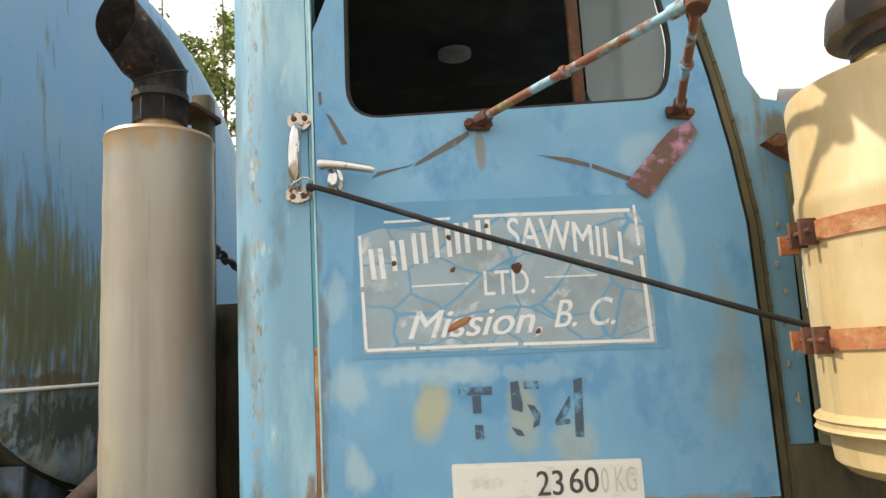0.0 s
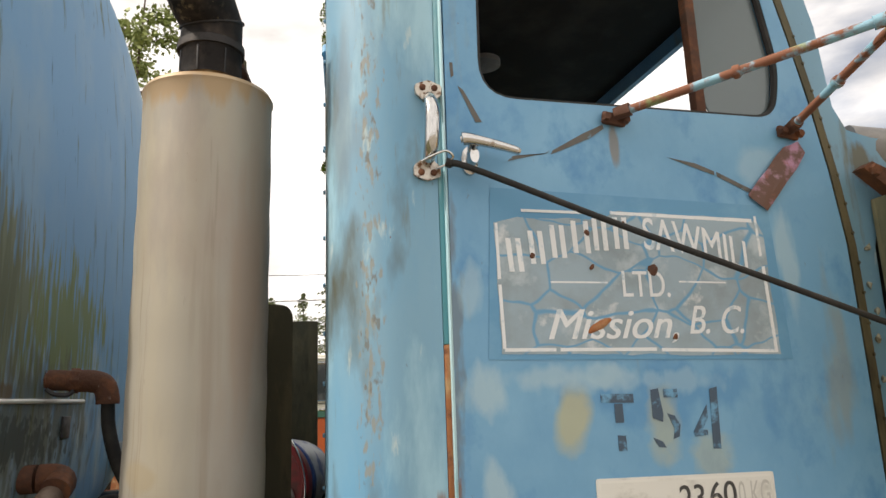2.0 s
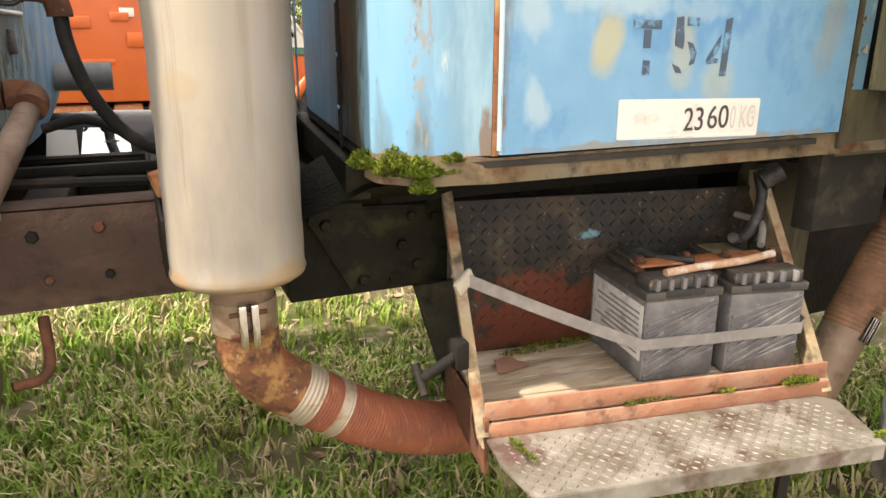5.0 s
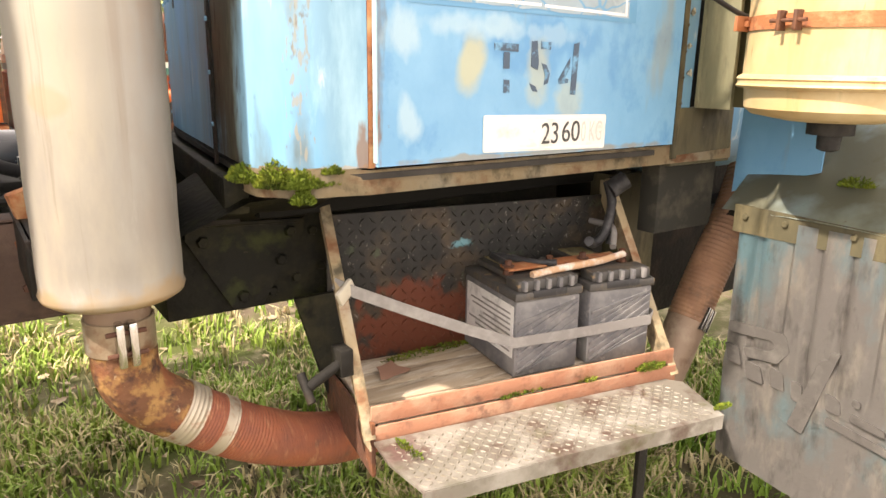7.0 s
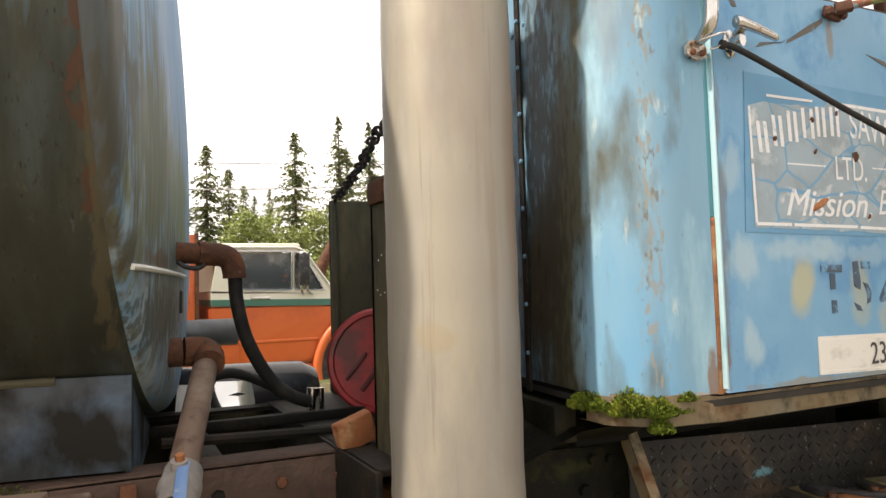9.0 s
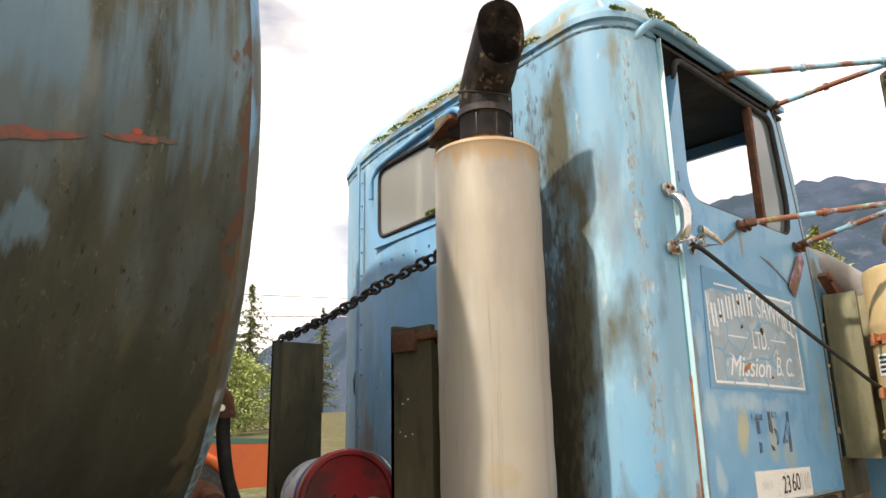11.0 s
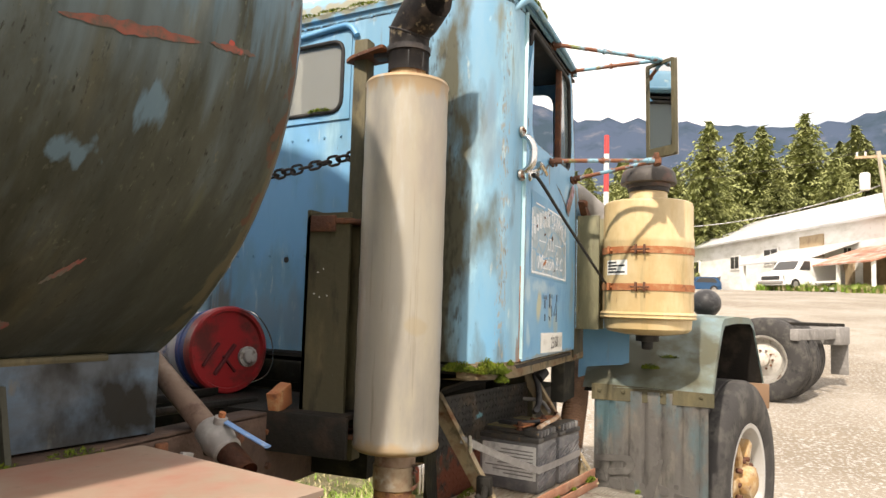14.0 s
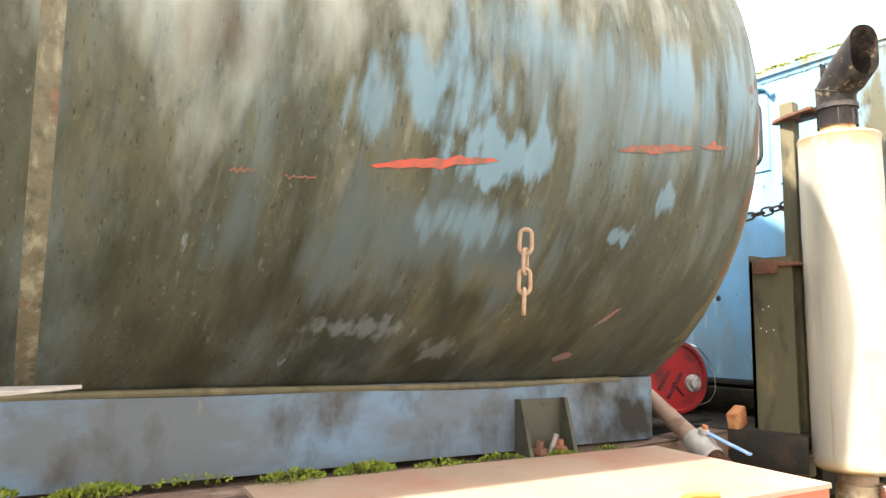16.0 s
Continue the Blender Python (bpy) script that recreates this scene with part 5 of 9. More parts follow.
A0 = radians(125)
sticker = drum_patch(CX, CY, 0.1990, A0, A0 + 0.62, 1.575, 1.640, M_white, "sticker", truck)
for k in range(4):
    drum_patch(CX, CY, 0.1996, A0 + 0.05, A0 + (0.34 if k % 2 else 0.56), 1.583 + k * 0.014, 1.591 + k * 0.014, M_black, "print_bar", sticker, 4)
bm = B()
lathe(bm, [(0.05, 1.316), (0.05, 1.285), (0.026, 1.283), (0.024, 1.252), (0.012, 1.247)], (CX, CY, 0), seg=20)
part("dust_valve", bm, M_rubber, cleaner)
bm = B()
sweep(bm, [(CX + 0.195, CY - 0.06, 1.402), (CX + 0.225, CY - 0.075, 1.400), (CX + 0.25, CY - 0.07, 1.394)], 0.007, 8)
part("ring_bolt", bm, M_rust, cleaner)
# its bracket: olive channel, arm and dark hood side
M_bracket = surface("pale_olive_bracket", (0.15, 0.145, 0.085), 0.7, layers=[((0.26, 0.24, 0.14), (12, 12, 3), 0.48, 0.66), ((0.06, 0.055, 0.035), (16, 16, 5), 0.52, 0.68)], bump=0.15, bump_scale=40)
bm = B()
box(bm, 0.62, 0.762, 1.35, 1.362, 1.33, 1.85, 0.003)
bracket = part("cleaner_bracket", bm, M_bracket, truck, "olive channel bracket behind the air cleaner")
for x in (0.62, 0.748):
    bm = B()
    box(bm, x, x + 0.014, 1.26, 1.351, 1.33, 1.85, 0.003)
    part("flange", bm, M_bracket, bracket)
bm = B()
plate(bm, [(0.575, 1.905), (0.60, 1.92), (0.74, 1.865), (0.74, 1.825), (0.70, 1.815)], (), 0.03, (0, 1.352, 0))
bolt(bm, (0.60, 1.322, 1.90), (0, -1, 0), 0.014, 0.01)
part("cleaner_arm", bm, M_rust, truck)
bm = B()
sweep(bm, smooth_path([(0.66, 1.45, 1.98), (0.78, 1.40, 1.95), (0.86, 1.30, 1.86), (0.84, 1.2, 1.80)], 6), 0.07, 20)
part("intake_elbow", bm, M_grey, truck)
rng = random.Random(4)
M_flake = surface("flaking_pale_sealer", (0.36, 0.36, 0.29), 0.9, layers=[((0.16, 0.14, 0.09), 90, 0.46, 0.58)])
seal = None
for k in range(6):
    z = 1.42 + k * 0.065 + rng.uniform(-0.01, 0.01)
    bm = B()
    n = rng.randint(5, 7)
    c = Vector((0.583 + rng.uniform(0, 0.014), SIDE + 0.012, z))
    rim = [bm.verts.new(c + Vector((rng.uniform(0.003, 0.007) * math.cos(6.283 * j / n), rng.uniform(-0.006, 0.004), rng.uniform(0.004, 0.013) * math.sin(6.283 * j / n)))) for j in range(n)]
    mid, low = bm.verts.new(c + Vector((0, -0.006, 0))), bm.verts.new(c + Vector((0, 0.012, 0)))
    for j in range(n):
        bm.faces.new((rim[j], rim[(j + 1) % n], mid))
        bm.faces.new((rim[(j + 1) % n], rim[j], low))
    part("sealer_flake", bm, M_flake, truck, smooth=False)

# hood and engine side panels
bm = B()
box(bm, 0.64, 2.35, 1.46, 2.55, 1.12, 1.97, 0.16, seg=6)
part("hood", bm, M_blue_dirty, truck)
# dark panel behind the bracket; the gap's shade is in its colour
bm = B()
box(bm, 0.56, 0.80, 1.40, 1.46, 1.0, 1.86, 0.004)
part("cowl_side", bm, surface("engine_bay_shade_colour", (0.03, 0.03, 0.026), 0.85, layers=[((0.07, 0.065, 0.05), 12, 0.5, 0.7)], gloss=0.1), truck)
bm = B()
plate(bm, [(1.16, 1.17), (1.402, 1.085), (1.402, 1.32), (1.16, 1.34)], (), 0.006, (0.84, 0, 0), (0, 1, 0), (0.05, 0, 1))
part("engine_side_panel", bm, M_blue, truck)
bm = B()
box(bm, 0.548, 0.80, SIDE + 0.01, SIDE + 0.05, 1.185, 1.33, 0.004)
part("sill_extension", bm, M_olive, truck)

# front fender: bent sheet, with a rubber mud flap below its rear edge
prof = [(0.79, 0.785, 1.052), (1.00, 0.765, 1.225), (1.17, 0.745, 1.365), (1.22, 0.735, 1.392), (1.45, 0.68, 1.402), (1.72, 0.61, 1.398), (1.80, 0.585, 1.36), (1.95, 0.53, 1.05), (1.98, 0.52, 0.90)]
bm = B()
cols = []
for x, y0, z in prof:
    cols.append([bm.verts.new((x - 0.012 * math.sin(math.pi * k / 6), y0 + (1.36 - y0) * k / 6, z + 0.012 * math.sin(math.pi * k / 6))) for k in range(7)])
for a, b in zip(cols, cols[1:]):
    for k in range(6):
        bm.faces.new((a[k], a[k + 1], b[k + 1], b[k]))
rim = [bm.verts.new((x, y0 - 0.004, z - 0.035)) for x, y0, z in prof]
for k in range(len(prof) - 1):
    bm.faces.new((cols[k][0], cols[k + 1][0], rim[k + 1], rim[k]))
bmesh.ops.solidify(bm, geom=bm.faces[:], thickness=0.004)
M_fender = surface("pale_blue_green_fender", (0.27, 0.35, 0.34), 0.55, layers=[
    ((0.27, 0.29, 0.21), (3, 3, 4), 0.46, 0.66), ((0.30, 0.44, 0.51), (5, 5, 5), 0.54, 0.68), ((0.13, 0.13, 0.09), (12, 12, 12), 0.64, 0.80, 0.9), (RUST, 20, 0.70, 0.74, 0.9)], bump=0.08, bump_scale=15, zones=[((0.13, 0.125, 0.075), (0.88, 1.05, 1.15), (0.30, 0.8, 0.34), (6, 6, 6), 0.9, 0.5)])
fender = part("fender", bm, M_fender, truck, "mossy pale blue-green front fender")
# near-black sheet added just inside the fender
bm = B()
cols = []
for x, y0, z in prof:
    cx, cz = x + 0.018 * (1 if x < 1.5 else -1) * abs(x - 1.5) / 0.7, z - 0.018
    cols.append([bm.verts.new((cx, y0 + 0.006 + (1.35 - y0) * k / 6, cz)) for k in range(7)])
for a, b in zip(cols, cols[1:]):
    for k in range(6):
        bm.faces.new((a[k], a[k + 1], b[k + 1], b[k]))
part("mud_liner", bm, surface("near_black_liner", (0.018, 0.016, 0.014), 0.95, layers=[((0.04, 0.033, 0.026), 9, 0.5, 0.7)], bump=0.5, bump_scale=30, gloss=0.1), fender, "near-black underside of the fender")
bm = B()
plate(bm, [(0.775, 1.0), (1.315, 1.0), (1.315, 1.075), (0.775, 1.062)], (), 0.006, (0.782, 0, 0), (0, 1, 0), (0, 0, 1))
for y in (0.83, 1.0, 1.17, 1.28):
    bolt(bm, (0.782, y, 1.045), (-1, 0, 0), 0.009, 0.008)
part("fender_lip", bm, M_olive, fender)
bm = B()
ny, nz = 54, 24
grid = []
for j in range(nz + 1):
    z = 1.05 - (0.72) * j / nz
    rowv = []
    for i in range(ny + 1):
        y = 0.80 + 0.505 * i / ny
        f = (i / ny * 6.5) % 1.0
        groove = -0.012 * math.exp(-((f - 0.5) / 0.10) ** 2) * (1 if j < 14 else 0.25)
        rowv.append(bm.verts.new((0.79 - groove + 0.02 * (j / nz) ** 2 - 0.01 * math.sin(i / ny * 3.1), y, z - 0.05 * (1 - i / ny) * (j / nz))))
    grid.append(rowv)
for j in range(nz):
    for i in range(ny):
        bm.faces.new((grid[j][i], grid[j][i + 1], grid[j + 1][i + 1], grid[j + 1][i]))
bmesh.ops.solidify(bm, geom=bm.faces[:], thickness=0.006)
M_flap = surface("grimy_grey_mud_flap", (0.19, 0.18, 0.17), 0.42, layers=[
    ((0.14, 0.24, 0.27), (3, 3, 1.6), 0.52, 0.66), ((0.27, 0.25, 0.22), (20, 20, 7), 0.52, 0.68), ((0.07, 0.065, 0.06), (14, 14, 5), 0.54, 0.70), ((0.30, 0.26, 0.07), 16, 0.71, 0.76)], bump=0.25, bump_scale=45)
flap = part("mud_flap", bm, M_flap, truck, "ribbed grey mud flap with a raised emblem, splashed with mud")
# the emblem as plain raised shapes
bm = B()
for shape in ([(1.292, 0.748), (1.130, 0.756), (1.112, 0.712), (1.140, 0.670), (1.232, 0.660), (1.240, 0.686), (1.172, 0.694), (1.150, 0.712), (1.166, 0.728), (1.292, 0.716)],
              [(1.296, 0.682), (1.256, 0.678), (1.240, 0.628), (1.282, 0.632)], [(1.232, 0.646), (1.186, 0.642), (1.172, 0.596), (1.222, 0.600)],
              [(1.160, 0.652), (1.122, 0.648), (1.112, 0.598), (1.152, 0.602)], [(1.098, 0.640), (1.070, 0.636), (1.062, 0.585), (1.092, 0.588)],
              [(0.988, 0.752), (1.026, 0.746), (1.094, 0.516), (1.052, 0.504)], [(1.010, 0.640), (0.972, 0.632), (0.966, 0.592), (1.004, 0.596)],
              [(0.945, 0.650), (0.925, 0.646), (0.925, 0.628), (0.945, 0.632)], [(0.945, 0.612), (0.862, 0.596), (0.862, 0.580), (0.945, 0.590)],
              [(1.0, 0.578), (0.838, 0.552), (0.838, 0.534), (1.0, 0.556)]):
    mid = sum(z for y, z in shape) / len(shape)
    plate(bm, rounded(shape, 0.007, 3), (), 0.006, (0.779 + 0.012 * (1.05 - mid), 0, 0), (0, 1, 0), (0, 0, 1))
part("emblem", bm, surface("dark_rubber_relief", (0.085, 0.08, 0.075), 0.75, layers=[((0.12, 0.115, 0.105), 18, 0.5, 0.68), ((0.05, 0.047, 0.044), 14, 0.54, 0.7)], bump=0.2, bump_scale=45, gloss=0.12), flap)
bm = B()
box(bm, 1.90, 1.93, 0.50, 0.78, 0.88, 1.02, 0.004)
part("fender_stay", bm, surface("brown_rubber_skirt", (0.20, 0.12, 0.07), 0.8, layers=[((0.30, 0.21, 0.14), 8, 0.5, 0.68)]), truck)

# front wheel, steered outwards
wm = pose(1.60, 0.74, 0.53, 0, 0, -17) @ pose(0, 0, 0, 90, 0, 0)


def turned(b, m):
    bmesh.ops.transform(b, matrix=m, verts=b.verts[:])
    return b


def tyre_mesh(R=0.53, r=0.285, w=0.14):
    b = B()
    lathe(b, [(r, -w * 0.80), (r + 0.02, -w * 0.92), (r + 0.09, -w * 1.03), (R - 0.05, -w * 0.98), (R - 0.012, -w * 0.80), (R, -w * 0.62), (R, -w * 0.36), (R - 0.012, -w * 0.33), (R - 0.012, -w * 0.27), (R, -w * 0.24), (R, w * 0.24), (R - 0.012, w * 0.27), (R - 0.012, w * 0.33), (R, w * 0.36), (R, w * 0.62), (R - 0.012, w * 0.80), (R - 0.05, w * 0.98), (r + 0.09, w * 1.03), (r + 0.02, w * 0.92), (r, w * 0.80)], seg=72, close=False)
    return b


M_tyre = surface("grey_worn_tyre", (0.045, 0.043, 0.042), 0.8, layers=[((0.10, 0.095, 0.085), 8, 0.48, 0.7), ((0.025, 0.025, 0.025), 18, 0.55, 0.7)], bump=0.15, bump_scale=60, gloss=0.25)
M_rim = surface("white_wheel_rim", (0.74, 0.73, 0.70), 0.5, layers=[((0.50, 0.42, 0.30), 12, 0.60, 0.74), (RUST, 22, 0.70, 0.76)])
M_hub = surface("muddy_yellow_hub", (0.38, 0.23, 0.09), 0.75, layers=[((0.52, 0.42, 0.28), 12, 0.48, 0.64), ((0.18, 0.08, 0.04), 16, 0.54, 0.7)], bump=0.3, bump_scale=50)


def wheel_parts(name, m, parent, rim_mat, hub_mat, spokes=True):
    w = part(name, turned(tyre_mesh(), m), M_tyre, parent)
    b = B()
    lathe(b, [(0.308, 0.118), (0.303, 0.132), (0.28, 0.128), (0.266, 0.10), (0.25, 0.06), (0.205, 0.04)], seg=64, close=False)
    bmesh.ops.solidify(b, geom=b.faces[:], thickness=0.004)
    part("rim", turned(b, m), rim_mat, w)
    b = B()
    lathe(b, [(0.212, 0.034), (0.20, 0.046), (0.15, 0.06), (0.12, 0.09), (0.085, 0.10), (0.08, 0.15), (0.05, 0.165), (0.01, 0.168)], seg=48)
    if spokes:
        for k in range(6):
            box(b, 0.09, 0.225, -0.035, 0.035, 0.05, 0.11, 0.012, Matrix.Rotation(k * math.pi / 3, 4, "Z"))
    part("hub", turned(b, m), hub_mat, w)
    for k in range(10):
        b = B()
        a = 2 * math.pi * k / 10
        bolt(b, (0.115 * math.cos(a), 0.115 * math.sin(a), 0.092), (0, 0, 1), 0.014, 0.03)
        part("wheel_nut", turned(b, m), M_rust, w)
    return w


wheel_parts("front_wheel", wm, truck, M_rim, M_hub)
wheel_parts("rear_wheel", pose(-2.95, 2.0, 0.53, 90, 0, 0), truck, M_rim, M_hub, False)
wheel_parts("rear_wheel", pose(-4.3, 2.0, 0.53, 90, 0, 0), truck, M_rim, M_hub, False)
bm = B()
lathe(bm, [(0.01, -0.075), (0.04, -0.065), (0.07, -0.03), (0.082, 0.02), (0.084, 0.045), (0.07, 0.05)], (1.79, 0.838, 1.475), (1, 0, 0), 32)
rod(bm, (1.79, 0.838, 1.38), (1.79, 0.838, 1.41), 0.012, 10)
part("headlamp", bm, M_black, truck, "black round headlamp shell on the fender")

# door mirror
MU, MV = Vector((0.62, 0.785, 0)).normalized(), Vector((0.06, 0.02, 1)).normalized()
bm = B()
MO = Vector((0.30, 0.915, 2.054))
loop = [(-0.004, -0.004), (0.150, -0.004), (0.150, 0.402), (-0.004, 0.402)]
hole = [(0.012, 0.035), (0.134, 0.035), (0.134, 0.388), (0.012, 0.388)]
plate(bm, rounded(loop, 0.012, 4), [rounded(hole, 0.008, 4)], 0.018, MO, MU, MV)
mirror = part("door_mirror", bm, M_olive, truck, "tall west-coast mirror in a weathered olive frame")
bm = B()
plate(bm, hole, (), 0.003, MO + MU.cross(MV) * 0.004, MU, MV)
part("mirror_glass", bm, M_mirror, mirror)
bm = B()
plate(bm, loop, (), 0.004, MO + MU.cross(MV) * 0.017, MU, MV)
part("mirror_back", bm, M_grey, mirror)
M_arm = surface("blue_arm_over_rust", (0.20, 0.38, 0.48), 0.55, layers=[((0.20, 0.08, 0.045), (12, 12, 12), 0.47, 0.53, 0.85), ((0.20, 0.24, 0.10), 12, 0.60, 0.68)], bump=0.1, bump_scale=90)
foot = MO + MU * 0.075 + Vector((0, 0.012, -0.02))
head = MO + MV * 0.405 + MU * 0.06
ends = [((0.026, 1.335, 1.985), foot), ((0.423, 1.338, 1.985), foot), ((0.06, 1.355, 2.46), head), ((0.405, 1.36, 2.462), head)]
for a, b in ends:
    a, b = Vector(a), Vector(b)
    bm = B()
    rod(bm, a, b, 0.0082, 14)
    lathe(bm, [(0.0115, 0), (0.0125, 0.004), (0.0115, 0.012)], a + (b - a) * 0.45, b - a, 12)
    lathe(bm, [(0.012, 0), (0.012, 0.03)], a + (b - a) * 0.90, b - a, 12)
    arm = part("mirror_arm", bm, M_arm, truck, "blue tube arm with rust showing through")
    bm = B()
    box(bm, -0.024, 0.024, -0.002, 0.010, -0.013, 0.013, 0.005, pose(a.x, a.y + 0.004, a.z - 0.006, 0, 8, 0))
    for s in (-0.02, 0.02):
        bolt(bm, (a.x + s, a.y, a.z - 0.008 - 0.1 * s), (0, -1, 0), 0.009, 0.009)
    rod(bm, a, a + (b - a).normalized() * 0.03, 0.013, 10)
    part("arm_bracket", wavy(bm, 0.002, 60), M_rust, arm, "rusty bolted bracket")
bm = B()
lathe(bm, [(0.016, -0.02), (0.02, 0.0), (0.016, 0.02)], foot, (0.3, 0.2, 1), 10)
box(bm, foot.x - 0.02, foot.x + 0.03, foot.y - 0.01, foot.y + 0.01, foot.z + 0.005, foot.z + 0.03, 0.003)
part("mirror_foot", bm, M_rust, truck)

# door furniture
YD = SIDE - 0.0008
bm = B()
handle = smooth_path([(-0.334, 1.358, 2.000), (-0.334, 1.338, 1.990), (-0.335, 1.322, 1.962), (-0.336, 1.319, 1.93), (-0.337, 1.324, 1.90), (-0.338, 1.340, 1.882), (-0.338, 1.358, 1.874)], 6)
sweep(bm, handle, lambda t: 0.0075 + 0.006 * math.sin(math.pi * t) ** 0.8, 14)
grab = part("grab_handle", bm, M_chrome, truck, "bowed chrome grab handle")
M_pitted = surface("rust_pitted_chrome", (0.50, 0.46, 0.40), 0.3, 0.9, layers=[((0.20, 0.11, 0.06), 60, 0.50, 0.62, 0.8), (RUST, 90, 0.58, 0.66, 0.9)])
for x, z in ((-0.332, 2.016), (-0.338, 1.860)):
    bm = B()
    shape = [(-0.024, -0.010), (-0.010, -0.022), (0.010, -0.022), (0.024, -0.010), (0.024, 0.008), (0.0, 0.017), (-0.024, 0.008)]
    plate(bm, rounded(shape if z > 1.9 else [(a, -c) for a, c in reversed(shape)], 0.004, 3), (), 0.008, (x, 1.362, z))
    base = part("handle_base", bm, M_pitted, grab, "rust-pitted handle plate")
    for s in (-0.011, 0.011):
        b2 = B()
        lathe(b2, [(0.0062, 0), (0.0058, 0.003), (0.003, 0.0045)], (x + s, 1.354, z + (0.002 if z > 1.9 else -0.002)), (0, -1, 0), 10)
        part("screw", b2, M_rust, grab)
bm = B()
lathe(bm, [(0.022, 0), (0.021, 0.006), (0.013, 0.011), (0.011, 0.035)], (-0.262, SIDE + 0.001, 1.882), (0, -1, 0.0), 20)
bmesh.ops.scale(bm, vec=(0.75, 1, 1.25), space=Matrix.Translation((0.262, -SIDE, -1.882)), verts=bm.verts[:])
latch = part("door_latch", bm, M_chrome, truck, "chrome turn handle on the door")
bm = B()
sweep(bm, smooth_path([(-0.288, 1.313, 1.907), (-0.280, 1.311, 1.908), (-0.262, 1.310, 1.906), (-0.23, 1.310, 1.901), (-0.19, 1.311, 1.893), (-0.182, 1.313, 1.891)], 4), lambda t: 0.0125 - 0.0065 * t if 0.08 < t < 0.97 else 0.0065, 14)
rod(bm, (-0.262, 1.340, 1.886), (-0.264, 1.312, 1.905), 0.009, 12)
part("lever", bm, M_chrome, latch)
bm = B()
box(bm, -0.317, -0.3035, SIDE + 0.010, SIDE + 0.05, 1.24, 1.56, 0.002)
wavy(bm, 0.001, 40)
part("rusty_jamb", bm, M_band, truck, "orange-rusted lower door jamb")
bm = B()
box(bm, -0.317, -0.3035, SIDE + 0.012, SIDE + 0.05, 1.56, 2.45, 0.002)
part("door_jamb", bm, surface("turquoise_jamb_paint", (0.08, 0.30, 0.36), 0.4, layers=[((0.30, 0.48, 0.52), (20, 20, 3), 0.5, 0.66)]), truck)
bm = B()
box(bm, -0.3075, -0.3035, SIDE - 0.0005, SIDE + 0.03, 1.25, 2.44, 0.001)
part("door_edge", bm, surface("bright_door_edge", (0.40, 0.60, 0.66), 0.35, layers=[((0.12, 0.34, 0.44), (20, 20, 5), 0.52, 0.68), (RUST, (30, 30, 9), 0.66, 0.7)]), door)


# writing on the door
def text_mesh(body, size, shear=0.0, bold=0.0):
    cu = bpy.data.curves.new("writing", "FONT")
    cu.body, cu.size, cu.extrude, cu.shear = body, size, 0.0, shear
    ob = new("writing", cu)
    bpy.context.view_layer.update()
    me = bpy.data.meshes.new_from_object(ob.evaluated_get(bpy.context.evaluated_depsgraph_get()))
    bpy.data.objects.remove(ob)
    b = B()
    b.from_mesh(me)
    bpy.data.meshes.remove(me)
    xs = [v.co.x for v in b.verts]
    b.verts.index_update()
    return b, min(xs), max(xs)


def lettering(name, body, x0, x1, z0, height, mat, parent, y, shear=0.0, bold=0.0, arch=None, label=""):
    """Flat letters on the door between x0 and x1, standing at z0 (or on the curve arch(x))."""
    b, a, c = text_mesh(body, 1.0, shear, bold)
    zs = [v.co.y for v in b.verts]
    lo, hi = 0.0, max(zs)
    first = b.verts[:]
    for k in (1, 2) if bold else ():
        g = bmesh.ops.duplicate(b, geom=b.verts[:len(first)] + [f for f in b.faces if all(v.index < len(first) and v.index >= 0 for v in f.verts)])
        for v in (q for q in g["geom"] if isinstance(q, bmesh.types.BMVert)):
            v.co.x += (bold if k == 1 else -bold) * 0.9
            v.co.z += 0.00012 * k
    for v in b.verts:
        x = x0 + (v.co.x - a) / (c - a) * (x1 - x0)
        z = (z0 if arch is None else arch(x)) + (v.co.y - lo) / (hi - lo) * height
        v.co = Vector((x, y - 0.0004 - v.co.z, z))
    # every letter is a part of its own: islands that stand over one another belong together
    left, groups = set(b.verts), []
    while left:
        seed = left.pop()
        isle, todo = [seed], [seed]
        while todo:
            for e in todo.pop().link_edges:
                for v in e.verts:
                    if v in left:
                        left.discard(v)
                        isle.append(v)
                        todo.append(v)
        lo_x, hi_x = min(v.co.x for v in isle), max(v.co.x for v in isle)
        groups.append([lo_x, hi_x, isle])
    groups.sort(key=lambda g: g[0])
    letters = []
    for g in groups:
        if letters and min(g[1], letters[-1][1]) - max(g[0], letters[-1][0]) > 0.45 * min(g[1] - g[0], letters[-1][1] - letters[-1][0]):
            letters[-1][1] = max(letters[-1][1], g[1])
            letters[-1][2] += g[2]
        else:
            letters.append(g)
    for lo_x, hi_x, verts in letters:
        one, index = B(), {}
        for v in verts:
            index[v] = one.verts.new(v.co)
        for f in {f for v in verts for f in v.link_faces}:
            one.faces.new([index[v] for v in f.verts])
        part(name, one, mat, parent, label, smooth=False)
    b.free()


def sheet(name, pts, mat, parent, y, thick=0.0006, label=""):
    b = B()
    plate(b, pts, (), thick, (0, y, 0))
    return part(name, b, mat, parent, label, smooth=False)


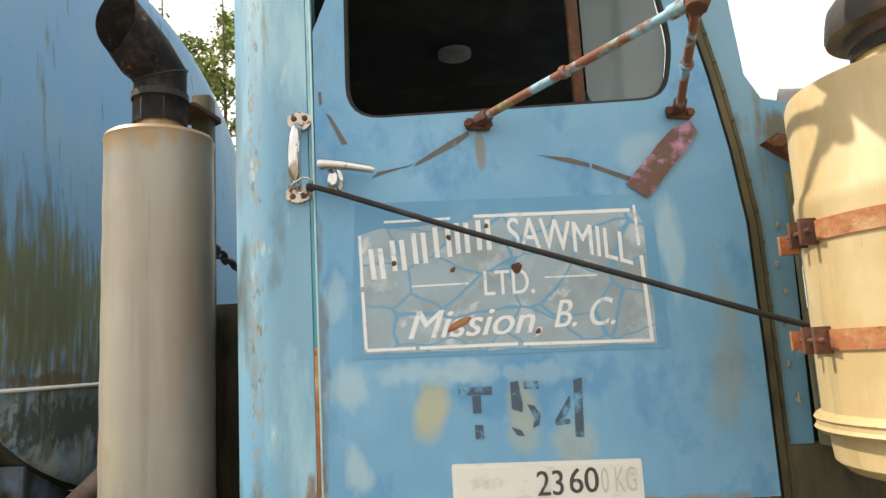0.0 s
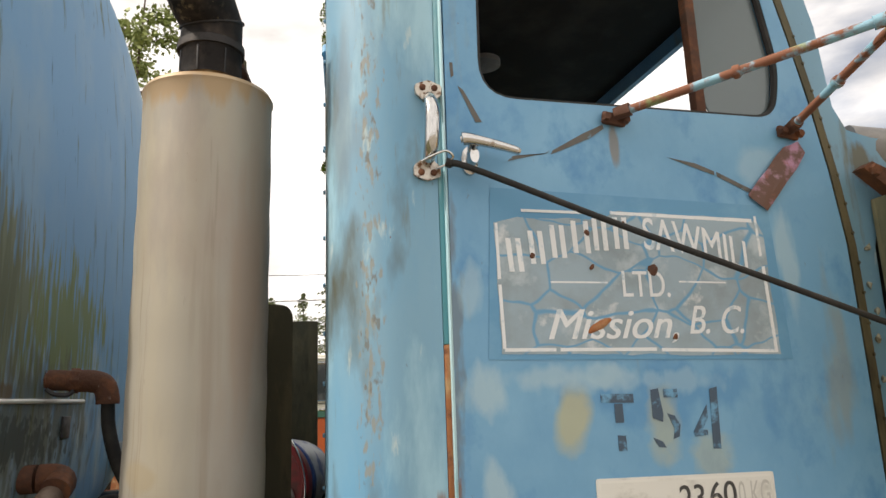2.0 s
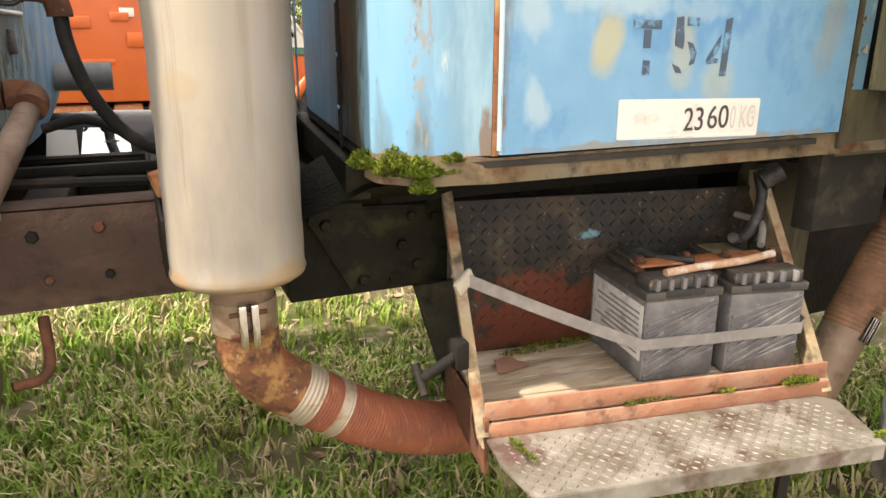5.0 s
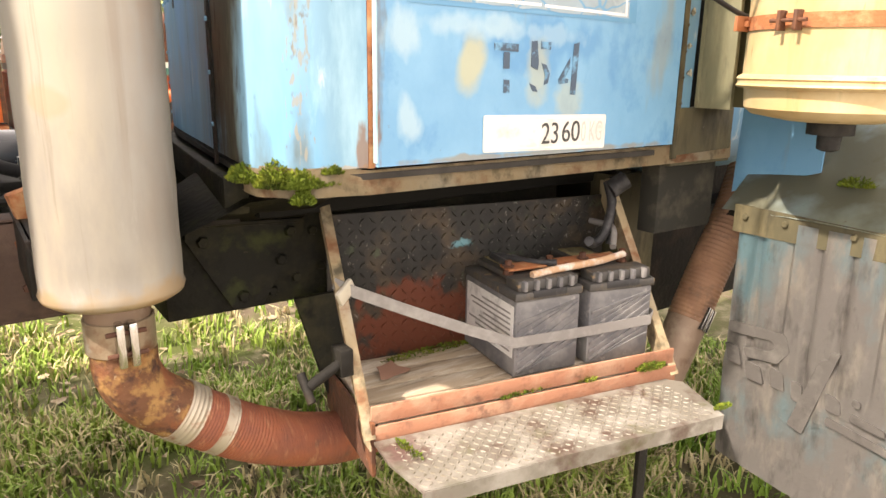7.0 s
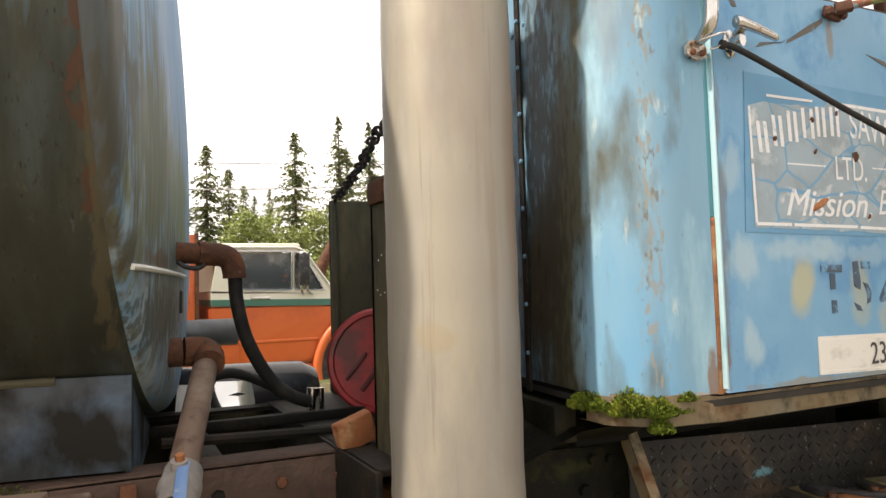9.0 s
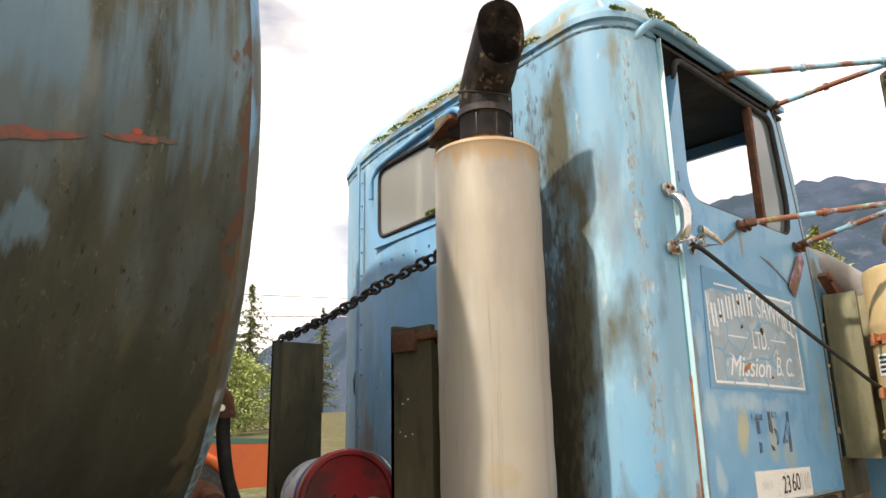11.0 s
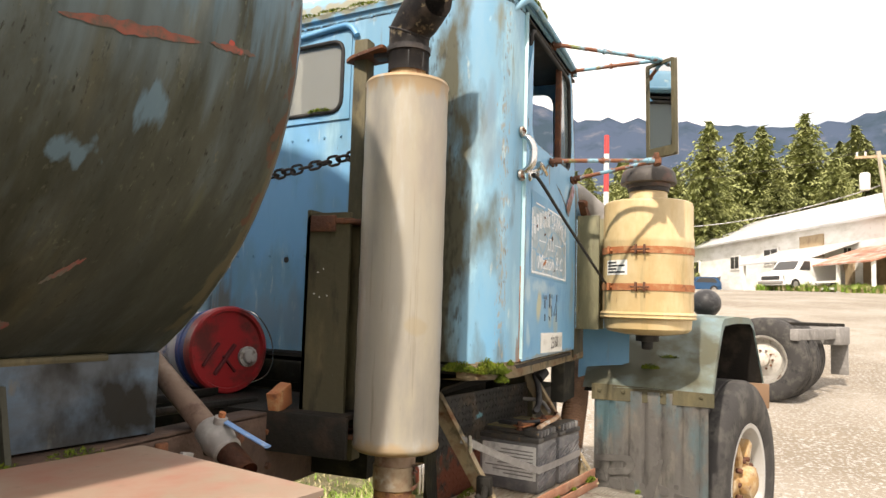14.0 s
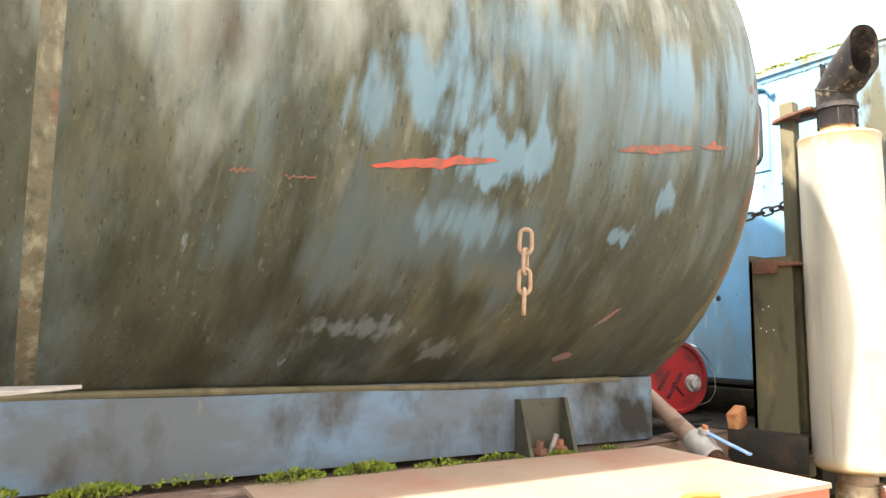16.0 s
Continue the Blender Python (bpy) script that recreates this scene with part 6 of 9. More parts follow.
def crackle(name):
    """Old white sign paint, greyed, split by blue cracks."""
    m = surface(name, (0.30, 0.40, 0.47), 0.6, layers=[((0.24, 0.30, 0.33), 5, 0.45, 0.62), ((0.42, 0.50, 0.55), 11, 0.54, 0.66), ((0.58, 0.62, 0.64), 8, 0.64, 0.70)])
    n, l = m.node_tree.nodes, m.node_tree.links
    b = n["Principled BSDF"]
    old = b.inputs["Base Color"].links[0].from_socket
    tc = n["Texture Coordinate"]
    mp = n.new("ShaderNodeMapping")
    mp.inputs["Scale"].default_value = (10, 1, 14)
    warp = n.new("ShaderNodeTexNoise")
    warp.inputs["Scale"].default_value = 9.0
    add = n.new("ShaderNodeVectorMath")
    add.operation = "MULTIPLY_ADD"
    add.inputs[1].default_value = (0.05, 0.0, 0.05)
    vo = n.new("ShaderNodeTexVoronoi")
    vo.feature = "DISTANCE_TO_EDGE"
    vo.inputs["Scale"].default_value = 1.0
    mr = n.new("ShaderNodeMapRange")
    mr.inputs["From Min"].default_value, mr.inputs["From Max"].default_value = 0.012, 0.035
    mx = n.new("ShaderNodeMix")
    mx.data_type = "RGBA"
    l.new(tc.outputs["Object"], warp.inputs["Vector"])
    l.new(warp.outputs["Color"], add.inputs[0])
    l.new(tc.outputs["Object"], add.inputs[2])
    l.new(add.outputs["Vector"], mp.inputs["Vector"])
    l.new(mp.outputs["Vector"], vo.inputs["Vector"])
    l.new(vo.outputs["Distance"], mr.inputs["Value"])
    l.new(mr.outputs["Result"], mx.inputs[0])
    mx.inputs[6].default_value = (0.13, 0.32, 0.50, 1)
    l.new(old, mx.inputs[7])
    l.new(mx.outputs[2], b.inputs["Base Color"])
    return m


M_sign = crackle("crackled_sign_paint")
M_margin = surface("deeper_blue_margin", (0.10, 0.29, 0.48), 0.45, layers=[((0.16, 0.36, 0.54), 6, 0.5, 0.7)])
sheet("sign_margin", [(-0.243, 1.532), (0.364, 1.522), (0.352, 1.822), (-0.226, 1.835)], M_margin, door, YD)
rng = random.Random(11)
edge_pts = []
for (ax, az), (bx, bz), n in (((-0.219, 1.541), (0.338, 1.531), 16), ((0.338, 1.531), (0.331, 1.79), 9), ((0.322, 1.795), (0.0, 1.80), 16), ((-0.012, 1.782), (-0.20, 1.782), 8), ((-0.222, 1.77), (-0.219, 1.541), 8)):
    for k in range(n):
        edge_pts.append((ax + (bx - ax) * k / n + rng.uniform(-0.002, 0.002), az + (bz - az) * k / n + rng.uniform(-0.002, 0.002)))
sign = sheet("sign_panel", edge_pts, M_sign, truck, YD - 0.0007, label="crackled grey-white company sign painted on the door")
YL = YD - 0.0016
for k, pts in enumerate(([(-0.214, 1.545), (-0.214, 1.551), (-0.12, 1.550), (-0.12, 1.544)], [(-0.112, 1.544), (-0.112, 1.550), (0.075, 1.548), (0.075, 1.542)], [(0.085, 1.541), (0.085, 1.547), (0.332, 1.541), (0.332, 1.535)], [(0.325, 1.54), (0.332, 1.54), (0.327, 1.70), (0.320, 1.70)], [(0.318, 1.72), (0.324, 1.72), (0.321, 1.80), (0.316, 1.80)], [(0.005, 1.793), (0.005, 1.799), (0.31, 1.794), (0.31, 1.787)], [(-0.17, 1.792), (-0.17, 1.797), (-0.04, 1.797), (-0.04, 1.792)], [(-0.217, 1.55), (-0.211, 1.55), (-0.214, 1.66), (-0.220, 1.66)], [(-0.220, 1.67), (-0.214, 1.67), (-0.216, 1.77), (-0.221, 1.77)], [(-0.122, 1.664), (-0.122, 1.667), (-0.012, 1.667), (-0.012, 1.664)], [(0.135, 1.667), (0.135, 1.670), (0.235, 1.669), (0.235, 1.666)])):
    sheet("border_line", pts, M_letter, sign, YL + 0.0005)


def arch(x):
    return 1.729 - 0.052 * ((x - 0.06) / 0.26) ** 2


# the owner's name stays plain bars
for k in range(6):
    x = -0.198 + k * 0.0415
    w = 0.028 if k != 3 else 0.034
    zb = arch(x + w / 2)
    t = 0.02 * (0.06 - x)
    for a, c in ((0.0, 0.0095), (w - 0.0095, w)):
        sheet("letter_bar", [(x + a, zb), (x + c, zb), (x + c - t, zb + 0.060), (x + a - t, zb + 0.060)], M_letter, sign, YL)
lettering("letter", "SAWMILL", 0.070, 0.306, 0, 0.060, M_letter, sign, YL, bold=0.012, arch=arch, label="white capital letter")
lettering("letter", "LTD.", 0.018, 0.114, 1.640, 0.047, M_letter, sign, YL, bold=0.012)
lettering("letter", "Mission,", -0.132, 0.122, 1.565, 0.052, M_letter, sign, YL, shear=0.35, bold=0.014, label="white slanted letter")
lettering("letter", "B. C.", 0.147, 0.262, 1.572, 0.052, M_letter, sign, YL, shear=0.35, bold=0.014)
for x, z, r in ((0.083, 1.690, 0.011), (-0.045, 1.757, 0.006), (0.115, 1.567, 0.006), (-0.04, 1.693, 0.004), (0.03, 1.775, 0.005), (-0.155, 1.712, 0.005)):
    bm = B()
    lathe(bm, [(r, 0), (r * 0.9, 0.0015), (r * 0.3, 0.003)], (x, YL, z), (0, -1, 0), 9)
    part("rust_spot", wavy(bm, 0.003, 130), M_rust, door)
bm = B()
lathe(bm, [(0.013, 0), (0.010, 0.002), (0.004, 0.0035)], (0, 0, 0), (0, -1, 0), 14)
bmesh.ops.scale(bm, vec=(2.1, 1, 0.6), verts=bm.verts[:])
part("rust_gash", wavy(turned(bm, pose(-0.035, YL, 1.588, 0, -28, 0)), 0.002, 90), M_band, door, "orange rust gash in the sign")

# unit number in stencil paint
for pts in ([(-0.043, 1.455), (0.020, 1.453), (0.020, 1.468), (-0.043, 1.470)], [(-0.018, 1.420), (-0.002, 1.420), (-0.002, 1.452), (-0.018, 1.452)], [(-0.016, 1.373), (0.000, 1.372), (-0.001, 1.398), (-0.016, 1.399)],
            [(0.055, 1.425), (0.074, 1.418), (0.076, 1.432), (0.070, 1.476), (0.055, 1.474)], [(0.080, 1.460), (0.108, 1.459), (0.108, 1.474), (0.080, 1.475)], [(0.084, 1.432), (0.098, 1.428), (0.108, 1.412), (0.104, 1.392), (0.092, 1.388), (0.096, 1.405), (0.090, 1.420)], [(0.052, 1.392), (0.070, 1.385), (0.076, 1.374), (0.062, 1.376)],
            [(0.133, 1.398), (0.165, 1.445), (0.165, 1.422), (0.152, 1.402), (0.162, 1.400), (0.162, 1.392), (0.136, 1.390)], [(0.170, 1.368), (0.186, 1.367), (0.190, 1.476), (0.174, 1.472)]):
    sheet("stencil_mark", pts, M_stencil, door, YD, label="worn dark stencilled number stroke")
# weight plate
bm = B()
plate(bm, rounded([(-0.064, 1.256), (0.287, 1.248), (0.287, 1.323), (-0.064, 1.330)], 0.005, 3), (), 0.0015, (0, YD + 0.0005, 0))
wplate = part("weight_plate", bm, surface("scuffed_white_plate", (0.70, 0.70, 0.66), 0.5, layers=[((0.50, 0.50, 0.46), (14, 14, 20), 0.52, 0.68), ((0.30, 0.26, 0.2), 40, 0.68, 0.75)]), truck, "scuffed white plate with stencilled weight figures")
bm = B()
ring_o, ring_i = [(-0.060, 1.260), (0.283, 1.252), (0.283, 1.319), (-0.060, 1.326)], [(-0.056, 1.264), (0.279, 1.256), (0.279, 1.315), (-0.056, 1.322)]
plate(bm, ring_o, [ring_i], 0.0008, (0, YD - 0.0008, 0))
part("plate_border", bm, M_white, wplate)
M_figure = surface("dark_figure_paint", (0.05, 0.05, 0.05), 0.6, layers=[((0.5, 0.5, 0.47), 45, 0.60, 0.68)])
M_ghost = surface("ghost_figure_paint", (0.50, 0.50, 0.47), 0.6)
lettering("figure", "23", 0.092, 0.140, 1.266, 0.044, M_figure, wplate, YD - 0.0012, bold=0.012)
lettering("figure", "60", 0.152, 0.205, 1.268, 0.044, M_figure, wplate, YD - 0.0012, bold=0.012)
lettering("faded_figure", "0 KG", 0.210, 0.275, 1.266, 0.044, M_ghost, wplate, YD - 0.0012)
# worn patches: yellow ghost, pale chalk, dark residue strips, tape
M_residue = surface("grey_tape_residue", (0.12, 0.115, 0.105), 0.7, layers=[((0.07, 0.07, 0.065), 30, 0.5, 0.65), ((0.14, 0.33, 0.48), 45, 0.60, 0.66)])
for pts in ([(-0.19, 1.886), (-0.178, 1.897), (-0.12, 1.903), (-0.105, 1.912), (-0.112, 1.906), (-0.165, 1.893)], [(-0.104, 1.904), (-0.085, 1.912), (-0.02, 1.942), (0.008, 1.962), (0.006, 1.970), (-0.035, 1.950), (-0.10, 1.912)], [(0.140, 1.912), (0.20, 1.903), (0.24, 1.889), (0.24, 1.881), (0.20, 1.893)], [(0.245, 1.888), (0.33, 1.852), (0.32, 1.846), (0.245, 1.879)], [(-0.278, 2.025), (-0.268, 2.018), (-0.235, 1.958), (-0.247, 1.957)], [(-0.292, 2.07), (-0.286, 2.07), (-0.285, 2.045), (-0.29, 2.04)]):
    sheet("paint_scar", pts, M_residue, door, YD + 0.0002)
bm = B()
plate(bm, [(0.308, 1.843), (0.348, 1.812), (0.455, 1.935), (0.443, 1.962), (0.405, 1.948)], (), 0.001, (0, YD - 0.006, 0))
bmesh.ops.subdivide_edges(bm, edges=bm.edges[:], cuts=3, use_grid_fill=True)
wavy(bm, 0.004, 30)
single("pink_tape", bm, surface("faded_pink_tape", (0.42, 0.22, 0.34), 0.45, layers=[((0.12, 0.06, 0.045), 16, 0.46, 0.56), ((0.30, 0.10, 0.07), 22, 0.56, 0.66), ((0.50, 0.32, 0.44), 12, 0.6, 0.7)]), "torn strip of faded pink tape tied to the mirror bracket", "tape", smooth=False)
# elastic strap holding the door shut
bm = B()
wire = smooth_path([(-0.312, 1.325, 1.868), (-0.26, 1.312, 1.852), (0.0, 1.285, 1.752), (0.3, 1.255, 1.643), (0.52, 1.232, 1.562), (0.60, 1.225, 1.540)], 8)
sweep(bm, wire, lambda t: 0.0058 if t > 0.06 else 0.0085, 10)
strap = single("rubber_door_strap", bm, M_rubber, "taut black rubber strap tying the door shut", "strap")
bm = B()
sweep(bm, smooth_path([(-0.352, 1.335, 1.872), (-0.335, 1.318, 1.878), (-0.315, 1.312, 1.884), (-0.302, 1.316, 1.876), (-0.312, 1.325, 1.864), (-0.33, 1.33, 1.858)], 6), 0.0022, 8)
part("wire_hook", bm, M_chrome, strap)

# cab rear: window, gutter, seams, rivets
BACK_U, OUT = Vector((0.1228, 1, 0)), Vector((-0.9925, 0.1219, 0))


def on_back(y, z, d=0.0):
    return Vector((back_x(y), y, z)) + OUT * d


WIN = rounded([(2.0, 2.105), (2.455, 2.105), (2.455, 2.365), (2.0, 2.365)], 0.05, 5)
bm = B()
plate(bm, [(1.965, 2.075), (2.49, 2.075), (2.49, 2.395), (1.965, 2.395)], [WIN], 0.014, on_back(0, 0, 0.006), BACK_U)
part("rear_window_frame", bm, M_blue_dirty, cab)
bm = B()
sweep(bm, [on_back(y, z, 0.007) for y, z in WIN], 0.008, 8, closed=True)
part("rear_window_seal", bm, M_rubber, cab)
bm = B()
plate(bm, WIN, (), 0.004, on_back(0, 0, 0.0), BACK_U)
# flat grey in the glass colour replaces the pale sky reflection
dusty = glass("reflection_grey_glass", (0.36, 0.37, 0.35), 0.15)
dusty.node_tree.nodes["Principled BSDF"].inputs["Transmission Weight"].default_value = 0.55
pane = part("rear_window_glass", bm, dusty, cab)
pane.visible_shadow = False
bm = B()
plate(bm, [(2.20, 2.10), (2.235, 2.10), (2.235, 2.37), (2.20, 2.37)], (), 0.006, on_back(0, 0, -0.012), BACK_U)
part("window_bar", bm, M_white, cab)
bm = B()
sweep(bm, smooth_path([on_back(y, z, 0.012) for y, z in ((2.515, 2.27), (2.507, 2.33), (2.47, 2.363), (2.416, 2.379), (2.182, 2.402), (2.022, 2.415), (1.97, 2.409), (1.938, 2.372))], 6), 0.011, 10)
part("rear_gutter", bm, M_blue, cab)
bm = B()
sweep(bm, smooth_path([(-0.425, 1.418, 2.385), (-0.40, 1.385, 2.41), (-0.365, 1.352, 2.452), (-0.31, 1.340, 2.468), (-0.1, 1.338, 2.472), (0.2, 1.338, 2.472), (0.40, 1.343, 2.47)], 7), 0.011, 10)
part("door_gutter", bm, M_blue_dirty, cab, "pale blue rain gutter hooked over the door")
for y, w, mat in ((2.607, 0.008, M_blue_dirty), (1.742, 0.010, M_darksteel)):
    bm = B()
    plate(bm, [(y - w, 1.215), (y + w, 1.215), (y + w, 2.44), (y - w, 2.44)], (), 0.006, on_back(0, 0, 0.0055), BACK_U)
    part("rear_seam", wavy(bm, 0.003, 18), mat, cab)
rivet = None
spots = [(2.630, 1.27 + k * 0.092) for k in range(13)] + [(1.80 + k * 0.085, 1.585) for k in range(9)] + [(1.66 + k * 0.075, 2.435) for k in range(13)] + [(1.70 + k * 0.075, 2.015) for k in range(11)] + [(1.735, 1.30 + k * 0.105) for k in range(11)]
for k, (y, z) in enumerate(spots):
    if rivet is None:
        bm = B()
        bolt(bm, (0, 0, 0), OUT, 0.005, 0.005)
        rivet = part("rivet", bm, M_blue_dirty, cab)
    else:
        rivet = new("rivet", rivet.data)
        rivet.parent = cab
    rivet.matrix_basis = Matrix.Translation(on_back(y, z, 0.006 if y < 1.74 else 0.0))
bm = B()
lathe(bm, [(0.012, 0), (0.011, 0.002)], on_back(2.228, 1.571), OUT, 10)
part("rear_hole", bm, M_black, cab)
bm = B()
plate(bm, rounded([(2.608, 1.56), (2.63, 1.57), (2.635, 1.62), (2.618, 1.66), (2.606, 1.61)], 0.006, 3), (), 0.002, on_back(0, 0, 0.0035), BACK_U)
part("rusted_hole", bm, M_black, cab)

# inside the cab
bm = B()
lathe(bm, [(0.05, 0), (0.05, -0.015), (0.03, -0.022), (0.012, -0.023)], (0.0, 2.0, 2.43), (0, 0, 1), 24)
part("dome_lamp", bm, M_grey, truck)
bm = B()
box(bm, -0.32, 0.08, 1.45, 1.95, 1.24, 1.62, 0.04, seg=3)
box(bm, -0.37, -0.26, 1.46, 1.95, 1.58, 2.05, 0.04, seg=3)
part("bench_seat", bm, M_interior, truck)
bm = B()
lathe(bm, [(0.19, -0.01), (0.2, 0.0), (0.19, 0.01), (0.18, 0.0), (0.19, -0.01)], (0.28, 2.28, 2.02), (-0.75, 0, 0.65), 32, close=False)
part("steering_wheel", bm, M_black, truck)

DISH = ((1.0, 0.0), (0.998, 0.008), (0.990, 0.018), (0.972, 0.029), (0.92, 0.041), (0.75, 0.060), (0.5, 0.077), (0.22, 0.086), (0.0, 0.088))


def head_x(y, z):
    """The dished tank end's surface."""
    k = math.hypot((y - TY) / TA, (z - TZ) / (TB * TOP if z > TZ else TB))
    for (k0, d0), (k1, d1) in zip(DISH, DISH[1:]):
        if k >= k1:
            return TX1 + d0 + (d1 - d0) * (k0 - k) / (k0 - k1) - 0.047 * (z - TZ)
    return TX1 + 0.06


# tank plumbing at the tank end
bm = B()
rod(bm, (-1.215, 2.295, 1.558), (-1.13, 2.305, 1.554), 0.024, 18)
rod(bm, (-1.175, 2.30, 1.556), (-1.155, 2.302, 1.5555), 0.033, 8)
rod(bm, (-1.155, 2.302, 1.555), (-1.095, 2.309, 1.552), 0.027, 20)
rod(bm, (-1.10, 2.308, 1.552), (-1.078, 2.311, 1.551), 0.033, 8)
sweep(bm, smooth_path([(-1.08, 2.311, 1.551), (-1.045, 2.316, 1.549), (-1.018, 2.319, 1.537), (-1.008, 2.32, 1.505), (-1.007, 2.32, 1.488)], 5), 0.030, 18)
part("outlet_elbow", bm, M_rust, truck, "rusty threaded outlet elbow")
bm = B()
sweep(bm, smooth_path([(-1.15, 2.285, 1.53), (-1.13, 2.28, 1.517), (-1.10, 2.283, 1.514), (-1.085, 2.288, 1.524)], 5), 0.006, 8)
part("wire_clip", bm, M_black, truck)
bm = B()
sweep(bm, smooth_path([(-1.007, 2.32, 1.50), (-1.0, 2.325, 1.42), (-0.972, 2.34, 1.32), (-0.915, 2.36, 1.22), (-0.855, 2.37, 1.165), (-0.80, 2.38, 1.14)], 8), 0.018, 14)
sweep(bm, smooth_path([(-1.10, 2.5, 1.20), (-1.0, 2.48, 1.225), (-0.92, 2.44, 1.20), (-0.86, 2.38, 1.165)], 6), 0.014, 12)
part("black_hose", bm, M_rubber, truck)
bm = B()
lathe(bm, [(0.055, 0), (0.055, 0.012), (0.035, 0.014), (0.035, 0.05)], (-1.195, 2.24, 1.31), (1, 0, 0), 24)
sweep(bm, smooth_path([(-1.14, 2.245, 1.31), (-1.10, 2.245, 1.308), (-1.085, 2.225, 1.298), (-1.088, 2.19, 1.282)], 5), 0.036, 18)
part("drain_fitting", bm, M_rust, truck)
bm = B()
rod(bm, (-1.09, 2.225, 1.287), (-1.178, 1.89, 1.098), 0.029, 20)
part("drain_pipe", bm, surface("brown_drain_pipe", (0.17, 0.115, 0.085), 0.75, layers=[((0.24, 0.18, 0.14), 10, 0.5, 0.66), ((0.09, 0.05, 0.035), 18, 0.54, 0.7)], bump=0.15, bump_scale=60), truck)
DV = Vector((-0.036, -0.137, -0.077)).normalized()          # the pipe's run
V0 = Vector((-1.172, 1.905, 1.106))
bm = B()
lathe(bm, [(0.031, 0), (0.037, 0.006), (0.038, 0.035), (0.041, 0.045), (0.041, 0.062), (0.036, 0.072), (0.036, 0.095), (0.032, 0.10)], V0, DV, 20)
lathe(bm, [(0.016, 0), (0.016, 0.028)], V0 + DV * 0.05 + Vector((0, 0, 0.028)), (-0.05, -0.3, 1), 12)
valve = part("ball_valve", bm, M_grey, truck, "grey ball valve with a blue lever")
bm = B()
lathe(bm, [(0.009, 0), (0.009, 0.012)], V0 + DV * 0.05 + Vector((0, -0.008, 0.055)), (-0.05, -0.3, 1), 6)
part("lever_nut", bm, M_band, valve)
bm = B()
sweep(bm, smooth_path([(-1.174, 1.865, 1.128), (-1.180, 1.835, 1.128), (-1.187, 1.79, 1.112), (-1.199, 1.704, 1.087)], 5), 0.011, 10)
bmesh.ops.scale(bm, vec=(1.0, 1.0, 0.35), space=Matrix.Rotation(radians(-16), 4, "X") @ Matrix.Translation((0, -1.785, -1.106)), verts=bm.verts[:])
part("lever", bm, surface("blue_lever_grip", (0.13, 0.25, 0.48), 0.5, layers=[((0.35, 0.42, 0.5), 30, 0.56, 0.68)]), valve, "blue lever")
bm = B()
lathe(bm, [(0.030, 0), (0.030, 0.088)], V0 + DV * 0.092, DV, 20, close=False)
bmesh.ops.solidify(bm, geom=bm.faces[:], thickness=0.004)
part("pipe_stub", bm, M_rust, truck)
bm = B()
box(bm, head_x(2.445, 1.43) - 0.004, head_x(2.445, 1.43) + 0.006, 2.42, 2.47, 1.40, 1.46, 0.003)
askew(part("data_plate", bm, M_black, tank))
bm = B()
sweep(bm, [(head_x(1.80 + 0.05 * k, 1.500) + 0.002, 1.80 + 0.05 * k, 1.500) for k in range(16)], 0.006, 8)
askew(part("head_weld", bm, M_white, tank))
bm = B()
lathe(bm, [(0.044, 0), (0.044, 1.0)], (-1.915, 2.88, 1.322), (1, -0.01, 0), 28, close=False)
bmesh.ops.solidify(bm, geom=bm.faces[:], thickness=0.004)
part("cross_pipe", bm, surface("galvanised_pipe", (0.36, 0.38, 0.39), 0.5, 0.5, layers=[((0.26, 0.27, 0.27), 8, 0.5, 0.7)]), truck)
bm = B()
lathe(bm, [(0.04, 0.0), (0.09, 0.02), (0.115, 0.06), (0.115, 0.5), (0.09, 0.54), (0.04, 0.56)], (-1.75, 1.88, 0.76), (1, 0, 0), 28)
part("air_tank", bm, M_olive, truck)
bm = B()
box(bm, -1.285, -1.255, 1.945, 1.962, 0.70, 1.08, 0.004)
for z in (1.04, 0.98, 0.90):
    bolt(bm, (-1.27, 1.945, z), (0, -1, 0), 0.012, 0.01)
sweep(bm, smooth_path([(-1.10, 1.93, 0.86), (-1.10, 1.92, 0.76), (-1.12, 1.90, 0.73), (-1.17, 1.88, 0.73)], 5), 0.012, 10)
part("air_tank_strap", bm, M_rust, truck)


bm = B()
lathe(bm, [(0.02, -0.30), (0.10, -0.29), (0.125, -0.25), (0.13, 0.0), (0.125, 0.22), (0.10, 0.27), (0.02, 0.28)], (-0.93, 2.86, 1.085), (1, -0.05, 0), 28)
tub = part("black_air_tank", bm, surface("glossy_black_tank", (0.018, 0.018, 0.02), 0.25, layers=[((0.06, 0.055, 0.05), 12, 0.55, 0.7)]), truck, "glossy black tank across the frame")
bm = B()
plate(bm, [(-0.075, -0.05), (0.07, -0.045), (0.065, 0.035), (-0.06, 0.04)], (), 0.003, (-0.955, 2.745, 1.135), (1, -0.05, 0), (0, 0.35, 0.9))
part("bright_plate", bm, M_mirror, tub, "bent bright metal plate")
bm = B()
plate(bm, [(-0.04, -0.05), (0.05, -0.05), (0.05, 0.035), (-0.03, 0.04)], (), 0.003, (-1.085, 2.735, 1.135), (1, -0.05, 0), (0, 0.35, 0.9))
part("pale_plate", bm, M_white, tub)
bm = B()
lathe(bm, [(0.012, 0), (0.012, 0.05), (0.018, 0.052), (0.018, 0.075)], (-0.79, 2.40, 1.10), (0.1, 0, 1), 10)
lathe(bm, [(0.010, 0), (0.010, 0.07)], (-0.755, 2.42, 1.10), (0, 0, 1), 10)
part("hose_fittings", bm, M_chrome, truck)


